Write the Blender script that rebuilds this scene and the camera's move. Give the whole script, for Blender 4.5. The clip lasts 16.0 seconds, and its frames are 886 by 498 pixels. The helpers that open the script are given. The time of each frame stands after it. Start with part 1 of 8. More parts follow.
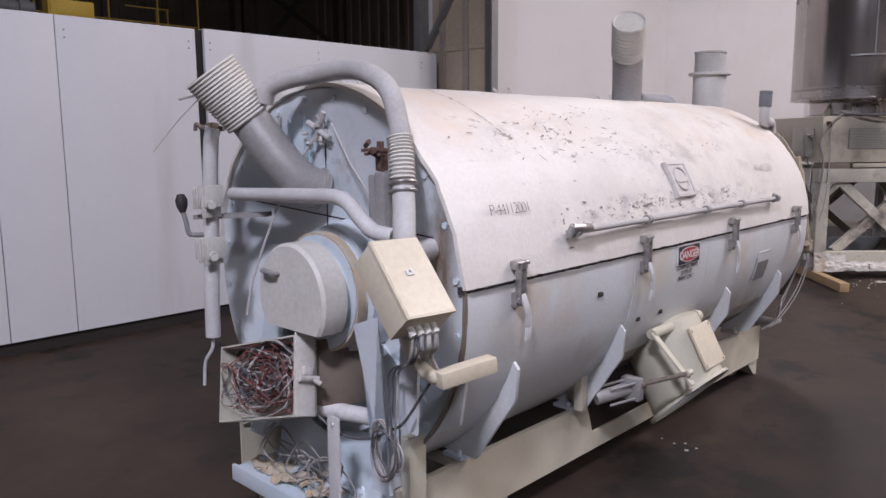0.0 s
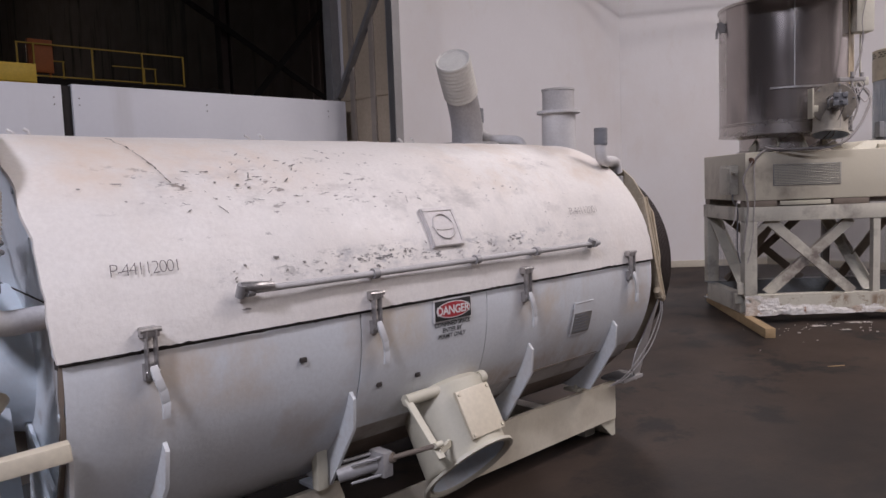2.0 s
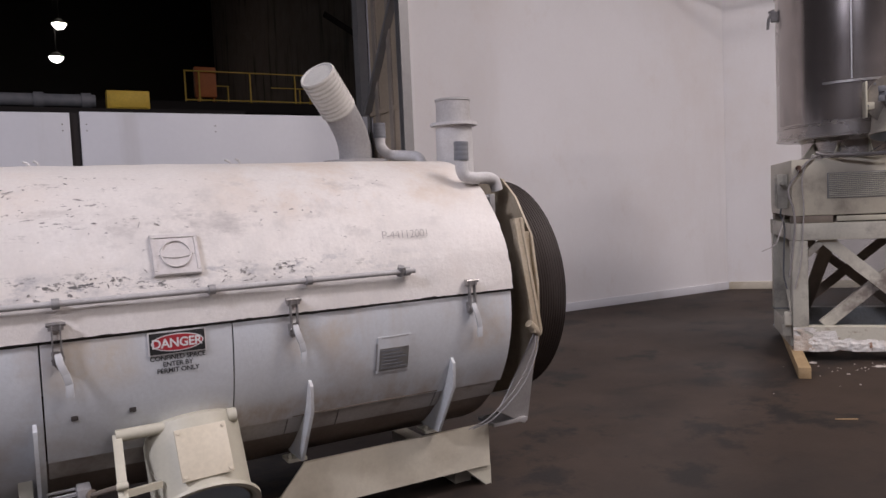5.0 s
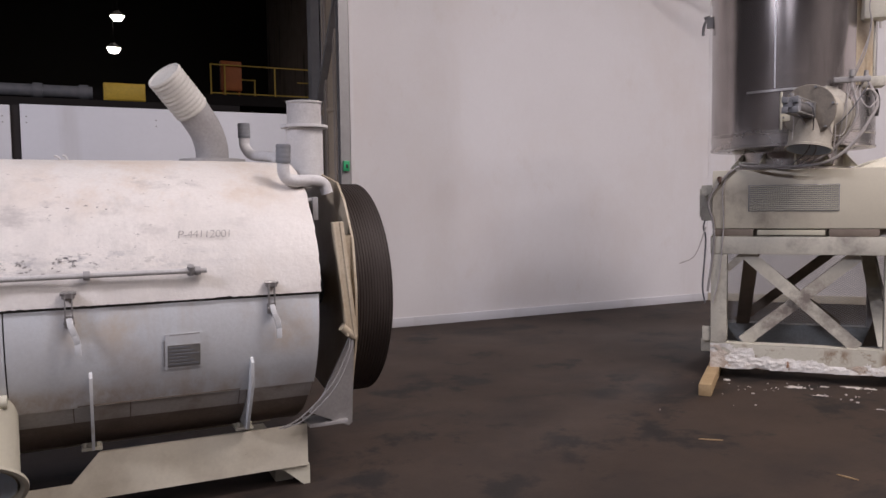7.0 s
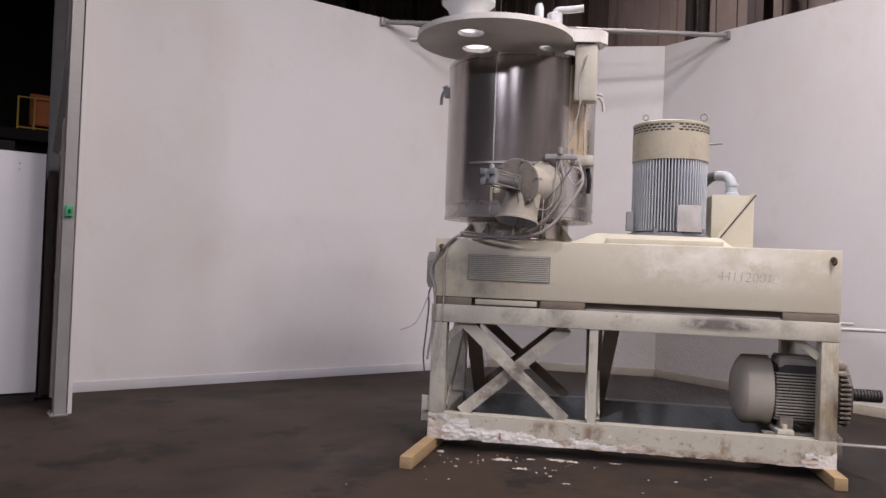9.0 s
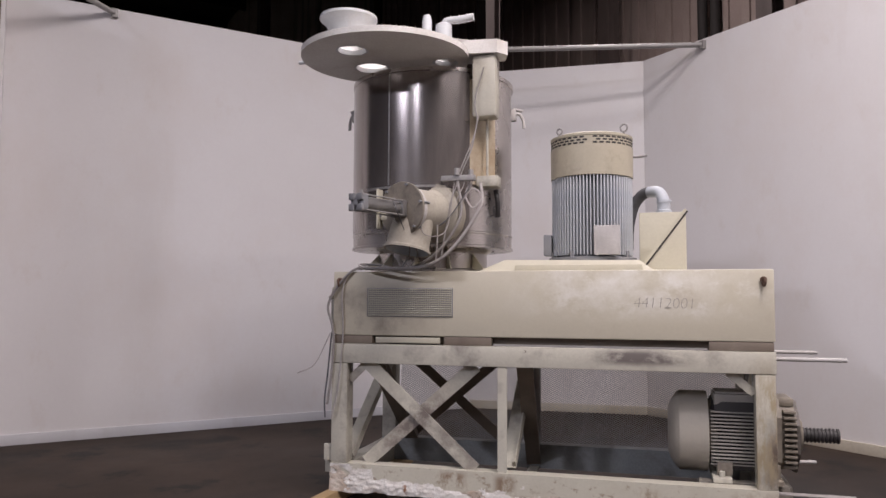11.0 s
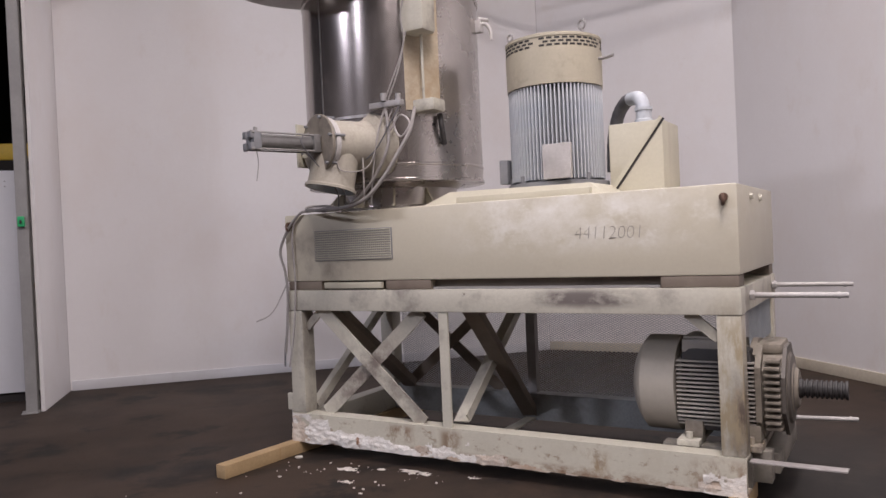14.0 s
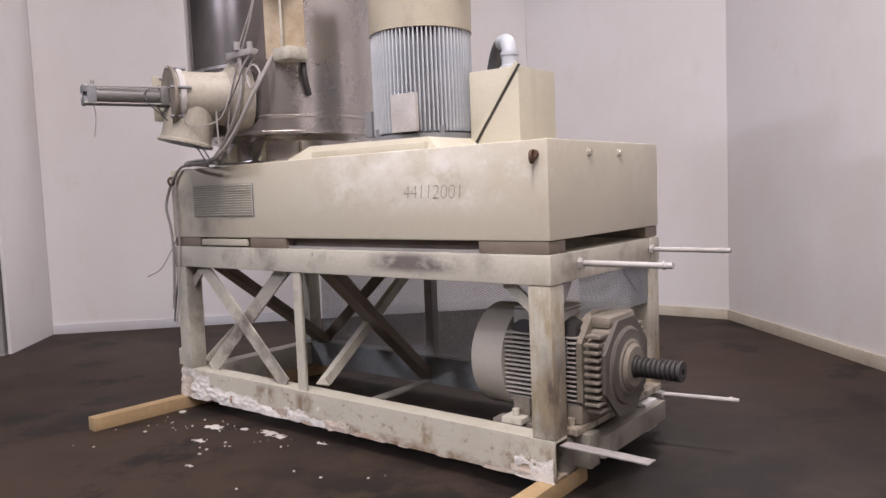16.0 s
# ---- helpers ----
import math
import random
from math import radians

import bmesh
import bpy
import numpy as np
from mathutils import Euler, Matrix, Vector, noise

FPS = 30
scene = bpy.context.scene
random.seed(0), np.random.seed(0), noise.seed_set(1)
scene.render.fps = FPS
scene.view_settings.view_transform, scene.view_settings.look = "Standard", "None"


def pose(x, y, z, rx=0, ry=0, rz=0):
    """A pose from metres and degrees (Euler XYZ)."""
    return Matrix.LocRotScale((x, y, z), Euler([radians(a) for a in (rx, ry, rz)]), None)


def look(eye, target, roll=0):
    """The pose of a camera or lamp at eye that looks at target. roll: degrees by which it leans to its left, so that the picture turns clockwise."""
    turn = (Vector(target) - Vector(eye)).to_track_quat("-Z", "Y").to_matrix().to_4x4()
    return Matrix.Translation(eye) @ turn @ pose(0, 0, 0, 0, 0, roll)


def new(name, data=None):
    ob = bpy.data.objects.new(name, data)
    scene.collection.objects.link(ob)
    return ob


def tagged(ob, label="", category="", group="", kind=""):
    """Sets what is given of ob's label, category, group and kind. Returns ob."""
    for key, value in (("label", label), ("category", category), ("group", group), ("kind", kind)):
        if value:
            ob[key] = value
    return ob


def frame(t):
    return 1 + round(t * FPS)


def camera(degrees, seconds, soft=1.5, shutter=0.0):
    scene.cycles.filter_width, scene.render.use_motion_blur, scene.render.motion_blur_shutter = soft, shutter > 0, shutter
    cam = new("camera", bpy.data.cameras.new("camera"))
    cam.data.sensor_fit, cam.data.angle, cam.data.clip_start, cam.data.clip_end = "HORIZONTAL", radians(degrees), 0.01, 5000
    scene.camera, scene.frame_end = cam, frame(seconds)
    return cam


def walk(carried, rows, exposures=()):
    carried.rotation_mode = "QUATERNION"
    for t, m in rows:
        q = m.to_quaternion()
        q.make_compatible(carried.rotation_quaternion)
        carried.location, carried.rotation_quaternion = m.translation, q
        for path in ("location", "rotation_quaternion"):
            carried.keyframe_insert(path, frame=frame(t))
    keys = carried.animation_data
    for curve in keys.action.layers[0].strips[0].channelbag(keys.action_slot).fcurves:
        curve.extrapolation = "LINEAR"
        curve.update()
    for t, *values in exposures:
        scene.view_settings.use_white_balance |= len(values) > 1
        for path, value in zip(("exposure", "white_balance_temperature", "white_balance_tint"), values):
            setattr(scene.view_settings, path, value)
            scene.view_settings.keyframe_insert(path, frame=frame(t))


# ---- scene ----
cam = camera(60.9, 16.0)
PATH = [
    (0, (-0.102, 0.009, 1.526), (-0.081, 1.988, 1.233), -0.4),
    (0.5, (0.131, 0.142, 1.506), (0.134, 2.116, 1.183), -0.6),
    (1, (0.406, 0.255, 1.512), (0.41, 2.225, 1.164), -1.1),
    (1.5, (0.762, 0.264, 1.513), (0.755, 2.24, 1.204), -1.5),
    (2, (1.096, 0.326, 1.499), (1.048, 2.319, 1.332), -2.1),
    (2.5, (1.408, 0.441, 1.513), (1.399, 2.438, 1.404), -1.6),
    (3, (1.772, 0.487, 1.52), (1.743, 2.486, 1.468), -0.8),
    (3.5, (2.07, 0.571, 1.5), (2.045, 2.571, 1.494), -0.9),
    (4, (2.351, 0.686, 1.503), (2.113, 2.67, 1.422), -1.7),
    (4.2, (2.455, 0.716, 1.487), (2.174, 2.694, 1.39), -2.1),
    (6.3, (3.585, 1.166, 1.483), (2.636, 2.92, 1.338), -2.1),
    (6.5, (3.704, 1.174, 1.482), (2.827, 2.965, 1.331), -1.6),
    (7, (4.023, 1.263, 1.487), (3.325, 3.132, 1.362), -0.7),
    (7.5, (4.273, 1.395, 1.507), (3.678, 3.304, 1.489), 0.4),
    (8, (4.569, 1.473, 1.504), (4.054, 3.404, 1.572), 1.8),
    (8.5, (4.852, 1.593, 1.493), (4.424, 3.546, 1.555), 1.9),
    (9, (5.098, 1.811, 1.515), (4.74, 3.778, 1.55), 2.2),
    (9.5, (5.342, 1.975, 1.538), (4.957, 3.937, 1.593), 2.0),
    (10, (5.648, 2.168, 1.506), (5.209, 4.114, 1.648), 1.4),
    (10.2, (5.768, 2.24, 1.514), (5.332, 4.186, 1.664), 0.8),
    (12.3, (6.894, 3.07, 1.505), (6.153, 4.925, 1.601), -0.7),
    (12.5, (6.965, 3.12, 1.518), (6.2, 4.964, 1.632), -0.9),
    (13, (7.222, 3.326, 1.506), (6.321, 5.103, 1.675), -0.8),
    (13.5, (7.466, 3.561, 1.478), (6.465, 5.289, 1.585), -1.5),
    (14, (7.719, 3.782, 1.484), (6.689, 5.496, 1.462), -2.6),
    (14.5, (8.064, 4.031, 1.5), (7.001, 5.724, 1.412), -3.1),
    (15, (8.321, 4.284, 1.474), (7.203, 5.937, 1.343), -2.7),
    (15.5, (8.555, 4.587, 1.491), (7.359, 6.185, 1.364), -2.8),
    (16, (8.812, 4.865, 1.494), (7.565, 6.421, 1.339), -2.3),
]
walk(cam, [(t, look(eye, target, roll)) for t, eye, target, roll in PATH], exposures=[(0.0, -0.08, 6320, 10), (1.0, -0.20, 6340, 10), (2.5, -0.46, 6400, 10), (4.2, -0.36, 6470, 10), (6.5, -0.26, 6500, 10), (8.0, -0.12, 6500, 10), (10.0, -0.20, 6500, 10), (12.5, -0.26, 6500, 10), (14.0, -0.20, 6500, 10), (15.5, 0.02, 6500, 10), (16.0, 0.04, 6500, 10)])

# ---- world and lamps ----
TH = 45.653                      # the mixer, the partition and the hall all stand at this angle
MF = pose(0, 0, 0, 0, 0, TH)
world = bpy.data.worlds.new("hall_air")
scene.world = world
world.use_nodes = True
world.node_tree.nodes["Background"].inputs[0].default_value = (0.75, 0.78, 0.85, 1)
world.node_tree.nodes["Background"].inputs[1].default_value = 0.03

# Unseen lamps placed for brightness; the two cool ones stand in for left-hand daylight.
LAMPS = [(-4.2, -1.7, 1120, 1), (-3.5, -7.0, 400, 1), (6.5, -9.0, 150, 0), (9.5, -8.5, 240, 0), (8.5, -4.6, 280, 0), (7.4, -1.4, 140, 0), (9.3, -2.2, 370, 0), (10.6, 0.6, 150, 0), (15.2, 7.0, 480, 0, 10.5)]
# The last one, behind the partition, is added to light the end siding.
LAMP_Z = 7.9


def bay_lamp(s, n, watts, cool, z=LAMP_Z):
    data = bpy.data.lights.new("added_bay_light", "AREA")
    data.shape, data.size, data.energy, data.color = "DISK", 1.5, watts, (0.91, 0.89, 1.05) if cool else (1.0, 0.893, 0.912)
    ob = new("added_bay_light", data)
    ob.matrix_world = MF @ pose(s, n, z - 0.06)
    return ob


for row in LAMPS:
    bay_lamp(*row)

# ---- materials ----


def material(name, colour, second=None, rough=0.6, metal=0.0, fine=60.0, coarse=3.0, bump=0.15, spots=None, streak=None, rough_var=0.15, mixby=0.5, grit=1.0, smudge=None, lump=0.0):
    """Paint, metal or stone: colour drifts to second in broad patches, fine grain in relief; spots = (colour, amount 0..1, scale), streak = (colour, amount, scale)."""
    m = bpy.data.materials.new(name)
    m.use_nodes = True
    nt = m.node_tree
    nd, ln = nt.nodes, nt.links
    bs = nd["Principled BSDF"]
    tc = nd.new("ShaderNodeTexCoord")

    def noise_tex(scale, detail=6.0, stretch=None, rough_=0.6):
        t = nd.new("ShaderNodeTexNoise")
        t.inputs["Scale"].default_value, t.inputs["Detail"].default_value, t.inputs["Roughness"].default_value = scale, detail, rough_
        if stretch:
            mp = nd.new("ShaderNodeMapping")
            mp.inputs["Scale"].default_value = stretch
            ln.new(tc.outputs["Object"], mp.inputs["Vector"])
            ln.new(mp.outputs["Vector"], t.inputs["Vector"])
        else:
            ln.new(tc.outputs["Object"], t.inputs["Vector"])
        return t

    def ramp(src, lo, hi):
        r = nd.new("ShaderNodeMapRange")
        r.inputs["From Min"].default_value, r.inputs["From Max"].default_value = lo, hi
        ln.new(src, r.inputs["Value"])
        return r.outputs["Result"]

    def mix(fac, a, b):
        x = nd.new("ShaderNodeMix")
        x.data_type = "RGBA"
        ln.new(fac, x.inputs[0])
        for sock, v in ((x.inputs[6], a), (x.inputs[7], b)):
            if isinstance(v, tuple):
                sock.default_value = (*v, 1)
            else:
                ln.new(v, sock)
        return x.outputs[2]

    broad = noise_tex(coarse, 8.0)
    grain = noise_tex(fine, 4.0)
    second = second or tuple(c * 0.85 for c in colour)
    col = mix(ramp(broad.outputs["Fac"], mixby - 0.18, mixby + 0.18), colour, second)
    col = mix(ramp(grain.outputs["Fac"], 0.35, 0.35 + 0.75 / grit), col, tuple(c * 0.8 for c in second))
    if streak:
        t = noise_tex(streak[2], 5.0, (1.0, 1.0, 0.12))
        lo = 0.72 - 0.35 * streak[1]
        col = mix(ramp(t.outputs["Fac"], lo, lo + 0.16), col, streak[0])
    if smudge:
        t = noise_tex(smudge[2], 7.0, None, 0.62)
        lo = 0.66 - 0.25 * smudge[1]
        col = mix(ramp(t.outputs["Fac"], lo, lo + 0.22), col, smudge[0])
    if spots:
        t = noise_tex(spots[2], 9.0, None, 0.7)
        lo = 0.75 - 0.3 * spots[1]
        col = mix(ramp(t.outputs["Fac"], lo, lo + 0.05), col, spots[0])
    ln.new(col, bs.inputs["Base Color"])
    rr = nd.new("ShaderNodeMapRange")
    rr.inputs["To Min"].default_value, rr.inputs["To Max"].default_value = max(0.02, rough - rough_var), min(1.0, rough + rough_var)
    ln.new(broad.outputs["Fac"], rr.inputs["Value"])
    ln.new(rr.outputs["Result"], bs.inputs["Roughness"])
    bs.inputs["Metallic"].default_value = metal
    if bump:
        b = nd.new("ShaderNodeBump")
        b.inputs["Strength"].default_value, b.inputs["Distance"].default_value = bump, 0.004
        if lump:
            h = nd.new("ShaderNodeMath")
            h.operation = "MULTIPLY_ADD"
            h.inputs[1].default_value = lump
            ln.new(noise_tex(11.0, 5.0).outputs["Fac"], h.inputs[0])
            ln.new(grain.outputs["Fac"], h.inputs[2])
            ln.new(h.outputs[0], b.inputs["Height"])
        else:
            ln.new(grain.outputs["Fac"], b.inputs["Height"])
        ln.new(b.outputs["Normal"], bs.inputs["Normal"])
    return m


def overlay(m, layers):
    """Adds marks with a place of their own: layers of (noise scale, low, high, stretch, [(axis, centre, half width)...], colour)."""
    nt = m.node_tree
    nd, ln = nt.nodes, nt.links
    bs = nd["Principled BSDF"]
    col = bs.inputs["Base Color"].links[0].from_socket
    tc = nd.new("ShaderNodeTexCoord")
    sp = nd.new("ShaderNodeSeparateXYZ")
    ln.new(tc.outputs["Object"], sp.inputs[0])

    def maths(op, a, b):
        x = nd.new("ShaderNodeMath")
        x.operation, x.use_clamp = op, op == "MULTIPLY"
        for k, v in enumerate((a, b)):
            if isinstance(v, (int, float)):
                x.inputs[k].default_value = v
            else:
                ln.new(v, x.inputs[k])
        return x.outputs[0]

    for scale, lo, hi, stretch, zones, tone in layers:
        mp = nd.new("ShaderNodeMapping")
        mp.inputs["Scale"].default_value = stretch
        mp.inputs["Location"].default_value = (scale * 1.7, tone[0] * 9.0, lo * 5.0)
        ln.new(tc.outputs["Object"], mp.inputs["Vector"])
        t = nd.new("ShaderNodeTexNoise")
        t.inputs["Scale"].default_value, t.inputs["Detail"].default_value, t.inputs["Roughness"].default_value = scale, 10.0, 0.7
        ln.new(mp.outputs["Vector"], t.inputs["Vector"])
        r = nd.new("ShaderNodeMapRange")
        r.inputs["From Min"].default_value, r.inputs["From Max"].default_value = lo, hi
        ln.new(t.outputs["Fac"], r.inputs["Value"])
        fac = r.outputs["Result"]
        for axis, centre, half in zones:
            z = nd.new("ShaderNodeMapRange")
            z.interpolation_type = "SMOOTHSTEP"
            z.inputs["From Min"].default_value, z.inputs["From Max"].default_value = half, half * 0.3
            ln.new(maths("ABSOLUTE", maths("SUBTRACT", sp.outputs[axis], centre), 0.0), z.inputs["Value"])
            fac = maths("MULTIPLY", fac, z.outputs["Result"])
        x = nd.new("ShaderNodeMix")
        x.data_type = "RGBA"
        ln.new(fac, x.inputs[0])
        ln.new(col, x.inputs[6])
        x.inputs[7].default_value = (*tone, 1)
        col = x.outputs[2]
    ln.new(col, bs.inputs["Base Color"])
    return m


def translucent(name, colour):
    m = bpy.data.materials.new(name)
    m.use_nodes = True
    nd, ln = m.node_tree.nodes, m.node_tree.links
    t = nd.new("ShaderNodeBsdfTranslucent")
    t.inputs["Color"].default_value = (*colour, 1)
    n = nd.new("ShaderNodeTexNoise")
    n.inputs["Scale"].default_value = 30.0
    b = nd.new("ShaderNodeBump")
    b.inputs["Strength"].default_value = 0.1
    ln.new(n.outputs["Fac"], b.inputs["Height"])
    ln.new(b.outputs["Normal"], t.inputs["Normal"])
    ln.new(t.outputs[0], nd["Material Output"].inputs["Surface"])
    return m


def glowing(name, colour, power):
    m = bpy.data.materials.new(name)
    m.use_nodes = True
    bs = m.node_tree.nodes["Principled BSDF"]
    bs.inputs["Base Color"].default_value = (*colour, 1)
    bs.inputs["Emission Color"].default_value = (*colour, 1)
    bs.inputs["Emission Strength"].default_value = power
    return m


WALL = overlay(material("white_panel_paint", (0.76, 0.745, 0.755), (0.72, 0.70, 0.705), 0.55, fine=25, coarse=0.5, bump=0.03, streak=((0.68, 0.655, 0.65), 0.3, 1.2), grit=0.15), [
    (0.55, 0.46, 0.70, (1, 1, 0.7), [], (0.70, 0.66, 0.645)),
    (2.4, 0.58, 0.78, (1, 1, 0.6), [], (0.68, 0.64, 0.62)),
    (9.0, 0.68, 0.78, (1, 1, 0.8), [], (0.62, 0.58, 0.555)),
])
LOWWALL = material("grey_white_panel_paint", (0.66, 0.66, 0.69), (0.61, 0.61, 0.64), 0.5, fine=25, coarse=0.7, bump=0.03, streak=((0.55, 0.54, 0.55), 0.35, 2.0), grit=0.2)
FLOOR = overlay(material("stained_shaded_concrete", (0.052, 0.0325, 0.0210), (0.031, 0.0195, 0.0132), 0.70, fine=45, coarse=0.5, bump=0.22, spots=((0.011, 0.008, 0.006), 0.36, 2.2), smudge=((0.015, 0.010, 0.0078), 0.66, 0.9), rough_var=0.18, grit=0.8), [
    (1.5, 0.545, 0.615, (1, 1, 1), [], (0.0095, 0.0068, 0.0053)),
    (0.9, 0.57, 0.66, (0.5, 1.2, 1), [], (0.013, 0.009, 0.007)),
    (7.0, 0.66, 0.70, (1, 1, 1), [], (0.008, 0.006, 0.005)),
    (2.6, 0.34, 0.50, (1, 1, 1), [(0, 7.30, 0.24), (1, 2.66, 0.16)], (0.008, 0.006, 0.005)),
    (2.6, 0.34, 0.50, (1, 1, 1), [(0, 7.68, 0.20), (1, 2.62, 0.20)], (0.008, 0.006, 0.005)),
    (2.6, 0.36, 0.52, (1, 1, 1), [(0, 6.54, 0.22), (1, 3.45, 0.14)], (0.009, 0.007, 0.005)),
    (1.8, 0.38, 0.54, (1, 1, 1), [(0, 3.10, 0.60), (1, 1.58, 0.36)], (0.009, 0.0065, 0.005)),
    (1.8, 0.40, 0.56, (1, 1, 1), [(0, 4.00, 0.70), (1, 1.36, 0.36)], (0.010, 0.007, 0.0055)),
    # Broad dark zones by the mixer and far wall: dimmer light in the colour.
    (0.9, 0.24, 0.54, (1, 1, 1), [(0, 3.60, 3.80), (1, 0.0, 2.10)], (0.0145, 0.011, 0.0086)),
    (0.9, 0.24, 0.54, (1, 1, 1), [(0, 11.7, 1.9), (1, 0.60, 1.6)], (0.0165, 0.0118, 0.0092)),
    (2.2, 0.46, 0.56, (1, 1, 1), [(0, 10.6, 2.6), (1, 0.2, 1.6)], (0.009, 0.0066, 0.0052)),
    # Broad pale zone by the service end: brighter light put into the colour.
    (1.3, 0.30, 0.62, (1, 1, 1), [(0, 1.00, 1.30), (1, 3.90, 1.60)], (0.066, 0.044, 0.030)),
])
FLOOR.node_tree.nodes["Principled BSDF"].inputs["Specular IOR Level"].default_value = 0.36
COVER = overlay(material("chipped_white_cover_paint", (0.79, 0.755, 0.715), (0.735, 0.685, 0.635), 0.5, fine=70, coarse=2.2, bump=0.3, spots=((0.50, 0.47, 0.44), 0.06, 9.0), streak=((0.66, 0.62, 0.58), 0.3, 3.0), smudge=((0.68, 0.62, 0.56), 0.42, 1.5), grit=0.7, lump=4.0), [
    (5.0, 0.47, 0.66, (1, 1, 2.2), [(2, 1.235, 0.085), (0, -0.10, 1.15)], (0.47, 0.455, 0.45)),
    (22.0, 0.575, 0.61, (0.8, 1, 1.6), [(2, 1.23, 0.070), (0, -0.10, 1.15)], (0.14, 0.13, 0.12)),
    (7.0, 0.50, 0.68, (0.7, 1, 1.6), [(2, 1.53, 0.14), (0, -0.72, 0.75)], (0.52, 0.48, 0.45)),
    (19.0, 0.60, 0.635, (0.6, 1, 1.8), [(2, 1.53, 0.14), (0, -0.72, 0.80)], (0.17, 0.15, 0.14)),
    (24.0, 0.625, 0.655, (0.6, 1, 1.7), [(2, 1.45, 0.27), (0, 0.0, 1.5)], (0.20, 0.18, 0.17)),
    (6.0, 0.52, 0.72, (1, 1, 0.35), [(2, 1.42, 0.28), (0, 0.35, 0.9)], (0.56, 0.53, 0.50)),
    (2.2, 0.42, 0.75, (1, 1, 1), [(2, 1.62, 0.16), (0, -1.05, 0.75)], (0.69, 0.54, 0.41)),
    (3.0, 0.46, 0.72, (1, 1, 0.5), [(2, 1.60, 0.20), (0, 0.9, 0.9)], (0.62, 0.50, 0.39)),
    (3.4, 0.46, 0.74, (1, 1, 0.25), [(2, 1.25, 0.30), (0, 0.2, 1.6)], (0.60, 0.57, 0.54)),
    (8.0, 0.50, 0.60, (0.8, 1, 1.6), [(2, 1.245, 0.060), (0, 0.05, 1.25)], (0.40, 0.39, 0.40)),
    (13.0, 0.575, 0.605, (0.7, 1, 1.8), [(2, 1.245, 0.055), (0, 0.10, 1.20)], (0.10, 0.095, 0.095)),
    (4.5, 0.56, 0.68, (0.7, 1, 1.4), [(2, 1.50, 0.22), (0, 0.2, 1.5)], (0.50, 0.465, 0.44)),
])
TROUGH = overlay(material("scuffed_white_trough_paint", (0.655, 0.685, 0.715), (0.60, 0.605, 0.61), 0.45, fine=60, coarse=1.6, bump=0.2, spots=((0.36, 0.31, 0.27), 0.10, 6.0), streak=((0.54, 0.49, 0.44), 0.42, 3.0), smudge=((0.50, 0.45, 0.41), 0.42, 2.6), grit=0.6), [
    (3.0, 0.36, 0.62, (1, 1, 0.8), [(0, -0.35, 0.22), (2, 0.96, 0.16)], (0.58, 0.50, 0.40)),
    (3.0, 0.36, 0.62, (1, 1, 0.8), [(0, 0.55, 0.26), (2, 0.95, 0.16)], (0.57, 0.49, 0.40)),
    (3.0, 0.36, 0.62, (1, 1, 0.8), [(0, 1.40, 0.20), (2, 0.90, 0.20)], (0.56, 0.48, 0.40)),
    (3.2, 0.40, 0.64, (1, 1, 0.7), [(0, -1.10, 0.40), (2, 0.94, 0.18)], (0.56, 0.49, 0.42)),
    (4.0, 0.42, 0.62, (1, 1, 0.5), [(0, 0.6, 1.1), (2, 0.60, 0.12)], (0.42, 0.34, 0.27)),
])
# Darkened brown: the shade under the drum is put into the colour.
JACKET = material("grimy_shaded_jacket", (0.27, 0.22, 0.185), (0.17, 0.13, 0.105), 0.65, fine=60, coarse=3.0, bump=0.3, spots=((0.09, 0.065, 0.05), 0.3, 5.0))
BLUE = material("pale_blue_dusty_paint", (0.55, 0.665, 0.745), (0.69, 0.71, 0.74), 0.5, fine=60, coarse=2.6, bump=0.25, spots=((0.36, 0.36, 0.37), 0.14, 8.0), smudge=((0.46, 0.42, 0.39), 0.40, 4.0), grit=0.6)
DUSTWHITE = material("dusty_white_pipe_paint", (0.68, 0.67, 0.67), (0.56, 0.54, 0.53), 0.6, fine=80, coarse=6, bump=0.3, spots=((0.34, 0.30, 0.27), 0.22, 14.0), grit=0.8)
CREAM = material("worn_cream_paint", (0.565, 0.535, 0.43), (0.50, 0.47, 0.375), 0.5, fine=60, coarse=2.2, bump=0.15, spots=((0.32, 0.28, 0.22), 0.14, 8.0), streak=((0.46, 0.42, 0.34), 0.35, 5.0), grit=0.5)
CREAMDIRTY = overlay(material("dusty_cream_frame_paint", (0.60, 0.575, 0.49), (0.51, 0.49, 0.42), 0.5, fine=60, coarse=3.0, bump=0.25, spots=((0.16, 0.13, 0.11), 0.22, 9.0), smudge=((0.19, 0.165, 0.15), 0.52, 3.2), grit=0.7), [
    (5.0, 0.36, 0.56, (1, 1, 0.5), [(0, 1.56, 0.12), (2, 0.30, 0.45)], (0.13, 0.10, 0.08)),
    (9.0, 0.44, 0.58, (1, 1, 0.3), [(0, 1.50, 0.16), (2, 0.55, 0.60)], (0.36, 0.30, 0.20)),
    (4.0, 0.40, 0.58, (1, 1, 1), [(0, -0.85, 0.55), (2, 0.45, 0.45)], (0.20, 0.17, 0.15)),
    (4.0, 0.40, 0.56, (0.6, 1, 1), [(0, 0.70, 0.45), (2, 1.03, 0.07)], (0.16, 0.14, 0.13)),
])
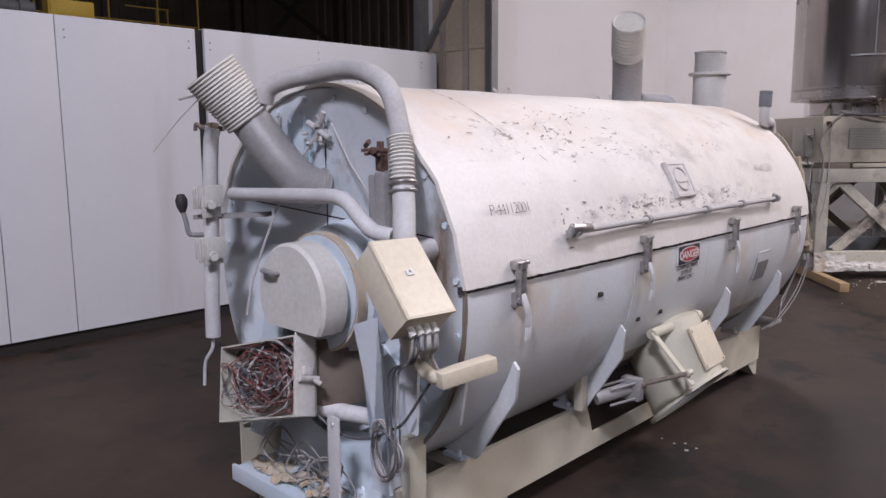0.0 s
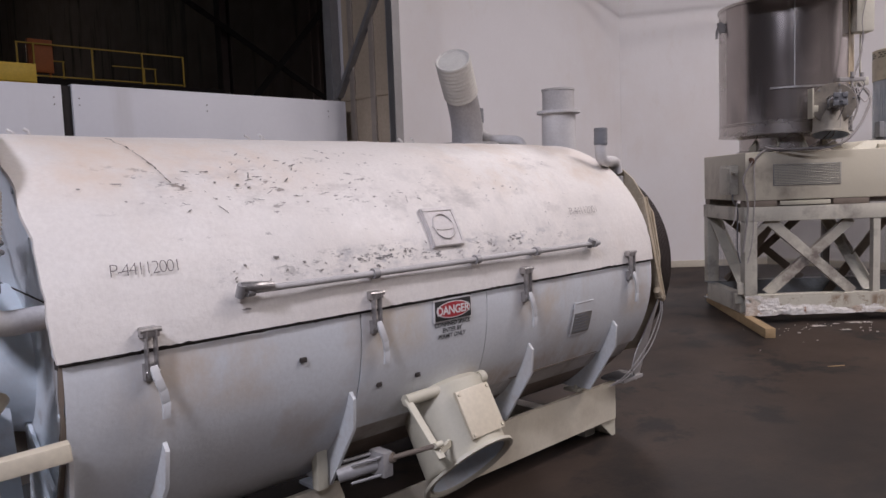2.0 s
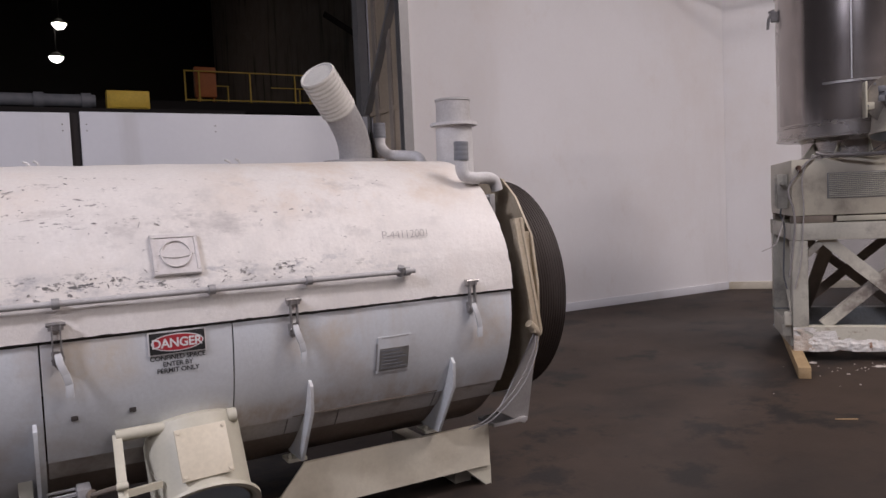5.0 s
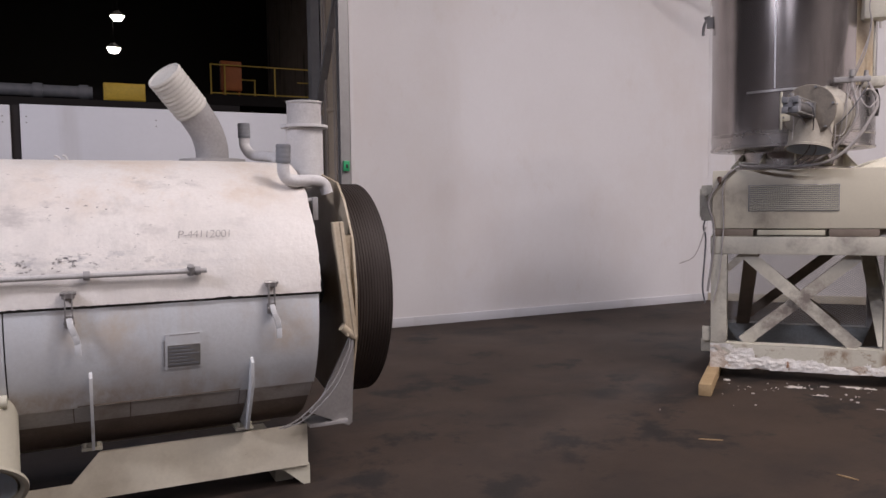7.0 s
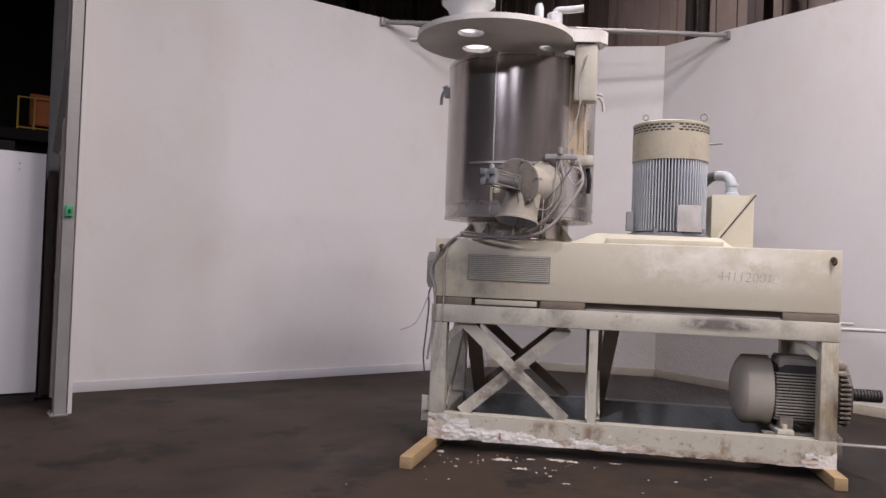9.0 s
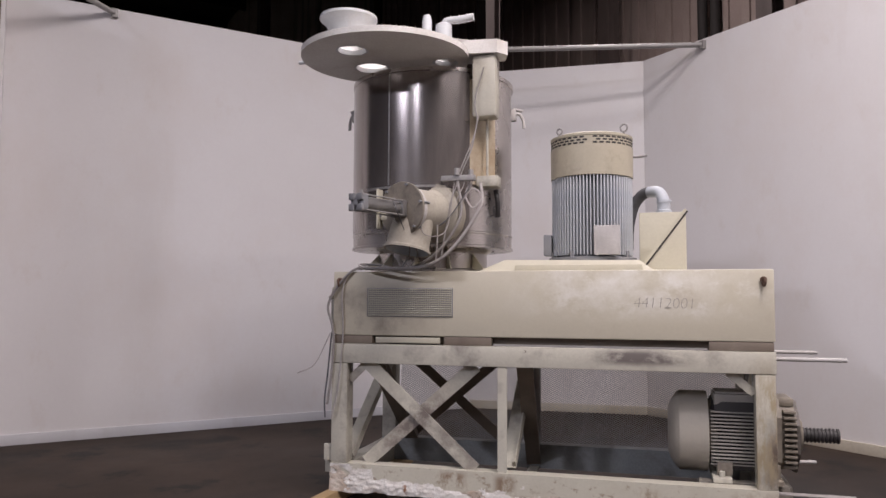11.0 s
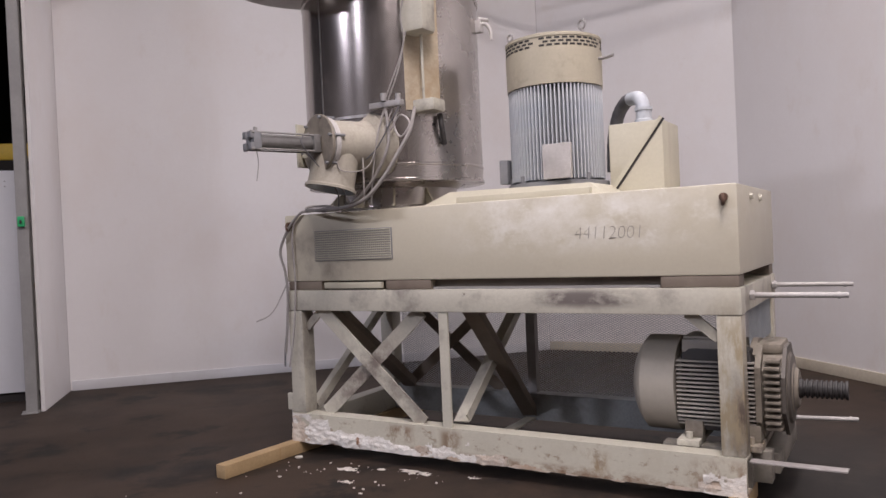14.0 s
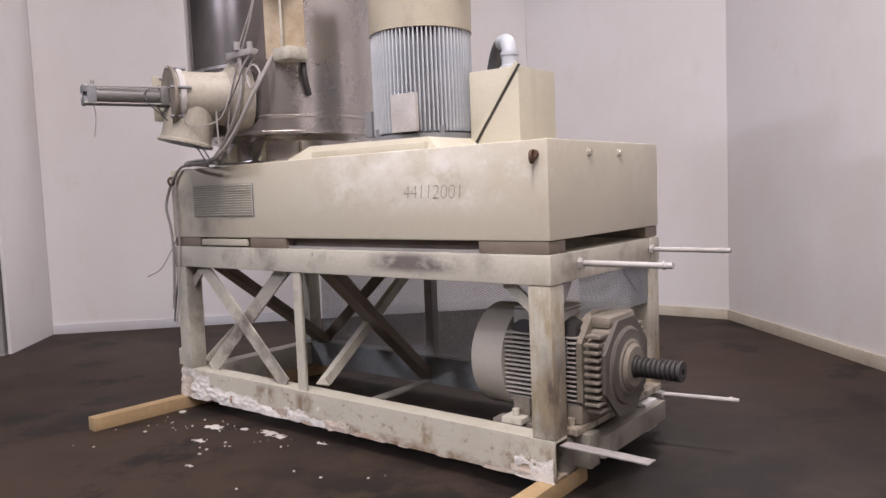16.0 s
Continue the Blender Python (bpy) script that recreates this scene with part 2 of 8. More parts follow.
BOXPANEL = overlay(material("cream_panel_with_powder_marks", (0.60, 0.56, 0.45), (0.55, 0.51, 0.41), 0.42, fine=50, coarse=1.2, bump=0.08, smudge=((0.48, 0.43, 0.34), 0.45, 2.0), grit=0.35), [
    (2.4, 0.42, 0.66, (1, 1, 1.3), [(0, 0.60, 1.0), (2, 1.48, 0.24)], (0.76, 0.74, 0.68)),
    (5.5, 0.50, 0.64, (1, 1, 1.2), [(0, 0.75, 1.0), (2, 1.50, 0.26)], (0.74, 0.72, 0.66)),
    (4.0, 0.40, 0.64, (1, 1, 0.8), [(0, -1.25, 0.55), (2, 1.32, 0.28)], (0.30, 0.26, 0.21)),
])
POWDER = material("caked_white_powder", (0.84, 0.83, 0.80), (0.66, 0.62, 0.57), 0.9, fine=90, coarse=14, bump=0.8, spots=((0.28, 0.15, 0.085), 0.34, 9.0), smudge=((0.58, 0.50, 0.41), 0.4, 6.0))
VALVETAN = material("dusty_grey_tan_valve_paint", (0.45, 0.415, 0.345), (0.36, 0.33, 0.28), 0.55, fine=60, coarse=4, bump=0.2, spots=((0.22, 0.19, 0.16), 0.15, 10.0), smudge=((0.24, 0.21, 0.18), 0.45, 5.0))
RAILPAINT = overlay(material("rust_stained_cream_rail_paint", (0.60, 0.575, 0.485), (0.545, 0.52, 0.435), 0.5, fine=60, coarse=2.6, bump=0.2, spots=((0.40, 0.34, 0.26), 0.10, 9.0), smudge=((0.49, 0.45, 0.36), 0.4, 2.6), grit=0.5), [
    (9.0, 0.44, 0.60, (0.6, 1, 1), [(2, 0.015, 0.055)], (0.24, 0.155, 0.10)),
    (11.0, 0.40, 0.54, (1, 1, 0.6), [(0, -0.23, 0.10), (2, 0.115, 0.10)], (0.27, 0.20, 0.14)),
    (11.0, 0.46, 0.60, (1, 1, 0.6), [(0, 0.72, 0.13), (2, 0.09, 0.09)], (0.34, 0.26, 0.17)),
    (10.0, 0.44, 0.58, (1, 1, 0.6), [(0, -0.62, 0.16), (2, 0.13, 0.08)], (0.26, 0.18, 0.12)),
    (9.0, 0.40, 0.56, (1, 1, 0.6), [(0, 1.42, 0.22), (2, 0.09, 0.12)], (0.24, 0.15, 0.095)),
    (14.0, 0.56, 0.64, (0.7, 1, 1), [(2, 0.13, 0.10)], (0.34, 0.28, 0.21)),
])
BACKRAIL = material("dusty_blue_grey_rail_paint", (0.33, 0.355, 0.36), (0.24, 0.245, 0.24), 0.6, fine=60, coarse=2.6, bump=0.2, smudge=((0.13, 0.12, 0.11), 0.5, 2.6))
FLAKE = material("trodden_white_powder", (0.66, 0.63, 0.59), (0.42, 0.38, 0.34), 0.9, fine=90, coarse=16, bump=0.6)
RUSTCRUST = material("rusty_powder_crust", (0.70, 0.66, 0.60), (0.46, 0.35, 0.26), 0.9, fine=90, coarse=10, bump=0.8, spots=((0.16, 0.08, 0.045), 0.40, 9.0))
TANBOX = material("cream_enamel", (0.68, 0.61, 0.47), (0.63, 0.56, 0.43), 0.4, fine=50, coarse=4, bump=0.06, spots=((0.45, 0.40, 0.30), 0.12, 14.0))
STEEL = material("polished_stainless", (0.45, 0.41, 0.395), (0.36, 0.33, 0.315), 0.20, metal=0.82, fine=40, coarse=1.8, bump=0.02, rough_var=0.10, streak=((0.30, 0.275, 0.265), 0.55, 7.0), smudge=((0.56, 0.52, 0.50), 0.4, 3.0), grit=0.4)
DUSTSTEEL = material("dusty_stainless", (0.54, 0.505, 0.48), (0.45, 0.42, 0.40), 0.27, metal=0.88, fine=60, coarse=2.4, bump=0.03, rough_var=0.10, streak=((0.46, 0.42, 0.39), 0.40, 5.0), grit=0.5)
CHROME = material("scratched_bright_steel", (0.60, 0.58, 0.57), (0.36, 0.34, 0.33), 0.35, metal=0.8, fine=80, coarse=22, bump=0.2, spots=((0.09, 0.07, 0.06), 0.42, 28.0))
GREY = material("blue_grey_motor_paint", (0.43, 0.47, 0.53), (0.55, 0.57, 0.60), 0.5, fine=60, coarse=6, bump=0.15, spots=((0.62, 0.62, 0.62), 0.2, 7.0))
DUSTGREY = material("dusty_grey_motor_paint", (0.30, 0.29, 0.28), (0.42, 0.39, 0.34), 0.55, fine=60, coarse=5, bump=0.2, smudge=((0.13, 0.125, 0.13), 0.45, 5.0))
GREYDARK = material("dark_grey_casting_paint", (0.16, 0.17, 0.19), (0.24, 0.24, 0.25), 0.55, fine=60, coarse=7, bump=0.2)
GALV = material("dull_galvanised_steel", (0.29, 0.28, 0.275), (0.35, 0.34, 0.33), 0.5, metal=0.4, fine=40, coarse=6, bump=0.1)
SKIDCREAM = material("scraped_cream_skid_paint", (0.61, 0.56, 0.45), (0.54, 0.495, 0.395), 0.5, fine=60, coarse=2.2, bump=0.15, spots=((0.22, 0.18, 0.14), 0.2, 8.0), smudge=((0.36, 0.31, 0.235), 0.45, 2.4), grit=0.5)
BELLFACE = material("greasy_grey_bell_face", (0.085, 0.074, 0.064), (0.13, 0.115, 0.10), 0.55, fine=60, coarse=6, bump=0.2, smudge=((0.05, 0.044, 0.04), 0.5, 5.0))
PLATEPAINT = material("dull_pinkish_white_paint", (0.69, 0.65, 0.63), (0.61, 0.57, 0.545), 0.55, fine=60, coarse=9, bump=0.2, smudge=((0.44, 0.41, 0.39), 0.45, 9.0))
PINE = material("bare_stained_pine_board", (0.60, 0.555, 0.46), (0.54, 0.49, 0.40), 0.65, fine=30, coarse=1.6, bump=0.1, spots=((0.20, 0.15, 0.10), 0.18, 3.2), smudge=((0.36, 0.30, 0.21), 0.5, 2.0))
MESHSTEEL = material("galvanised_expanded_metal", (0.42, 0.45, 0.48), (0.34, 0.36, 0.39), 0.45, metal=0.5, fine=60, coarse=6, bump=0.05)
BANDPAINT = material("dirty_grey_white_band_paint", (0.50, 0.48, 0.46), (0.40, 0.37, 0.34), 0.5, fine=60, coarse=3, bump=0.2, smudge=((0.26, 0.21, 0.17), 0.55, 3.0), streak=((0.30, 0.25, 0.20), 0.4, 6.0))
GUSSETPAINT = material("pale_blue_white_gusset_paint", (0.60, 0.645, 0.67), (0.58, 0.565, 0.55), 0.5, fine=60, coarse=4, bump=0.15, smudge=((0.42, 0.36, 0.30), 0.4, 5.0))
CYLGREY = material("dusty_grey_cylinder_metal", (0.27, 0.26, 0.26), (0.19, 0.185, 0.18), 0.45, metal=0.4, fine=70, coarse=8, bump=0.1)
GUARDPAINT = material("dusty_grey_cream_guard_paint", (0.70, 0.68, 0.64), (0.62, 0.59, 0.54), 0.55, fine=60, coarse=5, bump=0.2, smudge=((0.48, 0.43, 0.37), 0.40, 5.0))
ENDPAINT = overlay(material("pale_blue_end_plate_paint", (0.58, 0.68, 0.745), (0.71, 0.72, 0.74), 0.5, fine=60, coarse=2.6, bump=0.25, spots=((0.36, 0.36, 0.37), 0.12, 8.0), smudge=((0.50, 0.46, 0.43), 0.38, 4.0), grit=0.6), [
    # Brown by the cover edge and bearing: grime plus shade put into the colour.
    (3.0, 0.36, 0.56, (1, 1, 0.5), [(1, -0.56, 0.17), (2, 1.22, 0.45)], (0.20, 0.145, 0.105)),
    (4.0, 0.52, 0.66, (1, 1, 1), [(1, -0.10, 0.55), (2, 0.72, 0.30)], (0.33, 0.27, 0.22)),
    (6.0, 0.56, 0.66, (1, 1, 0.6), [(1, -0.02, 0.30), (2, 1.50, 0.22)], (0.36, 0.37, 0.41)),
])
STUDGREY = material("dusty_brown_grey_stud", (0.42, 0.36, 0.30), (0.34, 0.29, 0.245), 0.6, fine=40, coarse=3, bump=0.1)
LIDWHITE = material("dusty_white_lid_paint", (0.80, 0.78, 0.75), (0.70, 0.675, 0.64), 0.5, fine=70, coarse=4, bump=0.15, smudge=((0.58, 0.54, 0.49), 0.35, 4.0))
COWLGREY = material("plain_grey_cream_cowl_paint", (0.43, 0.40, 0.35), (0.37, 0.345, 0.30), 0.5, fine=60, coarse=3, bump=0.1, smudge=((0.28, 0.25, 0.22), 0.35, 4.0), grit=0.4)
# Darker than the cream frame: shade at the right end, put into the colour.
FRAMESHADE = material("shaded_dark_frame_paint", (0.17, 0.155, 0.135), (0.26, 0.24, 0.205), 0.55, fine=60, coarse=5, bump=0.25, smudge=((0.07, 0.06, 0.05), 0.55, 4.0))
STUDTAN = material("unpainted_plywood_back", (0.56, 0.46, 0.34), (0.48, 0.39, 0.285), 0.7, fine=40, coarse=2, bump=0.15, streak=((0.38, 0.30, 0.215), 0.5, 4.0))
BLACK = material("brown_black_cast_iron", (0.034, 0.0255, 0.022), (0.050, 0.039, 0.034), 0.6, fine=60, coarse=5, bump=0.15, metal=0.2)
BLACK.node_tree.nodes["Principled BSDF"].inputs["Specular IOR Level"].default_value = 0.25
RUBBER = material("black_rubber_and_gaps", (0.025, 0.024, 0.024), (0.045, 0.04, 0.04), 0.6, fine=60, coarse=8, bump=0.1)
GAP = material("dark_gasket_and_gaps", (0.03, 0.025, 0.022), (0.05, 0.04, 0.035), 0.85, fine=60, coarse=8, bump=0.3)
RUST = material("rusty_steel", (0.16, 0.09, 0.06), (0.10, 0.06, 0.045), 0.8, fine=80, coarse=12, bump=0.5)
WOOD = material("yellow_pine_timber", (0.46, 0.33, 0.18), (0.36, 0.25, 0.13), 0.7, fine=60, coarse=5, bump=0.3, streak=((0.33, 0.20, 0.09), 0.4, 12.0))
HOSE = material("dusty_taped_hose", (0.56, 0.54, 0.53), (0.44, 0.42, 0.41), 0.7, fine=90, coarse=9, bump=0.35, spots=((0.30, 0.28, 0.27), 0.25, 18.0))
CUFF = material("dusty_corrugated_canvas", (0.66, 0.64, 0.59), (0.56, 0.54, 0.50), 0.8, fine=120, coarse=8, bump=0.3)
DUCT = material("grey_dusty_duct_metal", (0.40, 0.385, 0.38), (0.31, 0.30, 0.295), 0.5, metal=0.2, fine=70, coarse=5, bump=0.2)
REDWIRE = material("red_cable_insulation", (0.27, 0.085, 0.075), (0.17, 0.08, 0.07), 0.5, fine=90, coarse=20, bump=0.05)
PALEWIRE = material("pale_grey_cable_insulation", (0.50, 0.47, 0.46), (0.38, 0.35, 0.34), 0.55, fine=90, coarse=20, bump=0.05)
DARKWIRE = material("dark_grey_cable_insulation", (0.08, 0.08, 0.09), (0.13, 0.13, 0.14), 0.55, fine=90, coarse=20, bump=0.05)
INK = material("faded_marker_ink", (0.12, 0.10, 0.10), (0.2, 0.17, 0.16), 0.7, bump=0)
INKFADED = material("half_faded_marker_ink", (0.20, 0.18, 0.17), (0.34, 0.31, 0.29), 0.7, bump=0)
PENCIL = material("faint_marker_ink", (0.31, 0.285, 0.25), (0.42, 0.385, 0.335), 0.7, bump=0)
SIGNRED = material("red_label_print", (0.42, 0.03, 0.04), (0.36, 0.03, 0.04), 0.4, bump=0)
SIGNBLACK = material("black_label_print", (0.02, 0.02, 0.02), (0.03, 0.03, 0.03), 0.4, bump=0)
SIGNWHITE = material("white_label_print", (0.75, 0.73, 0.72), (0.70, 0.68, 0.67), 0.4, bump=0)
PLATE = material("etched_grey_plate", (0.22, 0.21, 0.20), (0.30, 0.29, 0.27), 0.4, metal=0.5, fine=120, coarse=20, bump=0.2)
HALLBROWN = material("brown_painted_siding", (0.31, 0.245, 0.22), (0.24, 0.185, 0.165), 0.7, fine=30, coarse=0.8, bump=0.1, streak=((0.04, 0.03, 0.026), 0.5, 1.2))
# Near-black steel; the far hall's lack of light is put into the colour.
HALLDARK = material("dark_unlit_steel", (0.012, 0.009, 0.0085), (0.019, 0.0145, 0.013), 0.8, fine=30, coarse=1.2, bump=0.1)
HALLCOL = material("dark_brown_column_paint", (0.07, 0.05, 0.045), (0.05, 0.037, 0.033), 0.7, fine=30, coarse=1.0, bump=0.1)
TANDUST = material("tan_dusty_casting", (0.29, 0.255, 0.205), (0.205, 0.18, 0.15), 0.6, fine=60, coarse=5, bump=0.25, smudge=((0.11, 0.095, 0.08), 0.5, 5.0))
COWL = material("dusty_tan_cowl_paint", (0.52, 0.475, 0.37), (0.44, 0.40, 0.31), 0.5, fine=60, coarse=4, bump=0.12, smudge=((0.30, 0.26, 0.20), 0.4, 5.0), grit=0.5)
HALLGREY = material("plain_brown_hall_wall", (0.34, 0.295, 0.275), (0.27, 0.235, 0.218), 0.7, fine=30, coarse=0.7, bump=0.1)
YELLOW = material("safety_yellow_paint", (0.80, 0.54, 0.05), (0.68, 0.45, 0.05), 0.5, fine=40, coarse=4, bump=0.1)
ORANGE = material("orange_paint", (0.72, 0.22, 0.05), (0.60, 0.18, 0.05), 0.5, fine=40, coarse=4, bump=0.1)
GREEN = material("green_plastic", (0.03, 0.42, 0.16), (0.03, 0.34, 0.13), 0.4, bump=0.0)
LAMPGLOW = glowing("lamp_glass", (1.0, 0.95, 0.88), 12.0)
FARGLOW = glowing("far_lamp_glass", (1.0, 0.93, 0.86), 25.0)
RAG = material("tan_rag", (0.48, 0.36, 0.22), (0.55, 0.49, 0.41), 0.9, fine=90, coarse=14, bump=0.5)
TANPLATE = material("tan_stained_plate", (0.52, 0.45, 0.34), (0.40, 0.32, 0.22), 0.5, fine=60, coarse=5, bump=0.15, smudge=((0.30, 0.20, 0.11), 0.45, 4.0))
# Real grime; also shade by the bearing and in the slot, as colour.
GRIMESHADE = material("grimy_shaded_brown_paint", (0.15, 0.115, 0.09), (0.24, 0.20, 0.16), 0.65, fine=60, coarse=4, bump=0.25)
GREYWIRE = material("dusty_grey_cable", (0.36, 0.34, 0.33), (0.27, 0.25, 0.24), 0.6, fine=90, coarse=20, bump=0.1)
CHIP = material("bare_dark_chip", (0.13, 0.115, 0.105), (0.24, 0.22, 0.205), 0.8, fine=90, coarse=30, bump=0.2)
MILKY = translucent("milky_plastic_cap", (0.92, 0.90, 0.88))

# ---- mesh helpers ----
ORIGIN = {}


def V(*a):
    return Vector(a)


def boxb(bm, lo, hi, bevel=0.0, m=None):
    """An upright box from corner lo to corner hi, its edges rounded by bevel, then moved by m."""
    lo, hi = Vector(lo), Vector(hi)
    r = bmesh.ops.create_cube(bm, size=1.0, matrix=Matrix.Translation((lo + hi) / 2) @ Matrix.Diagonal((*(hi - lo), 1)))
    vs = r["verts"]
    if bevel > 0:
        es = list({e for v in vs for e in v.link_edges})
        r = bmesh.ops.bevel(bm, geom=es, offset=bevel, segments=2, affect="EDGES", profile=0.6)
        vs = list({v for f in r["faces"] for v in f.verts} | {v for v in vs if v.is_valid})
    if m is not None:
        bmesh.ops.transform(bm, matrix=m, verts=vs)
    return vs


def basis(d):
    d = Vector(d).normalized()
    u = d.orthogonal().normalized()
    return u, d.cross(u), d


def lathe(bm, origin, axis, profile, seg=32, turn=0.0, span=math.tau):
    """Turns profile [(radius, height)] round the axis that starts at origin."""
    u, v, d = basis(axis)
    o = Vector(origin)
    closed = abs(span - math.tau) < 1e-6
    k = seg if closed else seg + 1
    rings = []
    for r, h in profile:
        if r < 1e-6:
            rings.append([bm.verts.new(o + d * h)])
        else:
            rings.append([bm.verts.new(o + d * h + (u * math.cos(turn + span * i / seg) + v * math.sin(turn + span * i / seg)) * r) for i in range(k)])
    for a, b in zip(rings, rings[1:]):
        for i in range(seg):
            j = (i + 1) % k
            if len(a) == 1 and len(b) == 1:
                continue
            if len(a) == 1:
                bm.faces.new((a[0], b[i], b[j]))
            elif len(b) == 1:
                bm.faces.new((a[i], a[j], b[0]))
            else:
                bm.faces.new((a[i], a[j], b[j], b[i]))
    return rings


def rod(bm, p0, p1, r0, r1=None, seg=16, caps=True):
    p0, p1 = Vector(p0), Vector(p1)
    r1 = r0 if r1 is None else r1
    h = (p1 - p0).length
    prof = [(r0, 0), (r1, h)]
    if caps:
        prof = [(0, 0)] + prof + [(0, h)]
    return lathe(bm, p0, p1 - p0, prof, seg)


def smooth_line(pts, steps=6):
    pts = [Vector(p) for p in pts]
    if len(pts) < 3:
        return pts
    ext = [pts[0] * 2 - pts[1]] + pts + [pts[-1] * 2 - pts[-2]]
    out = []
    for a, b, c, d in zip(ext, ext[1:], ext[2:], ext[3:]):
        for i in range(steps):
            t = i / steps
            out.append(0.5 * ((2 * b) + (c - a) * t + (2 * a - 5 * b + 4 * c - d) * t * t + (3 * b - a - 3 * c + d) * t ** 3))
    out.append(pts[-1])
    return out


def tube(bm, pts, r, seg=10, steps=6, ribs=0.0):
    """A round pipe or cable along a smoothed line; ribs: how far every other ring stands out."""
    line = smooth_line(pts, steps)
    u = None
    last = None
    for i, p in enumerate(line):
        d = (line[min(i + 1, len(line) - 1)] - line[max(i - 1, 0)]).normalized()
        u = d.orthogonal().normalized() if u is None else (u - d * u.dot(d)).normalized()
        w = d.cross(u)
        rr = r + (ribs if i % 2 else 0.0)
        ring = [bm.verts.new(p + (u * math.cos(math.tau * k / seg) + w * math.sin(math.tau * k / seg)) * rr) for k in range(seg)]
        if last:
            for k in range(seg):
                bm.faces.new((last[k], last[(k + 1) % seg], ring[(k + 1) % seg], ring[k]))
        else:
            bm.faces.new(list(reversed(ring)))
        last = ring
    bm.faces.new(last)


def prism(bm, poly, vec):
    """A flat plate: the outline poly, thickened by vec."""
    a = [bm.verts.new(Vector(p)) for p in poly]
    b = [bm.verts.new(Vector(p) + Vector(vec)) for p in poly]
    bm.faces.new(a)
    bm.faces.new(list(reversed(b)))
    n = len(a)
    for i in range(n):
        bm.faces.new((a[i], b[i], b[(i + 1) % n], a[(i + 1) % n]))


def bar(bm, p0, p1, w, t, up=(0, 0, 1), bevel=0.0):
    """A flat or square bar from p0 to p1, w wide across and t thick towards up x direction."""
    p0, p1 = Vector(p0), Vector(p1)
    d = (p1 - p0).normalized()
    side = d.cross(Vector(up)).normalized()
    top = side.cross(d).normalized()
    m = Matrix((( *d, ), (*side,), (*top,))).transposed().to_4x4()
    m.translation = (p0 + p1) / 2
    h = (p1 - p0).length / 2
    boxb(bm, (-h, -t / 2, -w / 2), (h, t / 2, w / 2), bevel, m)


def torus(bm, c, axis, R, r, seg=20, sub=8):
    u, v, d = basis(axis)
    c = Vector(c)
    rings = []
    for i in range(seg):
        a = math.tau * i / seg
        e = u * math.cos(a) + v * math.sin(a)
        rings.append([bm.verts.new(c + e * (R + r * math.cos(math.tau * k / sub)) + d * r * math.sin(math.tau * k / sub)) for k in range(sub)])
    for i in range(seg):
        a, b = rings[i], rings[(i + 1) % seg]
        for k in range(sub):
            bm.faces.new((a[k], b[k], b[(k + 1) % sub], a[(k + 1) % sub]))


def to_mesh(name, bm, mat, angle=38):
    bmesh.ops.recalc_face_normals(bm, faces=bm.faces)
    me = bpy.data.meshes.new(name)
    bm.to_mesh(me)
    bm.free()
    me.materials.append(mat)
    for p in me.polygons:
        p.use_smooth = True
    me.set_sharp_from_angle(angle=radians(angle))
    return me


def part(name, bm, mat, parent, label="", angle=38, kind=""):
    """Links a bmesh as one mesh object under a thing or under a part; its points are given in the thing's frame."""
    o = ORIGIN[parent]
    bm.transform(Matrix.Translation(-o))
    ob = new(name, to_mesh(name, bm, mat, angle))
    ob.parent = parent
    ORIGIN[ob] = o
    return tagged(ob, label, kind=kind)


def piece(name, me, parent, m, label=""):
    """A part on shared mesh data, at the pose m in the thing's frame."""
    ob = new(name, me)
    ob.parent = parent
    ob.matrix_basis = Matrix.Translation(-ORIGIN[parent]) @ m
    ORIGIN[ob] = Vector((0, 0, 0))
    return tagged(ob, label)


def thing(name, base, label, category, frame_m=MF, group="", kind=""):
    ob = new(name)
    ob.matrix_world = frame_m @ Matrix.Translation(Vector(base))
    ORIGIN[ob] = Vector(base)
    return tagged(ob, label, category, group, kind)


def solid(name, bm, mat, base, label, category, frame_m=MF, group="", kind="", angle=38):
    """A thing of one mesh."""
    bm.transform(Matrix.Translation(-Vector(base)))
    ob = new(name, to_mesh(name, bm, mat, angle))
    ob.matrix_world = frame_m @ Matrix.Translation(Vector(base))
    ORIGIN[ob] = Vector(base)
    return tagged(ob, label, category, group, kind)


def letters(text, size, spread=1.0, slant=0.0, thin=0.0):
    """The flat outline of written words, as (points, faces), its left end at the origin."""
    cu = bpy.data.curves.new("words", "FONT")
    cu.body, cu.size, cu.space_character, cu.shear, cu.offset, cu.resolution_u = text, size, spread, slant, thin, 3
    ob = new("words", cu)
    bpy.context.view_layer.update()
    me = bpy.data.meshes.new_from_object(ob.evaluated_get(bpy.context.evaluated_depsgraph_get()))
    pts = [v.co.copy() for v in me.vertices]
    faces = [tuple(p.vertices) for p in me.polygons]
    bpy.data.objects.remove(ob)
    bpy.data.curves.remove(cu)
    bpy.data.meshes.remove(me)
    return pts, faces


def written(bm, text, size, place, centre=False, **kw):
    """Writes text into bm; place maps (x, y) of the line to a point."""
    pts, faces = letters(text, size, **kw)
    dx = (max(p.x for p in pts) + min(p.x for p in pts)) / 2 if centre else 0.0
    vs = [bm.verts.new(place(p.x - dx, p.y)) for p in pts]
    for f in faces:
        try:
            bm.faces.new([vs[i] for i in f])
        except ValueError:
            pass

# ---- the setting ----
L_N = 5.89
A_N, C_S, WALL_H, LOW_H = 6.31, 13.60, 4.74, 2.41


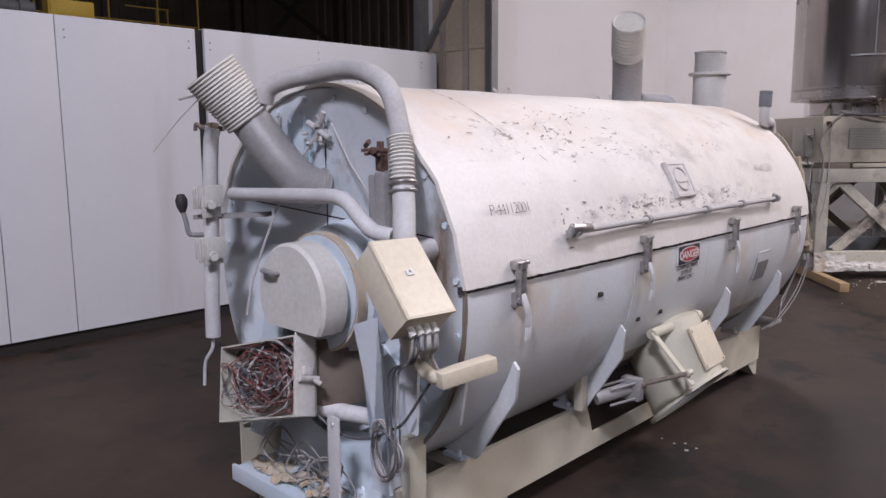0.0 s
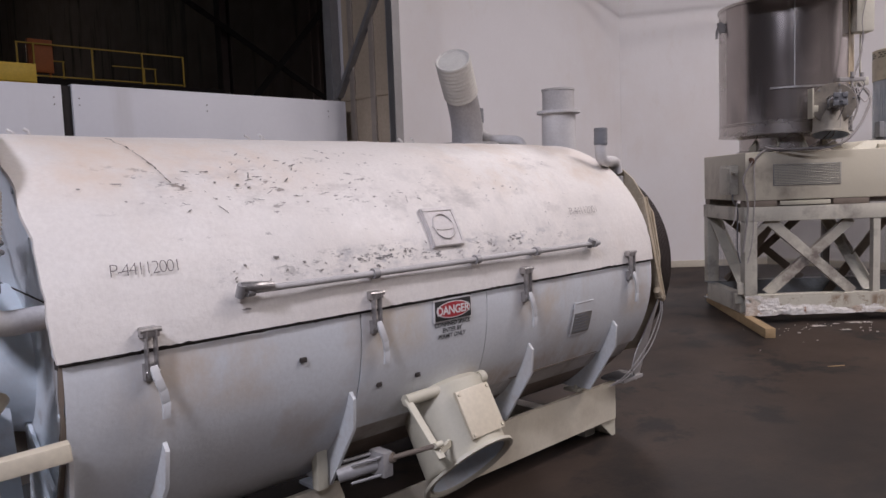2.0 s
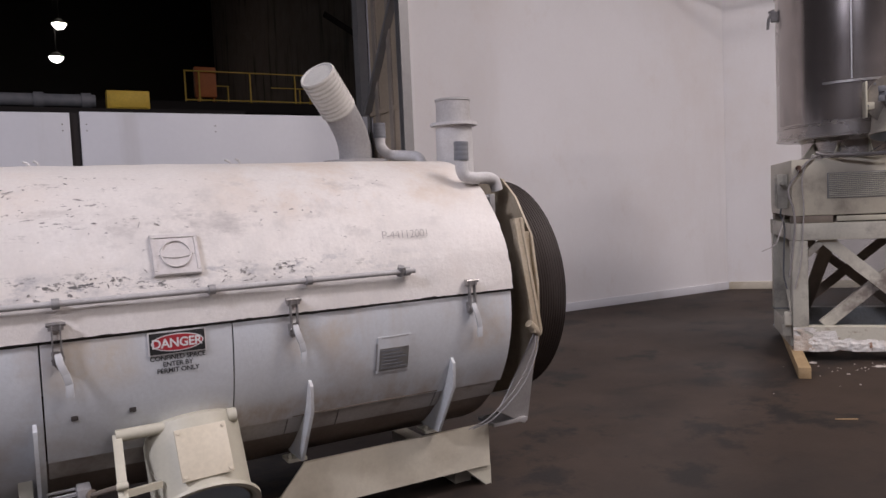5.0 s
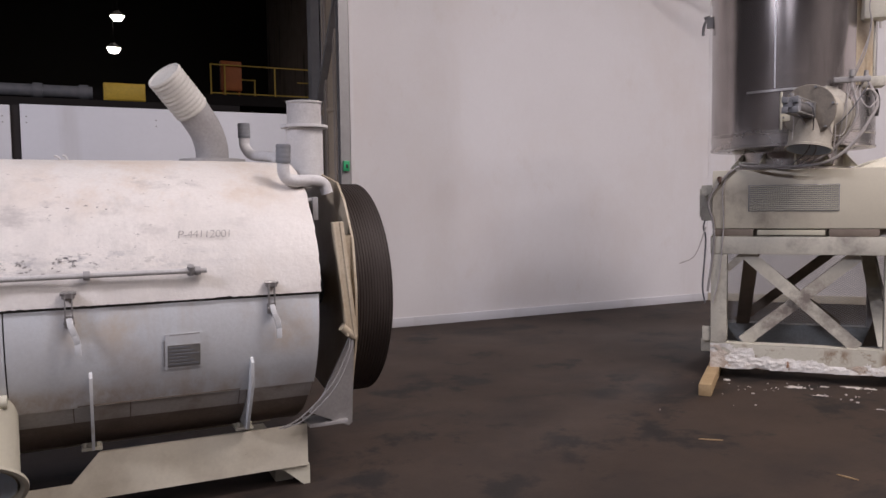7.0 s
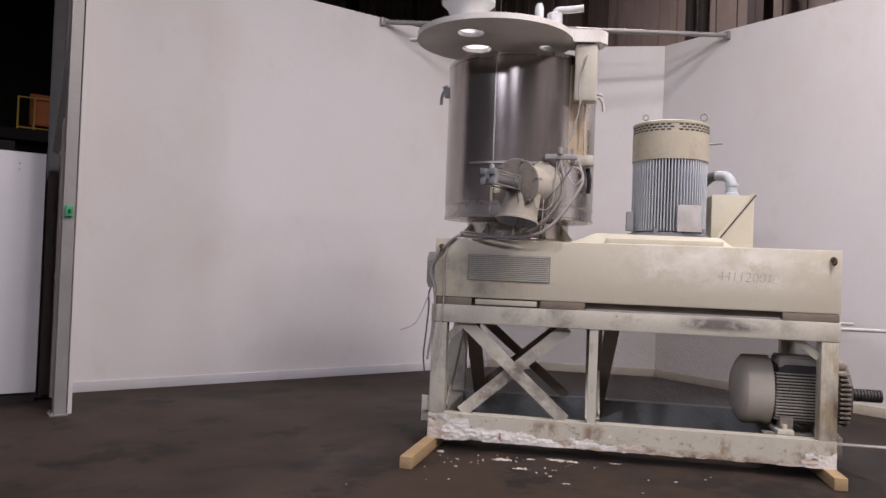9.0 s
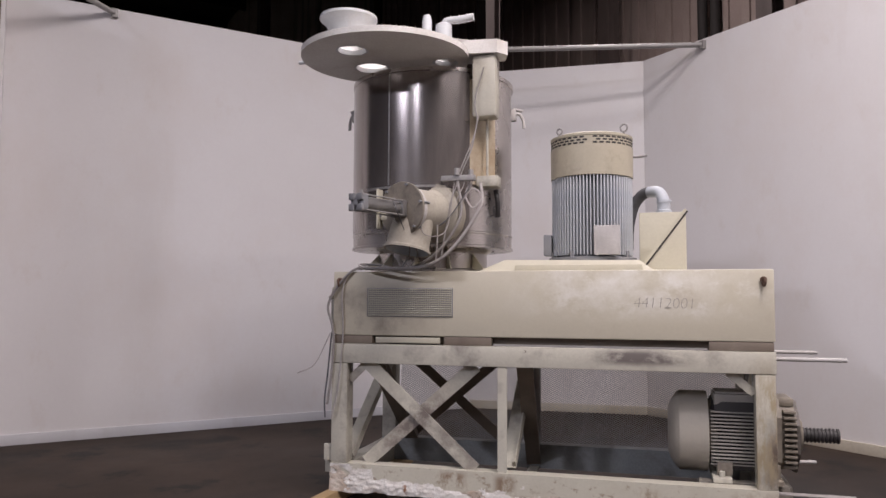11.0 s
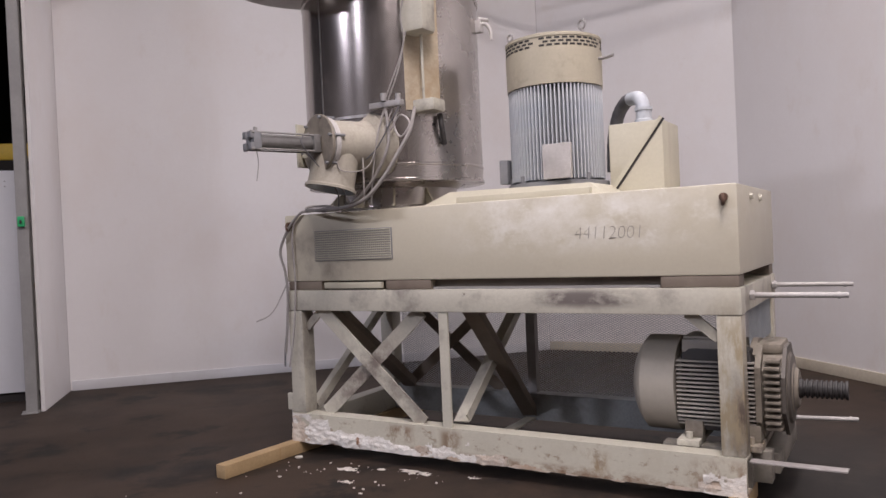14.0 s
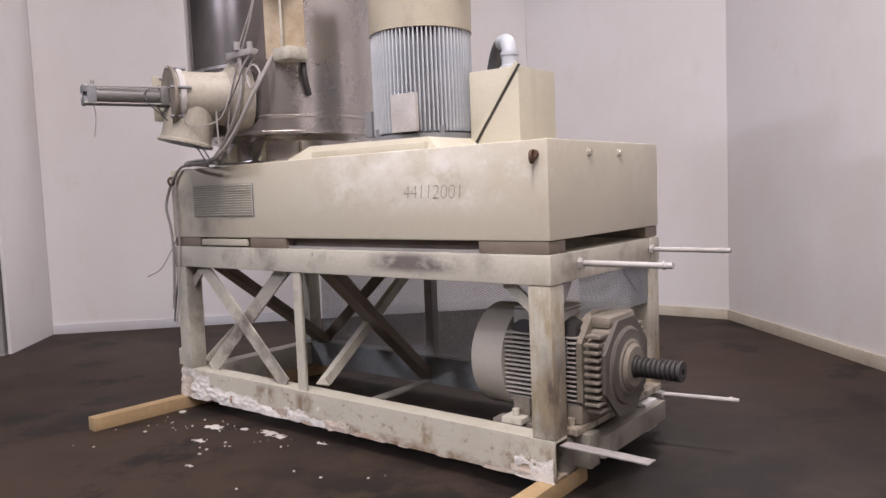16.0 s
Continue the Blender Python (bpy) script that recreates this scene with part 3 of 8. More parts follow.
def setting(name, bm, mat, label, category, kind="structure"):
    return solid(name, bm, mat, (0, 0, 0), label, category, MF, "", kind)


bm = bmesh.new()
boxb(bm, (-22, -16, -0.2), (26, 72, 0.0))
setting("floor", bm, FLOOR, "dark brown stained concrete hall floor, dusty and blotched, broad light and shade in its colour", "floor")

# the tall white partition: long side, chamfer, far side, and the short return that faces it
bm = bmesh.new()
prism(bm, [(6.14, A_N, 0), (11.89, A_N, 0), (11.93, A_N + 0.1, 0), (6.14, A_N + 0.1, 0)], (0, 0, WALL_H))
setting("wall_long", bm, WALL, "tall smooth white partition wall along the hall", "wall")
bm = bmesh.new()
prism(bm, [(11.893, A_N, 0), (C_S, 4.63, 0), (C_S + 0.1, 4.67, 0), (11.935, A_N + 0.1, 0)], (0, 0, WALL_H))
setting("wall_chamfer", bm, WALL, "white partition wall cutting the corner", "wall")
bm = bmesh.new()
prism(bm, [(C_S, 4.627, 0), (C_S, -9.0, 0), (C_S + 0.1, -9.0, 0), (C_S + 0.1, 4.667, 0)], (0, 0, WALL_H))
setting("wall_far", bm, WALL, "tall white partition wall with faint smudges", "wall")
bm = bmesh.new()
boxb(bm, (6.105, 5.21, 0.0), (6.14, A_N - 0.003, WALL_H))
setting("wall_return", bm, WALL, "short white return panel on a steel frame", "wall")
bm = bmesh.new()
boxb(bm, (6.085, 5.30, 0.02), (6.103, 6.10, WALL_H - 0.02))
setting("return_backing", bm, STUDTAN, "bare tan plywood back of the return panel", "wall")

for nm, a, b in (("baseboard_long", (6.16, A_N - 0.012), (11.88, A_N - 0.012)), ("baseboard_chamfer", (11.89, A_N - 0.016), (C_S - 0.012, 4.63)), ("baseboard_far", (C_S - 0.012, 4.62), (C_S - 0.012, -9.0))):
    bm = bmesh.new()
    bar(bm, (*a, 0.055), (*b, 0.055), 0.11, 0.022, bevel=0.004)
    if nm == "baseboard_long":
        setting(nm, bm, LOWWALL, "thin grey-white base strip along the partition", "trim")
    else:
        setting(nm, bm, PINE, "bare pine base board with stains and knots", "trim")

# steel frame that carries the return panel: two posts, girts, a diagonal, a shoe
fr = thing("steel_frame", (6.03, 5.7, 0), "grey steel post frame with a diagonal brace beside the low wall", "frame", kind="structure")
for n0_, n1_ in ((5.16, 5.26), (6.16, 6.30)):
    bm = bmesh.new()
    boxb(bm, (5.985, n0_, 0.012), (6.083, n0_ + 0.012, 4.9))
    boxb(bm, (5.985, n1_ - 0.012, 0.012), (6.083, n1_, 4.9))
    boxb(bm, (6.070, n0_ + 0.0125, 0.012), (6.083, n1_ - 0.0125, 4.9))
    part("post", bm, GALV, fr)
bm = bmesh.new()
bar(bm, (6.045, 6.15, 2.50), (6.045, 5.25, 3.74), 0.07, 0.05, up=(1, 0, 0))
part("diagonal_brace", bm, GALV, fr)
for z_ in (1.2, 2.45, 4.5):
    bm = bmesh.new()
    boxb(bm, (6.072, 5.262, z_), (6.083, 6.158, z_ + 0.05), 0.003)
    part("girt", bm, STUDTAN, fr)
for n_ in (5.56, 5.90):
    bm = bmesh.new()
    boxb(bm, (6.060, n_, 0.03), (6.0835, n_ + 0.075, WALL_H - 0.03), 0.003)
    part("stud", bm, STUDGREY, fr, "dusty brown-grey stud")
for n_ in (5.21, 6.22):
    bm = bmesh.new()
    boxb(bm, (5.95, n_ - 0.09, 0.0), (6.10, n_ + 0.09, 0.012), 0.003)
    rod(bm, (5.965, n_ - 0.06, 0.0), (5.965, n_ - 0.06, 0.03), 0.012, seg=6)
    rod(bm, (5.965, n_ + 0.06, 0.0), (5.965, n_ + 0.06, 0.03), 0.012, seg=6)
    part("shoe_plate", bm, GALV, fr)
tag = thing("exit_button", (6.03, 5.155, 1.80), "small green button box on the steel post", "button")
bm = bmesh.new()
boxb(bm, (6.000, 5.120, 1.80), (6.060, 5.157, 1.90), 0.008)
part("button_body", bm, GREEN, tag)
bm = bmesh.new()
boxb(bm, (6.020, 5.112, 1.83), (6.040, 5.121, 1.865), 0.003)
part("button_cap", bm, SIGNBLACK, tag, "dark push button")

# braces between the wall tops
for nm, a, b in (("wall_brace", (9.88, A_N - 0.02, 4.68), (C_S - 0.02, 3.60, 4.66)), ("wall_brace", (7.18, A_N - 0.02, 4.68), (6.16, 5.25, 4.70))):
    bm = bmesh.new()
    rod(bm, a, b, 0.032, seg=10)
    d = (Vector(b) - Vector(a)).normalized()
    for p in (Vector(a), Vector(b)):
        boxb(bm, p - V(0.035, 0.035, 0.05), p + V(0.035, 0.035, 0.05), 0.005)
    solid(nm, bm, GALV, a, "grey steel tube brace between two partition tops", "brace", kind="structure")

# the low white wall, of separate panels
low = thing("wall_low", (2.0, L_N + 0.05, 0), "low grey-white panel wall with open joints", "wall", kind="structure")
edges = [-8.0, -5.2, -2.75, -0.90, 1.57, 2.03, 3.155, 5.93]
for i, (a, b) in enumerate(zip(edges, edges[1:])):
    bm = bmesh.new()
    g0, g1 = (0.035, 0.004) if i == 6 else (0.003, 0.045) if i == 5 else (0.003, 0.004)
    boxb(bm, (a + g0, L_N, 0.10), (b - g1, L_N + 0.09, LOW_H + (0.012 if i > 5 else 0)), 0.003)
    part("panel", bm, LOWWALL, low)
bm = bmesh.new()
boxb(bm, (-8.0, L_N + 0.03, 0.0), (5.92, L_N + 0.08, 0.099))
part("sole_plate", bm, HALLDARK, low, "dark sole plate under the panels")
for s_ in (2.09, 3.05, 3.24, 4.35, 5.7):
    for z_ in (LOW_H - 0.10, LOW_H - 0.155):
        bm = bmesh.new()
        rod(bm, (s_, L_N - 0.004, z_), (s_, L_N + 0.02, z_), 0.007, seg=8)
        part("screw", bm, GALV, low, "small screw head")
bm = bmesh.new()
boxb(bm, (3.112, L_N + 0.03, 0.10), (3.188, L_N + 0.085, LOW_H))
part("joint_strip", bm, HALLDARK, low, "dark strip behind the open joint")

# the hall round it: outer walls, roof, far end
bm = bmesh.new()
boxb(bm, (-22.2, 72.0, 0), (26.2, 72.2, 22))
setting("wall_hall_back", bm, HALLDARK, "near-black far wall of the unlit hall", "wall")
bm = bmesh.new()
boxb(bm, (20.0, -16, 0), (20.2, 72, 22))
hall_end = setting("wall_hall_end", bm, HALLBROWN, "brown ribbed siding of the hall end", "wall")
bm = bmesh.new()
boxb(bm, (-0.06, 0, 0.1), (-0.002, 0.2, 21.9))
rib = to_mesh("siding_rib", bm, HALLBROWN)
for k in range(60):
    piece("siding_rib", rib, hall_end, pose(20.0, -6 + k * 0.55, 0))
bm = bmesh.new()
boxb(bm, (-22.2, -16, 0), (-22, 72, 22))
setting("wall_hall_side", bm, HALLBROWN, "dark brown hall wall", "wall")
bm = bmesh.new()
boxb(bm, (-22.2, -16.2, 0), (26.2, -16, 22))
setting("wall_hall_front", bm, HALLGREY, "plain dark brown hall wall", "wall")
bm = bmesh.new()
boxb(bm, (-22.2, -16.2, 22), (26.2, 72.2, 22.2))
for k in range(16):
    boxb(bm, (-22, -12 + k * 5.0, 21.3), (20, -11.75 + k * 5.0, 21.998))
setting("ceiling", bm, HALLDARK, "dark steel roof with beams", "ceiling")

# steelwork of the hall behind the partitions
for k, (s_, n_) in enumerate(((13.65, 22.4), (17.9, 22.4), (15.0, 10.5), (18.9, 11.0), (18.9, 6.5))):
    bm = bmesh.new()
    boxb(bm, (s_ - 0.18, n_ - 0.012, 0), (s_ + 0.18, n_ + 0.012, 21.998))
    boxb(bm, (s_ - 0.18, n_ - 0.18, 0), (s_ - 0.155, n_ + 0.18, 21.998))
    boxb(bm, (s_ + 0.155, n_ - 0.18, 0), (s_ + 0.18, n_ + 0.18, 21.998))
    solid("building_column", bm, HALLCOL, (s_, n_, 0), "brown steel building column", "column", group="building columns", kind="structure")
br = thing("cross_bracing", (15.5, 22.0, 0.0), "dark steel cross bracing between building columns", "bracing", kind="structure")
for a, b in (((12.9, 22.0, 2.9), (18.2, 22.0, 8.8)), ((19.3, 22.06, 3.8), (11.8, 22.06, 7.8))):
    bm = bmesh.new()
    bar(bm, a, b, 0.22, 0.03, up=(0, 0.3, 1))
    part("brace", bm, HALLDARK, br)
pp = thing("pipe_riser", (19.6, 8.6, 0), "pair of dark vertical pipes on the end wall", "pipe")
for n_ in (8.5, 8.85):
    bm = bmesh.new()
    rod(bm, (19.75, n_, 0), (19.75, n_, 21.9), 0.11, seg=14)
    part("pipe", bm, HALLDARK, pp)

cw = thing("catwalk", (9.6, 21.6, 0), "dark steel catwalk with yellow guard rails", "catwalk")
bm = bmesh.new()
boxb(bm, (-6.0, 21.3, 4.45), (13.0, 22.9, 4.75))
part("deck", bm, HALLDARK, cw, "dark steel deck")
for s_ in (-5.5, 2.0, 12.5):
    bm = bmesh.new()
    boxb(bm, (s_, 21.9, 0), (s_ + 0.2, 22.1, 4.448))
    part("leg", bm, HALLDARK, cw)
for s_, n_, h_ in ((7.15, 21.4, 0.92), (7.55, 21.4, 0.92), (9.05, 21.4, 0.92), (10.45, 21.4, 0.92), (11.70, 21.4, 0.92), (8.70, 22.7, 0.70), (11.05, 22.7, 0.70), (11.40, 22.7, 0.70)):
    bm = bmesh.new()
    boxb(bm, (s_, n_, 4.75), (s_ + 0.045, n_ + 0.045, 4.75 + h_))
    part("rail_post", bm, YELLOW, cw)
for a, b, n_, z_ in ((7.15, 11.75, 21.446, 5.64), (7.15, 11.75, 21.446, 4.80), (8.1, 8.75, 22.655, 5.42), (10.1, 11.45, 22.655, 5.42)):
    bm = bmesh.new()
    boxb(bm, (a, n_, z_), (b, n_ + 0.035, z_ + 0.035))
    part("rail", bm, YELLOW, cw)
bm = bmesh.new()
boxb(bm, (7.48, 21.55, 4.92), (8.10, 21.75, 5.80), 0.02)
boxb(bm, (7.52, 21.535, 4.96), (8.06, 21.55, 5.76), 0.01)
rod(bm, (7.56, 21.62, 4.75), (7.56, 21.62, 4.93), 0.03, seg=8)
rod(bm, (8.02, 21.62, 4.75), (8.02, 21.62, 4.93), 0.03, seg=8)
solid("orange_cabinet", bm, ORANGE, (7.79, 21.65, 4.75), "orange steel cabinet on short legs on the catwalk", "cabinet")

rk = thing("pipe_rack", (0.5, 11.7, 0), "grey pipe on a dark steel rack behind the low wall", "rack")
bm = bmesh.new()
boxb(bm, (-9, 11.6, 2.96), (6.2, 11.82, 3.21))
part("beam", bm, HALLDARK, rk)
for s_ in (-8.5, -3.5, 1.5, 5.6):
    bm = bmesh.new()
    boxb(bm, (s_, 11.63, 0), (s_ + 0.16, 11.79, 2.958))
    part("leg", bm, HALLDARK, rk)
bm = bmesh.new()
rod(bm, (-8.8, 11.7, 3.33), (3.86, 11.7, 3.33), 0.1, seg=14)
for s_ in (-4.0, 1.0, 3.0, 3.66):
    rod(bm, (s_, 11.7, 3.33), (s_ + 0.14, 11.7, 3.33), 0.125, seg=14)
part("pipe", bm, GREYDARK, rk, "grey pipe with couplings")
bm = bmesh.new()
boxb(bm, (4.02, 11.6, 3.212), (4.66, 11.82, 3.50), 0.015)
boxb(bm, (4.05, 11.585, 3.23), (4.63, 11.6, 3.47), 0.008)
solid("yellow_box", bm, YELLOW, (4.34, 11.7, 3.212), "yellow steel box on the rack beam", "box")

# lamps: fixtures of the added lights, out of view, then the hall's far lamps
def bay_fixture(s, n, z, glow, label, group, k=1.0):
    f = thing("high_bay_lamp", (s, n, z), label, "lamp", group=group)
    bm = bmesh.new()
    lathe(bm, (s, n, z), (0, 0, 1), [(0.47 * k, 0.0), (0.44 * k, 0.06 * k), (0.22 * k, 0.26 * k), (0.12 * k, 0.32 * k), (0.12 * k, 0.5), (0.0, 0.5)], 24)
    part("reflector", bm, HALLDARK, f, "dark reflector shade")
    bm = bmesh.new()
    rod(bm, (s, n, z + 0.5), (s, n, 22.0), 0.02, seg=8)
    part("stem", bm, HALLDARK, f)
    if glow:
        bm = bmesh.new()
        lathe(bm, (s, n, z + 0.02), (0, 0, 1), [(0, 0), (0.42 * k, 0.0), (0.40 * k, 0.03), (0, 0.03)] if k == 1.0 else [(0, -0.34 * k), (0.22 * k, -0.27 * k), (0.36 * k, -0.10 * k), (0.40 * k, 0.03), (0, 0.03)], 24)
        part("lamp_glass", bm, glow, f, "glowing lamp glass")


for s_, n_, w_, c_, *z_ in LAMPS:
    bay_fixture(s_, n_, z_[0] if z_ else LAMP_Z, LAMPGLOW, "added high bay lamp with a dark reflector, lit, out of view", "bay lamps")
for s_, n_, z_ in ((6.17, 58.0, 15.12), (5.85, 58.0, 12.81), (-2.24, 58.0, 13.14), (-3.20, 58.0, 15.13), (7.09, 58.0, 17.97)):
    bay_fixture(s_, n_, z_, FARGLOW, "far high bay lamp, lit", "far bay lamps", 1.15)

# ---- the horizontal mixer ----
CN, CZ, CR = 2.354, 0.985, 0.7325      # its axis and radius
S0, S1 = 1.64, 4.745                   # the ends of its cover


def around(s, deg, r=CR):
    """A point of the drum: deg above the near side's horizontal."""
    return V(s, CN - r * math.cos(radians(deg)), CZ + r * math.sin(radians(deg)))


def shell(bm, r, deg0, deg1, s0, s1, thick, na, ns, rough=0.0, ragged=0.0):
    """A curved sheet of the drum with its thickness; rough: dents; ragged: how uneven its ends are."""
    def grid(rad):
        g = []
        for i in range(ns + 1):
            row = []
            for k in range(na + 1):
                d = deg0 + (deg1 - deg0) * k / na
                s = s0 + (s1 - s0) * i / ns
                if ragged and i in (0, ns):
                    s += ragged * noise.noise(V(d * 0.11, i, 3.0)) + 0.4 * ragged * noise.noise(V(d * 0.5, i, 7.0))
                p = around(s, d, rad)
                if rough:
                    q = noise.noise(V(s * 1.9, d * 0.035, 0.3)) + 0.4 * noise.noise(V(s * 6, d * 0.12, 1.3))
                    p = around(s, d, rad + rough * q)
                row.append(bm.verts.new(p))
            g.append(row)
        return g
    o, n = grid(r), grid(r - thick)
    for i in range(ns):
        for k in range(na):
            bm.faces.new((o[i][k], o[i + 1][k], o[i + 1][k + 1], o[i][k + 1]))
            bm.faces.new((n[i][k], n[i][k + 1], n[i + 1][k + 1], n[i + 1][k]))
        for k in (0, na):
            bm.faces.new((o[i][k], n[i][k], n[i + 1][k], o[i + 1][k]))
    for i in (0, ns):
        for k in range(na):
            bm.faces.new((o[i][k], o[i][k + 1], n[i][k + 1], n[i][k]))


mixer = thing("horizontal_mixer", (3.2, CN, 0.0), "large chipped white drum mixer on a cream steel skid", "mixer")
bm = bmesh.new()
shell(bm, CR + 0.008, 5.25, 174.5, S0, S1, 0.016, 72, 110, 0.0075, 0.014)
cover = part("cover", bm, COVER, mixer, "chipped white insulated cover with scrapes and cracks")
bm = bmesh.new()
shell(bm, CR, -72, 4.4, S0 + 0.02, 2.684, 0.012, 34, 24, 0.003)
shell(bm, CR, 176, 214, S0 + 0.02, S1 - 0.01, 0.012, 12, 30, 0.003)
part("trough_panel", bm, TROUGH, mixer, "scuffed white trough side")
for a, b in ((2.690, 3.372), (3.378, S1 - 0.012)):
    bm = bmesh.new()
    shell(bm, CR + (0.002 if a < 3 else 0.0), -34, 4.4, a, b, 0.012, 18, 24, 0.003)
    part("trough_panel", bm, TROUGH, mixer)
for a, b in ((2.692, 3.37), (3.38, 3.62), (3.625, 3.86), (3.865, 4.36), (4.365, S1 - 0.02)):
    bm = bmesh.new()
    shell(bm, CR - 0.009, -43.5, -34.2, a, b, 0.012, 6, 12, 0.002)
    part("lower_band", bm, BANDPAINT, mixer, "dirty grey-white lower band")
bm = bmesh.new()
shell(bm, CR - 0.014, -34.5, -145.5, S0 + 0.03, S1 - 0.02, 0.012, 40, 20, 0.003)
part("jacket", bm, JACKET, mixer, "grimy brown-white lower jacket, underside shade in its colour")
bm = bmesh.new()
shell(bm, CR - 0.004, 4.0, 6.0, S0 + 0.01, S1 - 0.01, 0.03, 1, 60, 0.002)
part("gasket", bm, GAP, mixer, "dark gasket line under the cover")
bm = bmesh.new()
last = None
for i in range(420):
    s_ = S0 + 0.01 + (S1 - S0 - 0.02) * i / 419
    a = 5.20 + 0.45 * noise.noise(V(s_ * 5, 0.2, 4.0)) + 0.45 * noise.noise(V(s_ * 38, 0.2, 9.0))
    b = 4.68 - 0.55 * abs(noise.noise(V(s_ * 9, 3.2, 1.0))) - 0.35 * noise.noise(V(s_ * 44, 5.2, 1.0))
    row = [bm.verts.new(around(s_, d, r)) for d, r in ((b, CR + 0.002), (b, CR + 0.0045), (max(a, b + 0.15), CR + 0.0165), (max(a, b + 0.15), CR + 0.010))]
    if last:
        for k in range(4):
            bm.faces.new((last[k], last[(k + 1) % 4], row[(k + 1) % 4], row[k]))
    last = row
part("torn_edge", bm, GAP, cover, "ragged dark torn edge of the cover", angle=60)
bm = bmesh.new()
bar(bm, around(3.64, -33.2, CR + 0.001), around(4.36, -33.2, CR + 0.001), 0.005, 0.004)
part("weld_bead", bm, GRIMESHADE, mixer)

# cracks and chips in the cover's paint
rng = random.Random(4)


def flake(bm, s, d, length, width, turn):
    """A thin ragged chip lying on the drum."""
    c = around(s, d, CR + 0.0135)
    t = (around(s, d + 1) - around(s, d - 1)).normalized()
    u = V(1, 0, 0) * math.cos(turn) + t * math.sin(turn)
    w = t * math.cos(turn) - V(1, 0, 0) * math.sin(turn)
    k0 = rng.random() * 3
    poly = [c + u * (length * math.cos(a) * rng.uniform(0.45, 1.2)) + w * (width * math.sin(a) * rng.uniform(0.3, 1.3)) for a in [k0 + math.tau * i / 9 for i in range(9)]]
    prism(bm, poly, around(s, d, 0.0007) - around(s, d, 0.0))


bm = bmesh.new()
last = None
for k in range(60):
    f = k / 59
    s_ = 2.02 + 0.085 * f + 0.012 * noise.noise(V(f * 9, 1.0, 0.0)) + 0.005 * noise.noise(V(f * 31, 2.0, 0.0))
    d_ = 75.0 - 27.0 * f
    w_ = max(0.0004, 0.0030 * (0.5 + 1.3 * noise.noise(V(f * 14, 5.0, 0.0)) + 0.5 * noise.noise(V(f * 40, 3.0, 0.0))))
    row = [bm.verts.new(around(s_ - w_, d_, CR + 0.0155)), bm.verts.new(around(s_ + w_, d_, CR + 0.0155))]
    if last:
        bm.faces.new((last[0], last[1], row[1], row[0]))
    last = row
part("crack", bm, GAP, cover, "dark torn crack", angle=20)
bm = bmesh.new()
for c_s, c_d, num in ((2.32, 48, 16), (2.55, 46, 12), (2.42, 55, 10), (2.78, 40, 6), (2.05, 45, 5), (3.0, 43, 4), (2.2, 17.5, 5)):
    for k in range(num):
        flake(bm, rng.gauss(c_s, 0.13), rng.gauss(c_d, 4.0), 0.004 + 0.022 * rng.random() ** 2, rng.uniform(0.001, 0.0042), rng.gauss(0.3, 0.5))
part("chip_patch", bm, CHIP, cover, "small dark chips in the paint", angle=20, kind="stuff")
bm = bmesh.new()
for c_s, c_d, num in ((2.30, 20, 5), (2.62, 19, 6), (2.85, 20, 7), (3.02, 19.5, 5), (3.45, 20, 6), (3.62, 19, 4), (2.62, 58, 6), (2.9, 62, 5), (3.7, 40, 4), (4.2, 55, 4)):
    for k in range(num):
        flake(bm, rng.gauss(c_s, 0.07), max(17.3, rng.gauss(c_d, 2.0)), rng.uniform(0.003, 0.015), rng.uniform(0.0015, 0.006), rng.gauss(0.0, 0.7))
part("scuff_patch", bm, CHIP, cover, "grey scuffs above the hinge bar", angle=20, kind="stuff")

# words written by hand on the cover, on the drum's curve
def on_drum(s, deg, r, tilt=0.0):
    return lambda x, y: around(s + x, deg + math.degrees((y + tilt * x) / CR), r)


bm = bmesh.new()
written(bm, "P-44112001", 0.058, on_drum(1.815, 22.3, CR + 0.0165, 0.0), spread=0.78, slant=0.1, thin=-0.0012)
part("writing", bm, INK, cover, "hand-written number in black marker")
bm = bmesh.new()
written(bm, "P-44112001", 0.058, on_drum(4.085, 27.6, CR + 0.0165), spread=0.88, slant=0.15, thin=-0.0012)
part("writing", bm, INKFADED, cover, "faded hand-written number")

# danger label
bm = bmesh.new()
shell(bm, CR + 0.0085, -2.7, 4.2, 3.052, 3.268, 0.006, 6, 4)
sign = part("danger_label", bm, SIGNWHITE, mixer, "red and black danger label on the trough")
bm = bmesh.new()
shell(bm, CR + 0.0100, -2.4, 3.9, 3.057, 3.263, 0.0012, 6, 4)
part("label_field", bm, SIGNBLACK, sign, "black label field")
bm = bmesh.new()
rings = []
bm.faces.new([bm.verts.new(around(3.16 + 0.098 * math.cos(math.tau * i / 40), 0.75 + math.degrees(0.034 * math.sin(math.tau * i / 40) / CR), CR + 0.0108)) for i in range(40)])
part("label_oval", bm, SIGNWHITE, sign, "white oval")
bm = bmesh.new()
vs = [bm.verts.new(around(3.16 + 0.093 * math.cos(math.tau * i / 40), 0.75 + math.degrees(0.030 * math.sin(math.tau * i / 40) / CR), CR + 0.0116)) for i in range(40)]
bm.faces.new(vs)
part("label_oval", bm, SIGNRED, sign, "red oval")
bm = bmesh.new()
written(bm, "DANGER", 0.048, on_drum(3.16, -0.55, CR + 0.0124), centre=True, spread=0.95, thin=0.0012)
part("label_words", bm, SIGNWHITE, sign)
bm = bmesh.new()
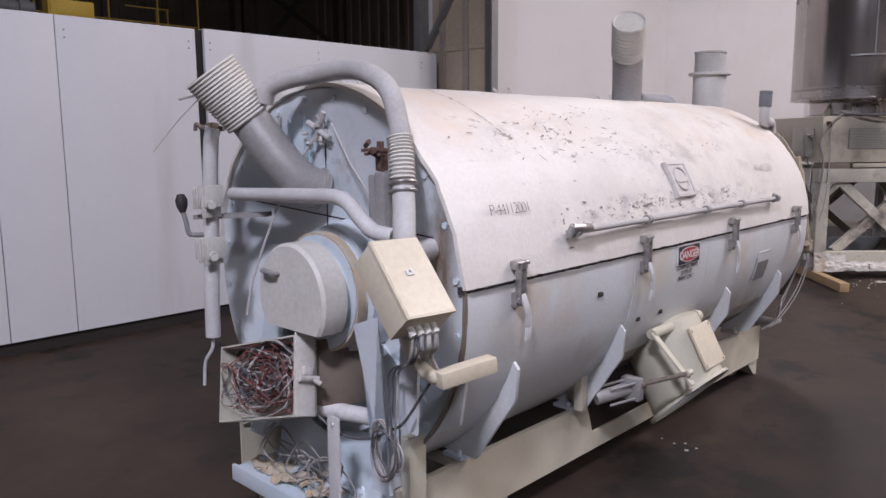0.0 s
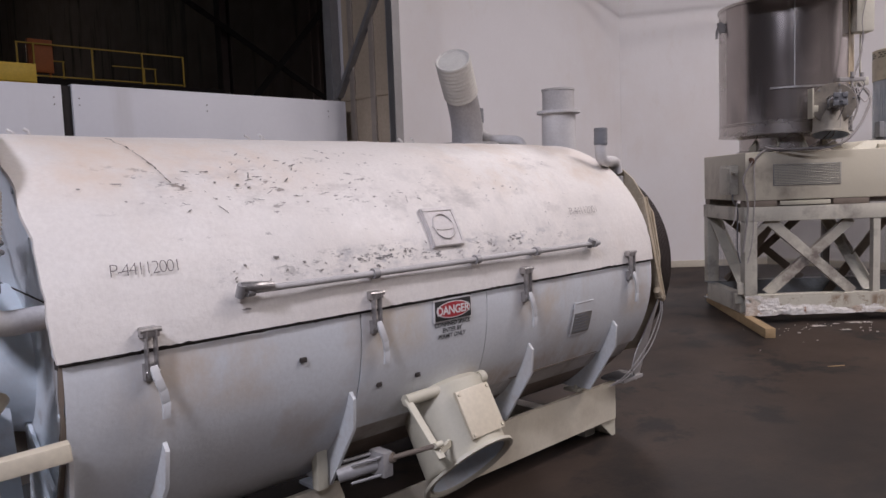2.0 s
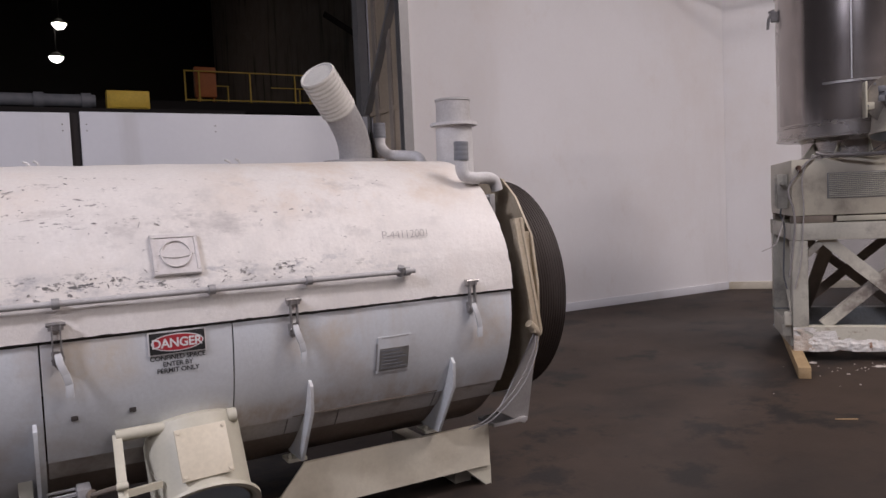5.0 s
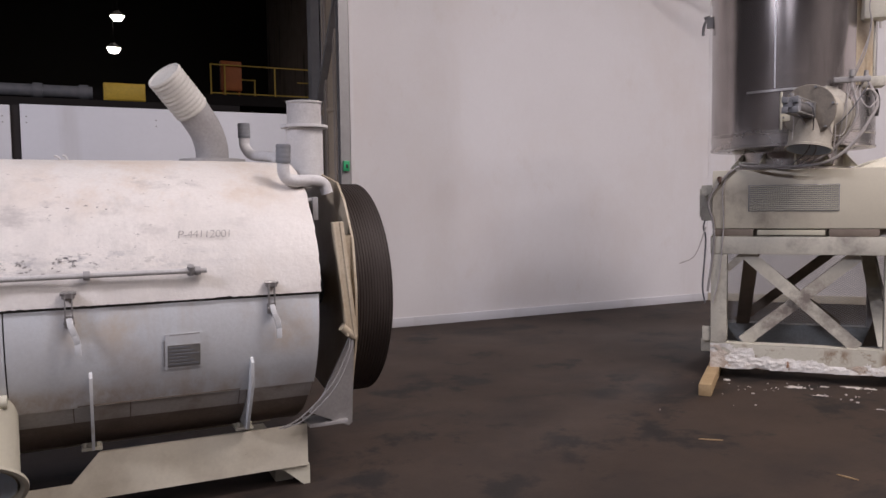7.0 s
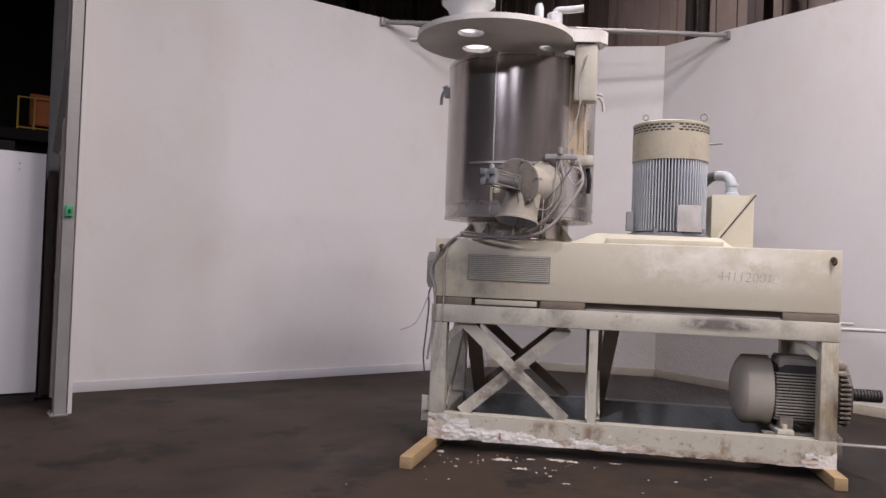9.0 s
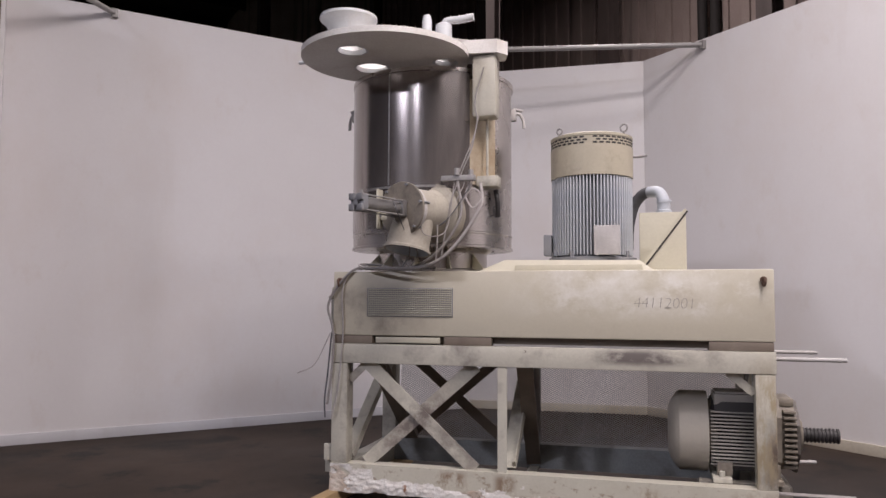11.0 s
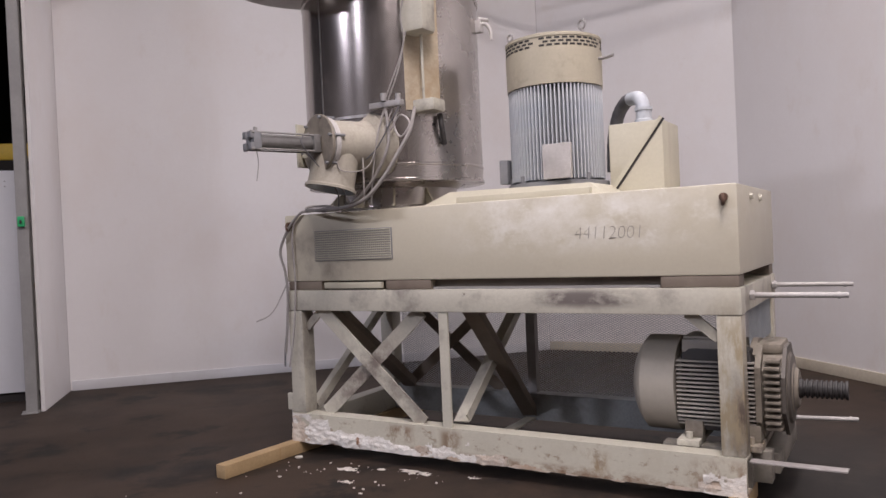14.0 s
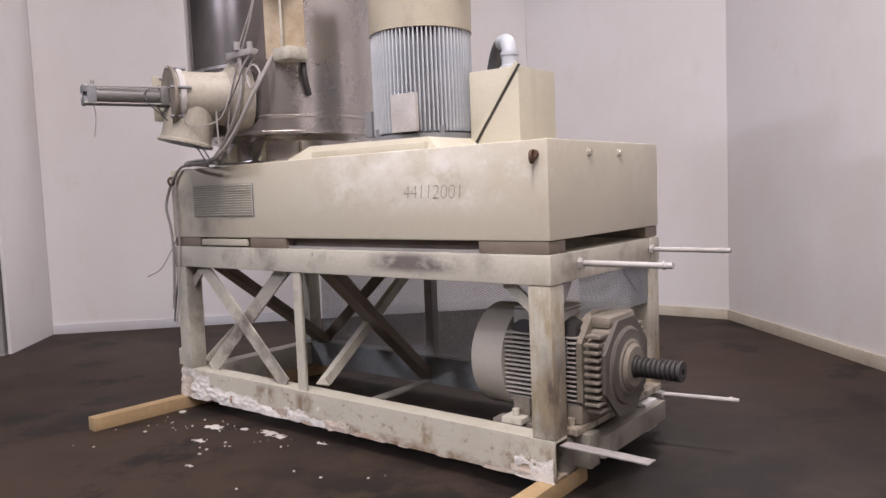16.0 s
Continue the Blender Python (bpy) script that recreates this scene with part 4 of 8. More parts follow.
for i, w in enumerate(("CONFINED SPACE", "ENTER BY", "PERMIT ONLY")):
    written(bm, w, 0.0265, on_drum(3.16, -4.4 - 2.0 * i, CR + 0.0045), centre=True, spread=0.95, thin=0.0004)
part("label_words", bm, SIGNBLACK, sign)

# maker's plate: plain frame and ring
bm = bmesh.new()
shell(bm, CR + 0.026, 20.6, 34.0, 3.097, 3.277, 0.014, 6, 3)
plate = part("maker_plate", bm, PLATEPAINT, mixer, "square grey-white cast plate with a ring emblem")
bm = bmesh.new()
for d0, d1, a, b in ((20.9, 21.9, 3.10, 3.274), (32.7, 33.7, 3.10, 3.274), (22.0, 32.6, 3.10, 3.112), (22.0, 32.6, 3.262, 3.274)):
    shell(bm, CR + 0.031, d0, d1, a, b, 0.005, 2, 1)
part("plate_rim", bm, PLATEPAINT, plate)
bm = bmesh.new()
c = around(3.187, 27.3, CR + 0.028)
torus(bm, c, around(3.187, 27.3) - V(3.187, CN, CZ), 0.056, 0.0045, 30, 6)
lens = [around(3.187 + 0.066 * math.cos(math.tau * k / 28), 27.3 + math.degrees(0.018 * math.sin(math.tau * k / 28) / CR), CR + 0.0245) for k in range(28)]
prism(bm, lens, (around(3.187, 27.3) - V(3.187, CN, CZ)).normalized() * 0.006)
part("emblem", bm, PLATEPAINT, plate, "plain ring and lens emblem")

# data plate on the trough
bm = bmesh.new()
shell(bm, CR + 0.0055, -20.2, -6.6, 4.012, 4.176, 0.004, 5, 2)
part("plate_backing", bm, TROUGH, mixer, "white backing plate")
bm = bmesh.new()
shell(bm, CR + 0.0075, -19.4, -10.9, 4.022, 4.166, 0.004, 4, 2)
dp = part("data_plate", bm, PLATE, mixer, "small dark etched data plate")
for k in range(6):
    bm = bmesh.new()
    shell(bm, CR + 0.0085, -18.6 + k * 1.3, -18.0 + k * 1.3, 4.028, 4.159 - 0.02 * (k % 3), 0.001, 1, 1)
    part("plate_line", bm, GREYDARK, dp, "etched line")
bm = bmesh.new()
bar(bm, around(4.03, -7.2, CR + 0.004), around(4.165, -7.0, CR + 0.004), 0.004, 0.004)
bar(bm, around(4.008, -9, CR + 0.004), around(4.008, -19, CR + 0.004), 0.006, 0.004, up=(1, 0, 0))
part("scratch_line", bm, DUCT, mixer)
for s_, d_ in ((2.787, -18.6), (2.988, -18.8), (2.43, -5.2)):
    bm = bmesh.new()
    c = around(s_, d_, CR + 0.002)
    boxb(bm, c - V(0.012, 0.008, 0.009), c + V(0.012, 0.008, 0.009), 0.003)
    part("lug", bm, GAP, mixer, "small dark lug")

# clamps along the seam
def latch_meshes():
    out = []
    bm = bmesh.new()      # hook block above the seam
    boxb(bm, (-0.026, -0.034, 0.008), (0.026, 0.004, 0.038), 0.005)
    rod(bm, (-0.032, -0.028, 0.030), (0.032, -0.028, 0.030), 0.008, seg=10)
    out.append(("hook", to_mesh("hook", bm, CHROME), "worn steel hook block"))
    bm = bmesh.new()      # two side links and the cross pins
    for x in (-0.017, 0.011):
        boxb(bm, (x, -0.036, -0.105), (x + 0.006, -0.012, 0.030), 0.002)
    rod(bm, (-0.022, -0.024, -0.095), (0.022, -0.024, -0.095), 0.007, seg=10)
    boxb(bm, (-0.020, -0.020, -0.120), (0.020, 0.004, -0.070), 0.004)
    out.append(("link", to_mesh("link", bm, CHROME), "worn steel link"))
    bm = bmesh.new()      # bent lever
    for a_, b_ in (((0.000, -0.030, -0.075), (0.006, -0.042, -0.115)), ((0.006, -0.042, -0.112), (0.020, -0.040, -0.152)), ((0.020, -0.040, -0.148), (0.030, -0.034, -0.192)), ((0.030, -0.034, -0.188), (0.030, -0.030, -0.240))):
        bar(bm, a_, b_, 0.010, 0.026, up=(0, -1, 0), bevel=0.004)
    out.append(("lever", to_mesh("lever", bm, TROUGH), "white-painted lever"))
    return out


LATCH = latch_meshes()
for s_ in (1.895, 2.745, 3.625, 4.495):
    base = new("latch", None)
    base.parent = mixer
    base.matrix_basis = Matrix.Translation(V(s_, CN - CR - 0.002, CZ + 0.098) - ORIGIN[mixer])
    ORIGIN[base] = V(0, 0, 0)
    tagged(base, "steel over-centre clamp across the seam")
    for nm, me, lb in LATCH:
        piece(nm, me, base, Matrix.Identity(4), lb)

# hinge bar with its brackets
bm = bmesh.new()
rod(bm, around(2.205, 15.0, CR + 0.045), around(4.20, 15.0, CR + 0.045), 0.0120, seg=12)
hb = part("hinge_bar", bm, HOSE, mixer, "long dusty white bar along the cover")
for s_ in (2.23, 2.75, 3.30, 3.70, 4.16):
    bm = bmesh.new()
    a, b = around(s_, 15.0, CR + 0.005), around(s_, 15.0, CR + 0.047)
    bar(bm, a, b, 0.022, 0.022, up=(1, 0, 0))
    rod(bm, around(s_ - 0.013, 15.0, CR + 0.045), around(s_ + 0.013, 15.0, CR + 0.045), 0.020, seg=12)
    if s_ in (2.23, 4.16):
        rod(bm, around(s_ - 0.03, 14.0, CR + 0.03), around(s_ - 0.03, 16.5, CR + 0.06), 0.016, seg=10)
    part("bracket", bm, DUCT, hb)
bm = bmesh.new()
tube(bm, [around(2.2, 16, CR + 0.05), around(2.255, 15.6, CR + 0.062), around(2.31, 15.4, CR + 0.05)], 0.017, 10, 4)
part("bar_grip", bm, CHROME, hb, "bright rubbed end")

# lifting lugs on the top
for s_ in (1.80, 2.72, 3.60):
    for d0, a, b, c in ((92, 0.0, -0.012, -0.03), (88, 0.03, 0.024, 0.01)):
        bm = bmesh.new()
        tube(bm, [around(s_ + a, d0, CR + 0.005), around(s_ + b, d0, CR + 0.022), around(s_ + c, d0, CR + 0.030)], 0.006, 8, 4)
        part("lifting_wire", bm, DUSTWHITE, mixer)

# ends of the drum
bm = bmesh.new()
lathe(bm, (1.648, CN, CZ), (1, 0, 0), [(0, 0.04), (0.60, 0.04), (0.66, 0.012), (0.722, 0.012), (0.722, 0.05), (0, 0.05)], 72)
endp = part("end_plate", bm, ENDPAINT, mixer, "pale blue-white dusty end plate")
for k in range(24):
    bm = bmesh.new()
    a = math.tau * (k + 0.5) / 24
    p = V(1.652, CN - 0.69 * math.cos(a), CZ + 0.69 * math.sin(a))
    rod(bm, p, p + V(0.012, 0, 0), 0.012, seg=6)
    part("bolt", bm, BLUE, endp)
for a in (215, 325):
    bm = bmesh.new()
    p0 = V(1.682, CN - 0.24 * math.cos(radians(a)), CZ + 0.24 * math.sin(radians(a)))
    p1 = V(1.672, CN - 0.66 * math.cos(radians(a)), CZ + 0.66 * math.sin(radians(a)))
    bar(bm, p0, p1, 0.012, 0.04, up=(1, 0, 0))
    part("stiffener", bm, BLUE, endp)
bm = bmesh.new()
shell(bm, CR - 0.002, -60, 5, 1.647, 1.661, 0.012, 40, 1, 0.003, 0.008)
part("end_gasket", bm, GRIMESHADE, endp, "dark rust-edged rim")
# Near-black plate: shade of the drive-end recess is put into the colour.
bm = bmesh.new()
lathe(bm, (4.70, CN, CZ), (1, 0, 0), [(0, 0), (0.71, 0.0), (0.71, 0.03), (0, 0.03)], 64)
part("end_plate", bm, GAP, mixer, "near-black drive end plate, the recess's shade in its colour")

# drive end: guard plate, channel, grooved pulley, strut
bm = bmesh.new()
prism(bm, [(4.945, 1.98, 1.60), (4.945, 1.86, 1.50), (4.945, 1.73, 1.30), (4.945, 1.69, 1.05), (4.945, 1.695, 0.80), (4.945, 1.80, 0.50), (4.945, 2.2, 0.38), (4.945, 2.7, 0.45), (4.945, 3.0, 0.8), (4.945, 3.0, 1.3), (4.945, 2.7, 1.60), (4.945, 2.3, 1.66)], (0.012, 0, 0))
bar(bm, (4.925, 1.745, 1.32), (4.925, 1.70, 0.80), 0.05, 0.006, up=(1, 0, 0))
part("guard_plate", bm, TANPLATE, mixer, "bent tan guard plate behind the pulley")
bm = bmesh.new()
bar(bm, (4.873, 1.752, 1.39), (4.911, 1.665, 0.81), 0.062, 0.030, up=(1, 0, 0.0), bevel=0.004)
bar(bm, (4.850, 1.735, 1.39), (4.888, 1.648, 0.81), 0.010, 0.012, up=(1, 0, 0.0), bevel=0.002)
bar(bm, (4.886, 1.735, 1.39), (4.924, 1.648, 0.81), 0.008, 0.012, up=(1, 0, 0.0), bevel=0.002)
rod(bm, (4.86, 1.66, 0.86), (4.93, 1.67, 0.80), 0.022, seg=10)
part("edge_channel", bm, TANPLATE, mixer, "tan-stained upright channel, its edges bent")
bm = bmesh.new()
W0, W1 = 4.968, 5.176
prof = [(0, 0.0), (0.10, 0.0), (0.10, -0.005), (0.16, -0.005), (0.16, 0.03), (0.54, 0.03), (0.56, 0.0), (0.60, 0.0)]
k = 12
for i in range(k):
    w = (W1 - W0 - 0.016) / k
    h = 0.008 + w * i
    prof += [(0.615, h), (0.615, h + w * 0.42), (0.6118, h + w * 0.56), (0.6118, h + w * 0.84)]
prof += [(0.615, W1 - W0 - 0.008), (0.606, W1 - W0), (0.56, W1 - W0), (0.54, 0.16), (0.16, 0.16), (0.16, 0.21), (0.08, 0.21), (0.08, 0.24), (0, 0.24)]
lathe(bm, (W0, CN, CZ), (1, 0, 0), prof, 96)
part("pulley", bm, BLACK, mixer, "large black multi-groove belt pulley", angle=25)
bm = bmesh.new()
rod(bm, (4.73, CN, CZ), (4.97, CN, CZ), 0.09, seg=20)
lathe(bm, (4.74, CN, CZ), (1, 0, 0), [(0.30, 0), (0.30, 0.08), (0.24, 0.13), (0.10, 0.13)], 28)
part("shaft", bm, GREYDARK, mixer)
bm = bmesh.new()
prism(bm, [(4.90, 1.68, 0.80), (4.93, 1.70, 0.78), (4.965, 1.86, 0.30), (4.945, 1.86, 0.285), (4.70, 1.74, 0.42), (4.78, 1.76, 0.50)], (0.004, -0.006, 0.002))
part("end_strut", bm, DUCT, mixer, "bent grey sheet strut")
bm = bmesh.new()
tube(bm, [(4.905, 1.665, 0.80), (4.885, 1.66, 0.72), (4.80, 1.69, 0.55), (4.66, 1.74, 0.40), (4.56, 1.79, 0.34)], 0.0035, 6, 6)
tube(bm, [(4.915, 1.66, 0.80), (4.895, 1.655, 0.70), (4.82, 1.68, 0.54), (4.68, 1.735, 0.39), (4.58, 1.785, 0.34)], 0.0035, 6, 6)
part("drain_tubes", bm, GREYWIRE, mixer, "thin pale tubes")
bm = bmesh.new()
boxb(bm, (4.72, 1.80, 0.318), (4.93, 1.96, 0.338), 0.003)
part("end_tread", bm, DUCT, mixer)

# top: flanged duct with a corrugated cuff, chimney, two small bent pipes
bm = bmesh.new()
lathe(bm, (4.40, 2.684, 1.62), (0, 0, 1), [(0.0, 0), (0.165, 0.0), (0.165, 0.115), (0.0, 0.115)], 32)
lathe(bm, (4.40, 2.684, 1.735), (0, 0, 1), [(0.19, 0), (0.19, 0.02), (0.10, 0.02)], 32)
elbow = part("duct_elbow", bm, DUCT, mixer, "grey dusty duct elbow")
bm = bmesh.new()
tube(bm, [(4.40, 2.684, 1.745), (4.395, 2.675, 1.83), (4.36, 2.655, 1.93), (4.275, 2.605, 2.05)], 0.095, 24, 6)
part("duct_pipe", bm, DUCT, elbow)


def corrugated(p0, p1, r, rings, flare=0.0, cap=False):
    bm = bmesh.new()
    h = (Vector(p1) - Vector(p0)).length
    prof = []
    for i in range(rings):
        f = i / rings
        rr = r * (1 + flare * f)
        prof += [(rr, h * f), (rr * 1.02, h * (f + 0.15 / rings)), (rr * 1.06, h * (f + 0.5 / rings)), (rr * 1.02, h * (f + 0.85 / rings))]
    prof += [(r * (1 + flare), h), (r * (1 + flare) * 0.95, h), (r * (1 + flare) * 0.9, h * (0.97 if cap else 0.55)), (0, h * (1.0 if cap else 0.5))]
    lathe(bm, p0, Vector(p1) - Vector(p0), prof, 32)
    return bm


part("corrugated_cuff", corrugated((4.285, 2.611, 2.035), (4.125, 2.515, 2.215), 0.098, 10, 0.0, True), CUFF, elbow, "pale corrugated cuff", angle=60)
bm = bmesh.new()
lathe(bm, (4.87, 2.335, 1.60), (0, 0, 1), [(0.105, 0), (0.105, 0.32), (0.135, 0.322), (0.135, 0.338), (0.100, 0.34), (0.092, 0.34), (0.09, 0.2), (0, 0.2)], 36)
chim = part("vent_pipe", bm, DUSTWHITE, mixer, "white flanged vent stack")
bm = bmesh.new()
lathe(bm, (4.87, 2.335, 1.60), (0, 0, 1), [(0.099, 0.341), (0.098, 0.46), (0.103, 0.462), (0.103, 0.474), (0.091, 0.474), (0.091, 0.341)], 36)
part("pipe_collar", bm, HOSE, chim, "grey worn collar with a rolled rim")
bm = bmesh.new()
tube(bm, [(4.631, 1.869, 1.70), (4.632, 1.870, 1.655), (4.65, 1.873, 1.618), (4.70, 1.88, 1.605), (4.80, 1.905, 1.606), (4.855, 1.917, 1.59), (4.875, 1.92, 1.54)], 0.032, 14, 5)
sp = part("bent_pipe", bm, DUSTWHITE, mixer, "bent white pipe stub")
part("corrugated_cuff", corrugated((4.631, 1.869, 1.695), (4.633, 1.868, 1.79), 0.036, 4), GREYDARK, sp, "dark grey ribbed cuff", angle=60)
bm = bmesh.new()
tube(bm, [(4.608, 2.778, 1.90), (4.61, 2.77, 1.84), (4.64, 2.72, 1.79), (4.70, 2.62, 1.775), (4.75, 2.56, 1.76), (4.77, 2.53, 1.69)], 0.032, 14, 5)
sp = part("bent_pipe", bm, DUSTWHITE, mixer, "bent white pipe stub")
part("corrugated_cuff", corrugated((4.608, 2.778, 1.895), (4.607, 2.78, 1.985), 0.036, 4), GREYDARK, sp, "dark grey ribbed cuff", angle=60)
bm = bmesh.new()
rod(bm, (4.72, 1.85, 1.50), (4.80, 1.85, 1.505), 0.014, seg=8)
boxb(bm, (4.77, 1.83, 1.40), (4.80, 1.87, 1.52), 0.004)
part("bolt_stud", bm, DUCT, mixer)

# skid
for n_, inward in ((1.86, 1), (2.848, -1)):
    bm = bmesh.new()
    out = [(1.56, 0.105), (4.722, 0.105), (4.722, 0.325), (3.72, 0.325), (3.60, 0.190), (2.775, 0.190), (2.725, 0.335), (1.56, 0.335)]
    prism(bm, [(s, n_, z) for s, z in out], (0, 0.012 * inward, 0))
    w = 0.075 * inward
    for sa, sb, z_ in ((1.56, 2.72, 0.323), (3.725, 4.72, 0.313)):
        boxb(bm, (sa, min(n_ + 0.012 * inward, n_ + 0.030 * inward), z_), (sb, max(n_ + 0.012 * inward, n_ + 0.030 * inward), z_ + 0.010))
    boxb(bm, (1.56, min(n_ + 0.012 * inward, n_ + w), 0.105), (4.72, max(n_ + 0.012 * inward, n_ + w), 0.117))
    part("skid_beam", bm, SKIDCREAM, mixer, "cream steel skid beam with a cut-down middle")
for s_ in (1.62, 2.25, 4.62):
    bm = bmesh.new()
    boxb(bm, (s_ - 0.05, 1.97, 0.0), (s_ + 0.05, 2.74, 0.104), 0.006)
    part("cross_member", bm, CREAMDIRTY, mixer)
bm = bmesh.new()
prism(bm, [(4.58, 1.875, 0.104), (4.735, 1.875, 0.104), (4.735, 1.875, 0.0), (4.70, 1.875, 0.0)], (0, 0.14, 0))
part("foot", bm, CREAM, mixer)
for s_, lean in ((1.935, 0.035), (2.648, 0.0), (3.692, 0.0), (4.398, 0.0)):
    for side in (1, -1):
        bm = bmesh.new()
        f = (lambda n: n) if side > 0 else (lambda n: 2 * CN - n)
        pts = [around(s_, -18.5, CR - 0.003), around(s_, -35, CR - 0.02), around(s_, -54, CR - 0.02), V(s_, 2.02, 0.353), V(s_, 1.815, 0.353), V(s_, 1.646, 0.612), V(s_, 1.638, 0.726)]
        prism(bm, [V(p.x + lean * (0.72 - p.z) * -1.5, f(p.y), p.z) for p in pts], (0.014, 0, 0))
        part("gusset", bm, GUSSETPAINT, mixer)
    bm = bmesh.new()
    boxb(bm, (s_ - 0.045, 1.865, 0.336), (s_ + 0.045, 1.96, 0.352), 0.003)
    for x in (-0.03, 0.03):
        rod(bm, (s_ + x, 1.885, 0.352), (s_ + x, 1.885, 0.372), 0.010, seg=6)
    part("gusset_foot", bm, BLUE if s_ < 2.7 else CREAM, mixer)
bm = bmesh.new()
boxb(bm, (2.585, 1.80, 0.352), (2.635, 1.84, 0.51), 0.006)
part("gusset_block", bm, CREAM, mixer)

# discharge valve under the drum
AX = V(0.008, -0.715, -0.699).normalized()      # the slanted mouth faces this way
BX_ = V(0.03, -0.46, -0.888).normalized()       # the pipe runs this way
mouth = V(3.225, 1.614, 0.301)
bm = bmesh.new()
lathe(bm, mouth - BX_ * 0.37, BX_, [(0.10, -0.012), (0.165, 0.0), (0.186, 0.015), (0.190, 0.03), (0.190, 0.51), (0.180, 0.51), (0.178, 0.14), (0, 0.13)], 48)
bmesh.ops.bisect_plane(bm, geom=bm.verts[:] + bm.edges[:] + bm.faces[:], plane_co=mouth - AX * 0.004, plane_no=AX, clear_outer=True)
spout = part("discharge_spout", bm, CREAM, mixer, "cream discharge spout with an open flanged mouth")
bm = bmesh.new()
lathe(bm, mouth - AX * 0.010, AX, [(0.190, -0.012), (0.198, -0.004), (0.221, 0.0), (0.221, 0.014), (0.204, 0.015), (0.186, 0.002), (0.186, -0.012)], 48)
part("mouth_flange", bm, CREAM, spout)
bm = bmesh.new()
lathe(bm, mouth - BX_ * 0.24, BX_, [(0, 0), (0.1765, 0.01), (0.1765, 0.40)], 48)
bmesh.ops.bisect_plane(bm, geom=bm.verts[:] + bm.edges[:] + bm.faces[:], plane_co=mouth - AX * 0.008, plane_no=AX, clear_outer=True)
part("spout_lining", bm, BLUE, spout, "pale blue dusty lining of the mouth")
UP = V(0, -0.888, 0.46)
UP = (UP - BX_ * UP.dot(BX_)).normalized()
bm = bmesh.new()
mm = Matrix((tuple(BX_.cross(UP)), tuple(BX_), tuple(UP))).transposed().to_4x4()
mm.translation = mouth - BX_ * 0.205 + UP * 0.184
boxb(bm, (-0.098, -0.100, 0.0), (0.098, 0.100, 0.014), 0.003, mm)
for x in (-0.085, 0.085):
    for y in (-0.085, 0.085):
        rod(bm, mm @ V(x, y, 0.012), mm @ V(x, y, 0.02), 0.008, seg=6)
part("cover_plate", bm, TANBOX, spout, "square cream bolted cover plate")
bm = bmesh.new()
rod(bm, (2.92, 1.66, 0.655), (3.36, 1.66, 0.660), 0.024, seg=14)
rod(bm, (3.34, 1.66, 0.66), (3.375, 1.66, 0.66), 0.030, seg=14)
part("pivot_shaft", bm, CREAM, spout)
bm = bmesh.new()
bar(bm, (2.925, 1.655, 0.66), (2.915, 1.455, 0.47), 0.034, 0.012, up=(1, 0, 0), bevel=0.003)
bar(bm, (2.915, 1.47, 0.49), (3.06, 1.56, 0.47), 0.026, 0.014)
rod(bm, (2.895, 1.475, 0.520), (2.935, 1.475, 0.520), 0.013, seg=10)
part("valve_arm", bm, CREAM, spout)
bm = bmesh.new()
rod(bm, (2.80, 1.685, 0.435), (2.66, 1.775, 0.40), 0.030, seg=16)
boxb(bm, (2.775, 1.635, 0.385), (2.825, 1.725, 0.485), 0.008)
for a_ in (-0.03, 0.03):
    for b_ in (-0.035, 0.035):
        rod(bm, (2.775, 1.68 + a_, 0.435 + b_), (2.68, 1.745 + a_, 0.412 + b_), 0.006, seg=6)
acyl = part("air_cylinder", bm, DUCT, mixer, "dusty grey air cylinder with tie rods")
bm = bmesh.new()
rod(bm, (2.80, 1.68, 0.44), (2.905, 1.475, 0.520), 0.010, seg=10)
rod(bm, (2.815, 1.652, 0.452), (2.826, 1.630, 0.461), 0.020, seg=12)
part("piston_rod", bm, GRIMESHADE, acyl, "dark greasy piston rod")

# service end: bearing drum, ducts, hoses, boxes
bm = bmesh.new()
lathe(bm, (1.395, 2.205, 0.985), (1, 0, 0), [(0, 0), (0.180, 0.0), (0.19, 0.012), (0.19, 0.10), (0, 0.10)], 40)
geom = bm.verts[:] + bm.edges[:] + bm.faces[:]
r_ = bmesh.ops.bisect_plane(bm, geom=geom, plane_co=(1.4, 2.2, 0.875), plane_no=(0, 0, -1), clear_outer=True)
bmesh.ops.holes_fill(bm, edges=[e for e in bm.edges if e.is_boundary], sides=0)
bg = part("bearing_guard", bm, GUARDPAINT, mixer, "round grey-cream bearing guard with a flat bottom")
bm = bmesh.new()
tube(bm, [(1.396, 2.335, 1.065), (1.372, 2.33, 1.07), (1.370, 2.27, 1.07), (1.396, 2.262, 1.065)], 0.009, 8, 4)
part("guard_handle", bm, DUCT, bg)
bm = bmesh.new()
lathe(bm, (1.497, 2.215, 0.985), (1, 0, 0), [(0, 0), (0.165, 0.0), (0.165, 0.03), (0.205, 0.03), (0.205, 0.085), (0.23, 0.09), (0.25, 0.20), (0, 0.20)], 44)
part("bearing_housing", bm, BLUE, mixer, "pale blue bearing housing")
bm = bmesh.new()
lathe(bm, (1.53, 2.215, 0.985), (1, 0, 0), [(0.206, 0), (0.215, 0.0), (0.215, 0.035), (0.206, 0.035)], 44)
part("housing_band", bm, RAG, mixer, "brown grease band")
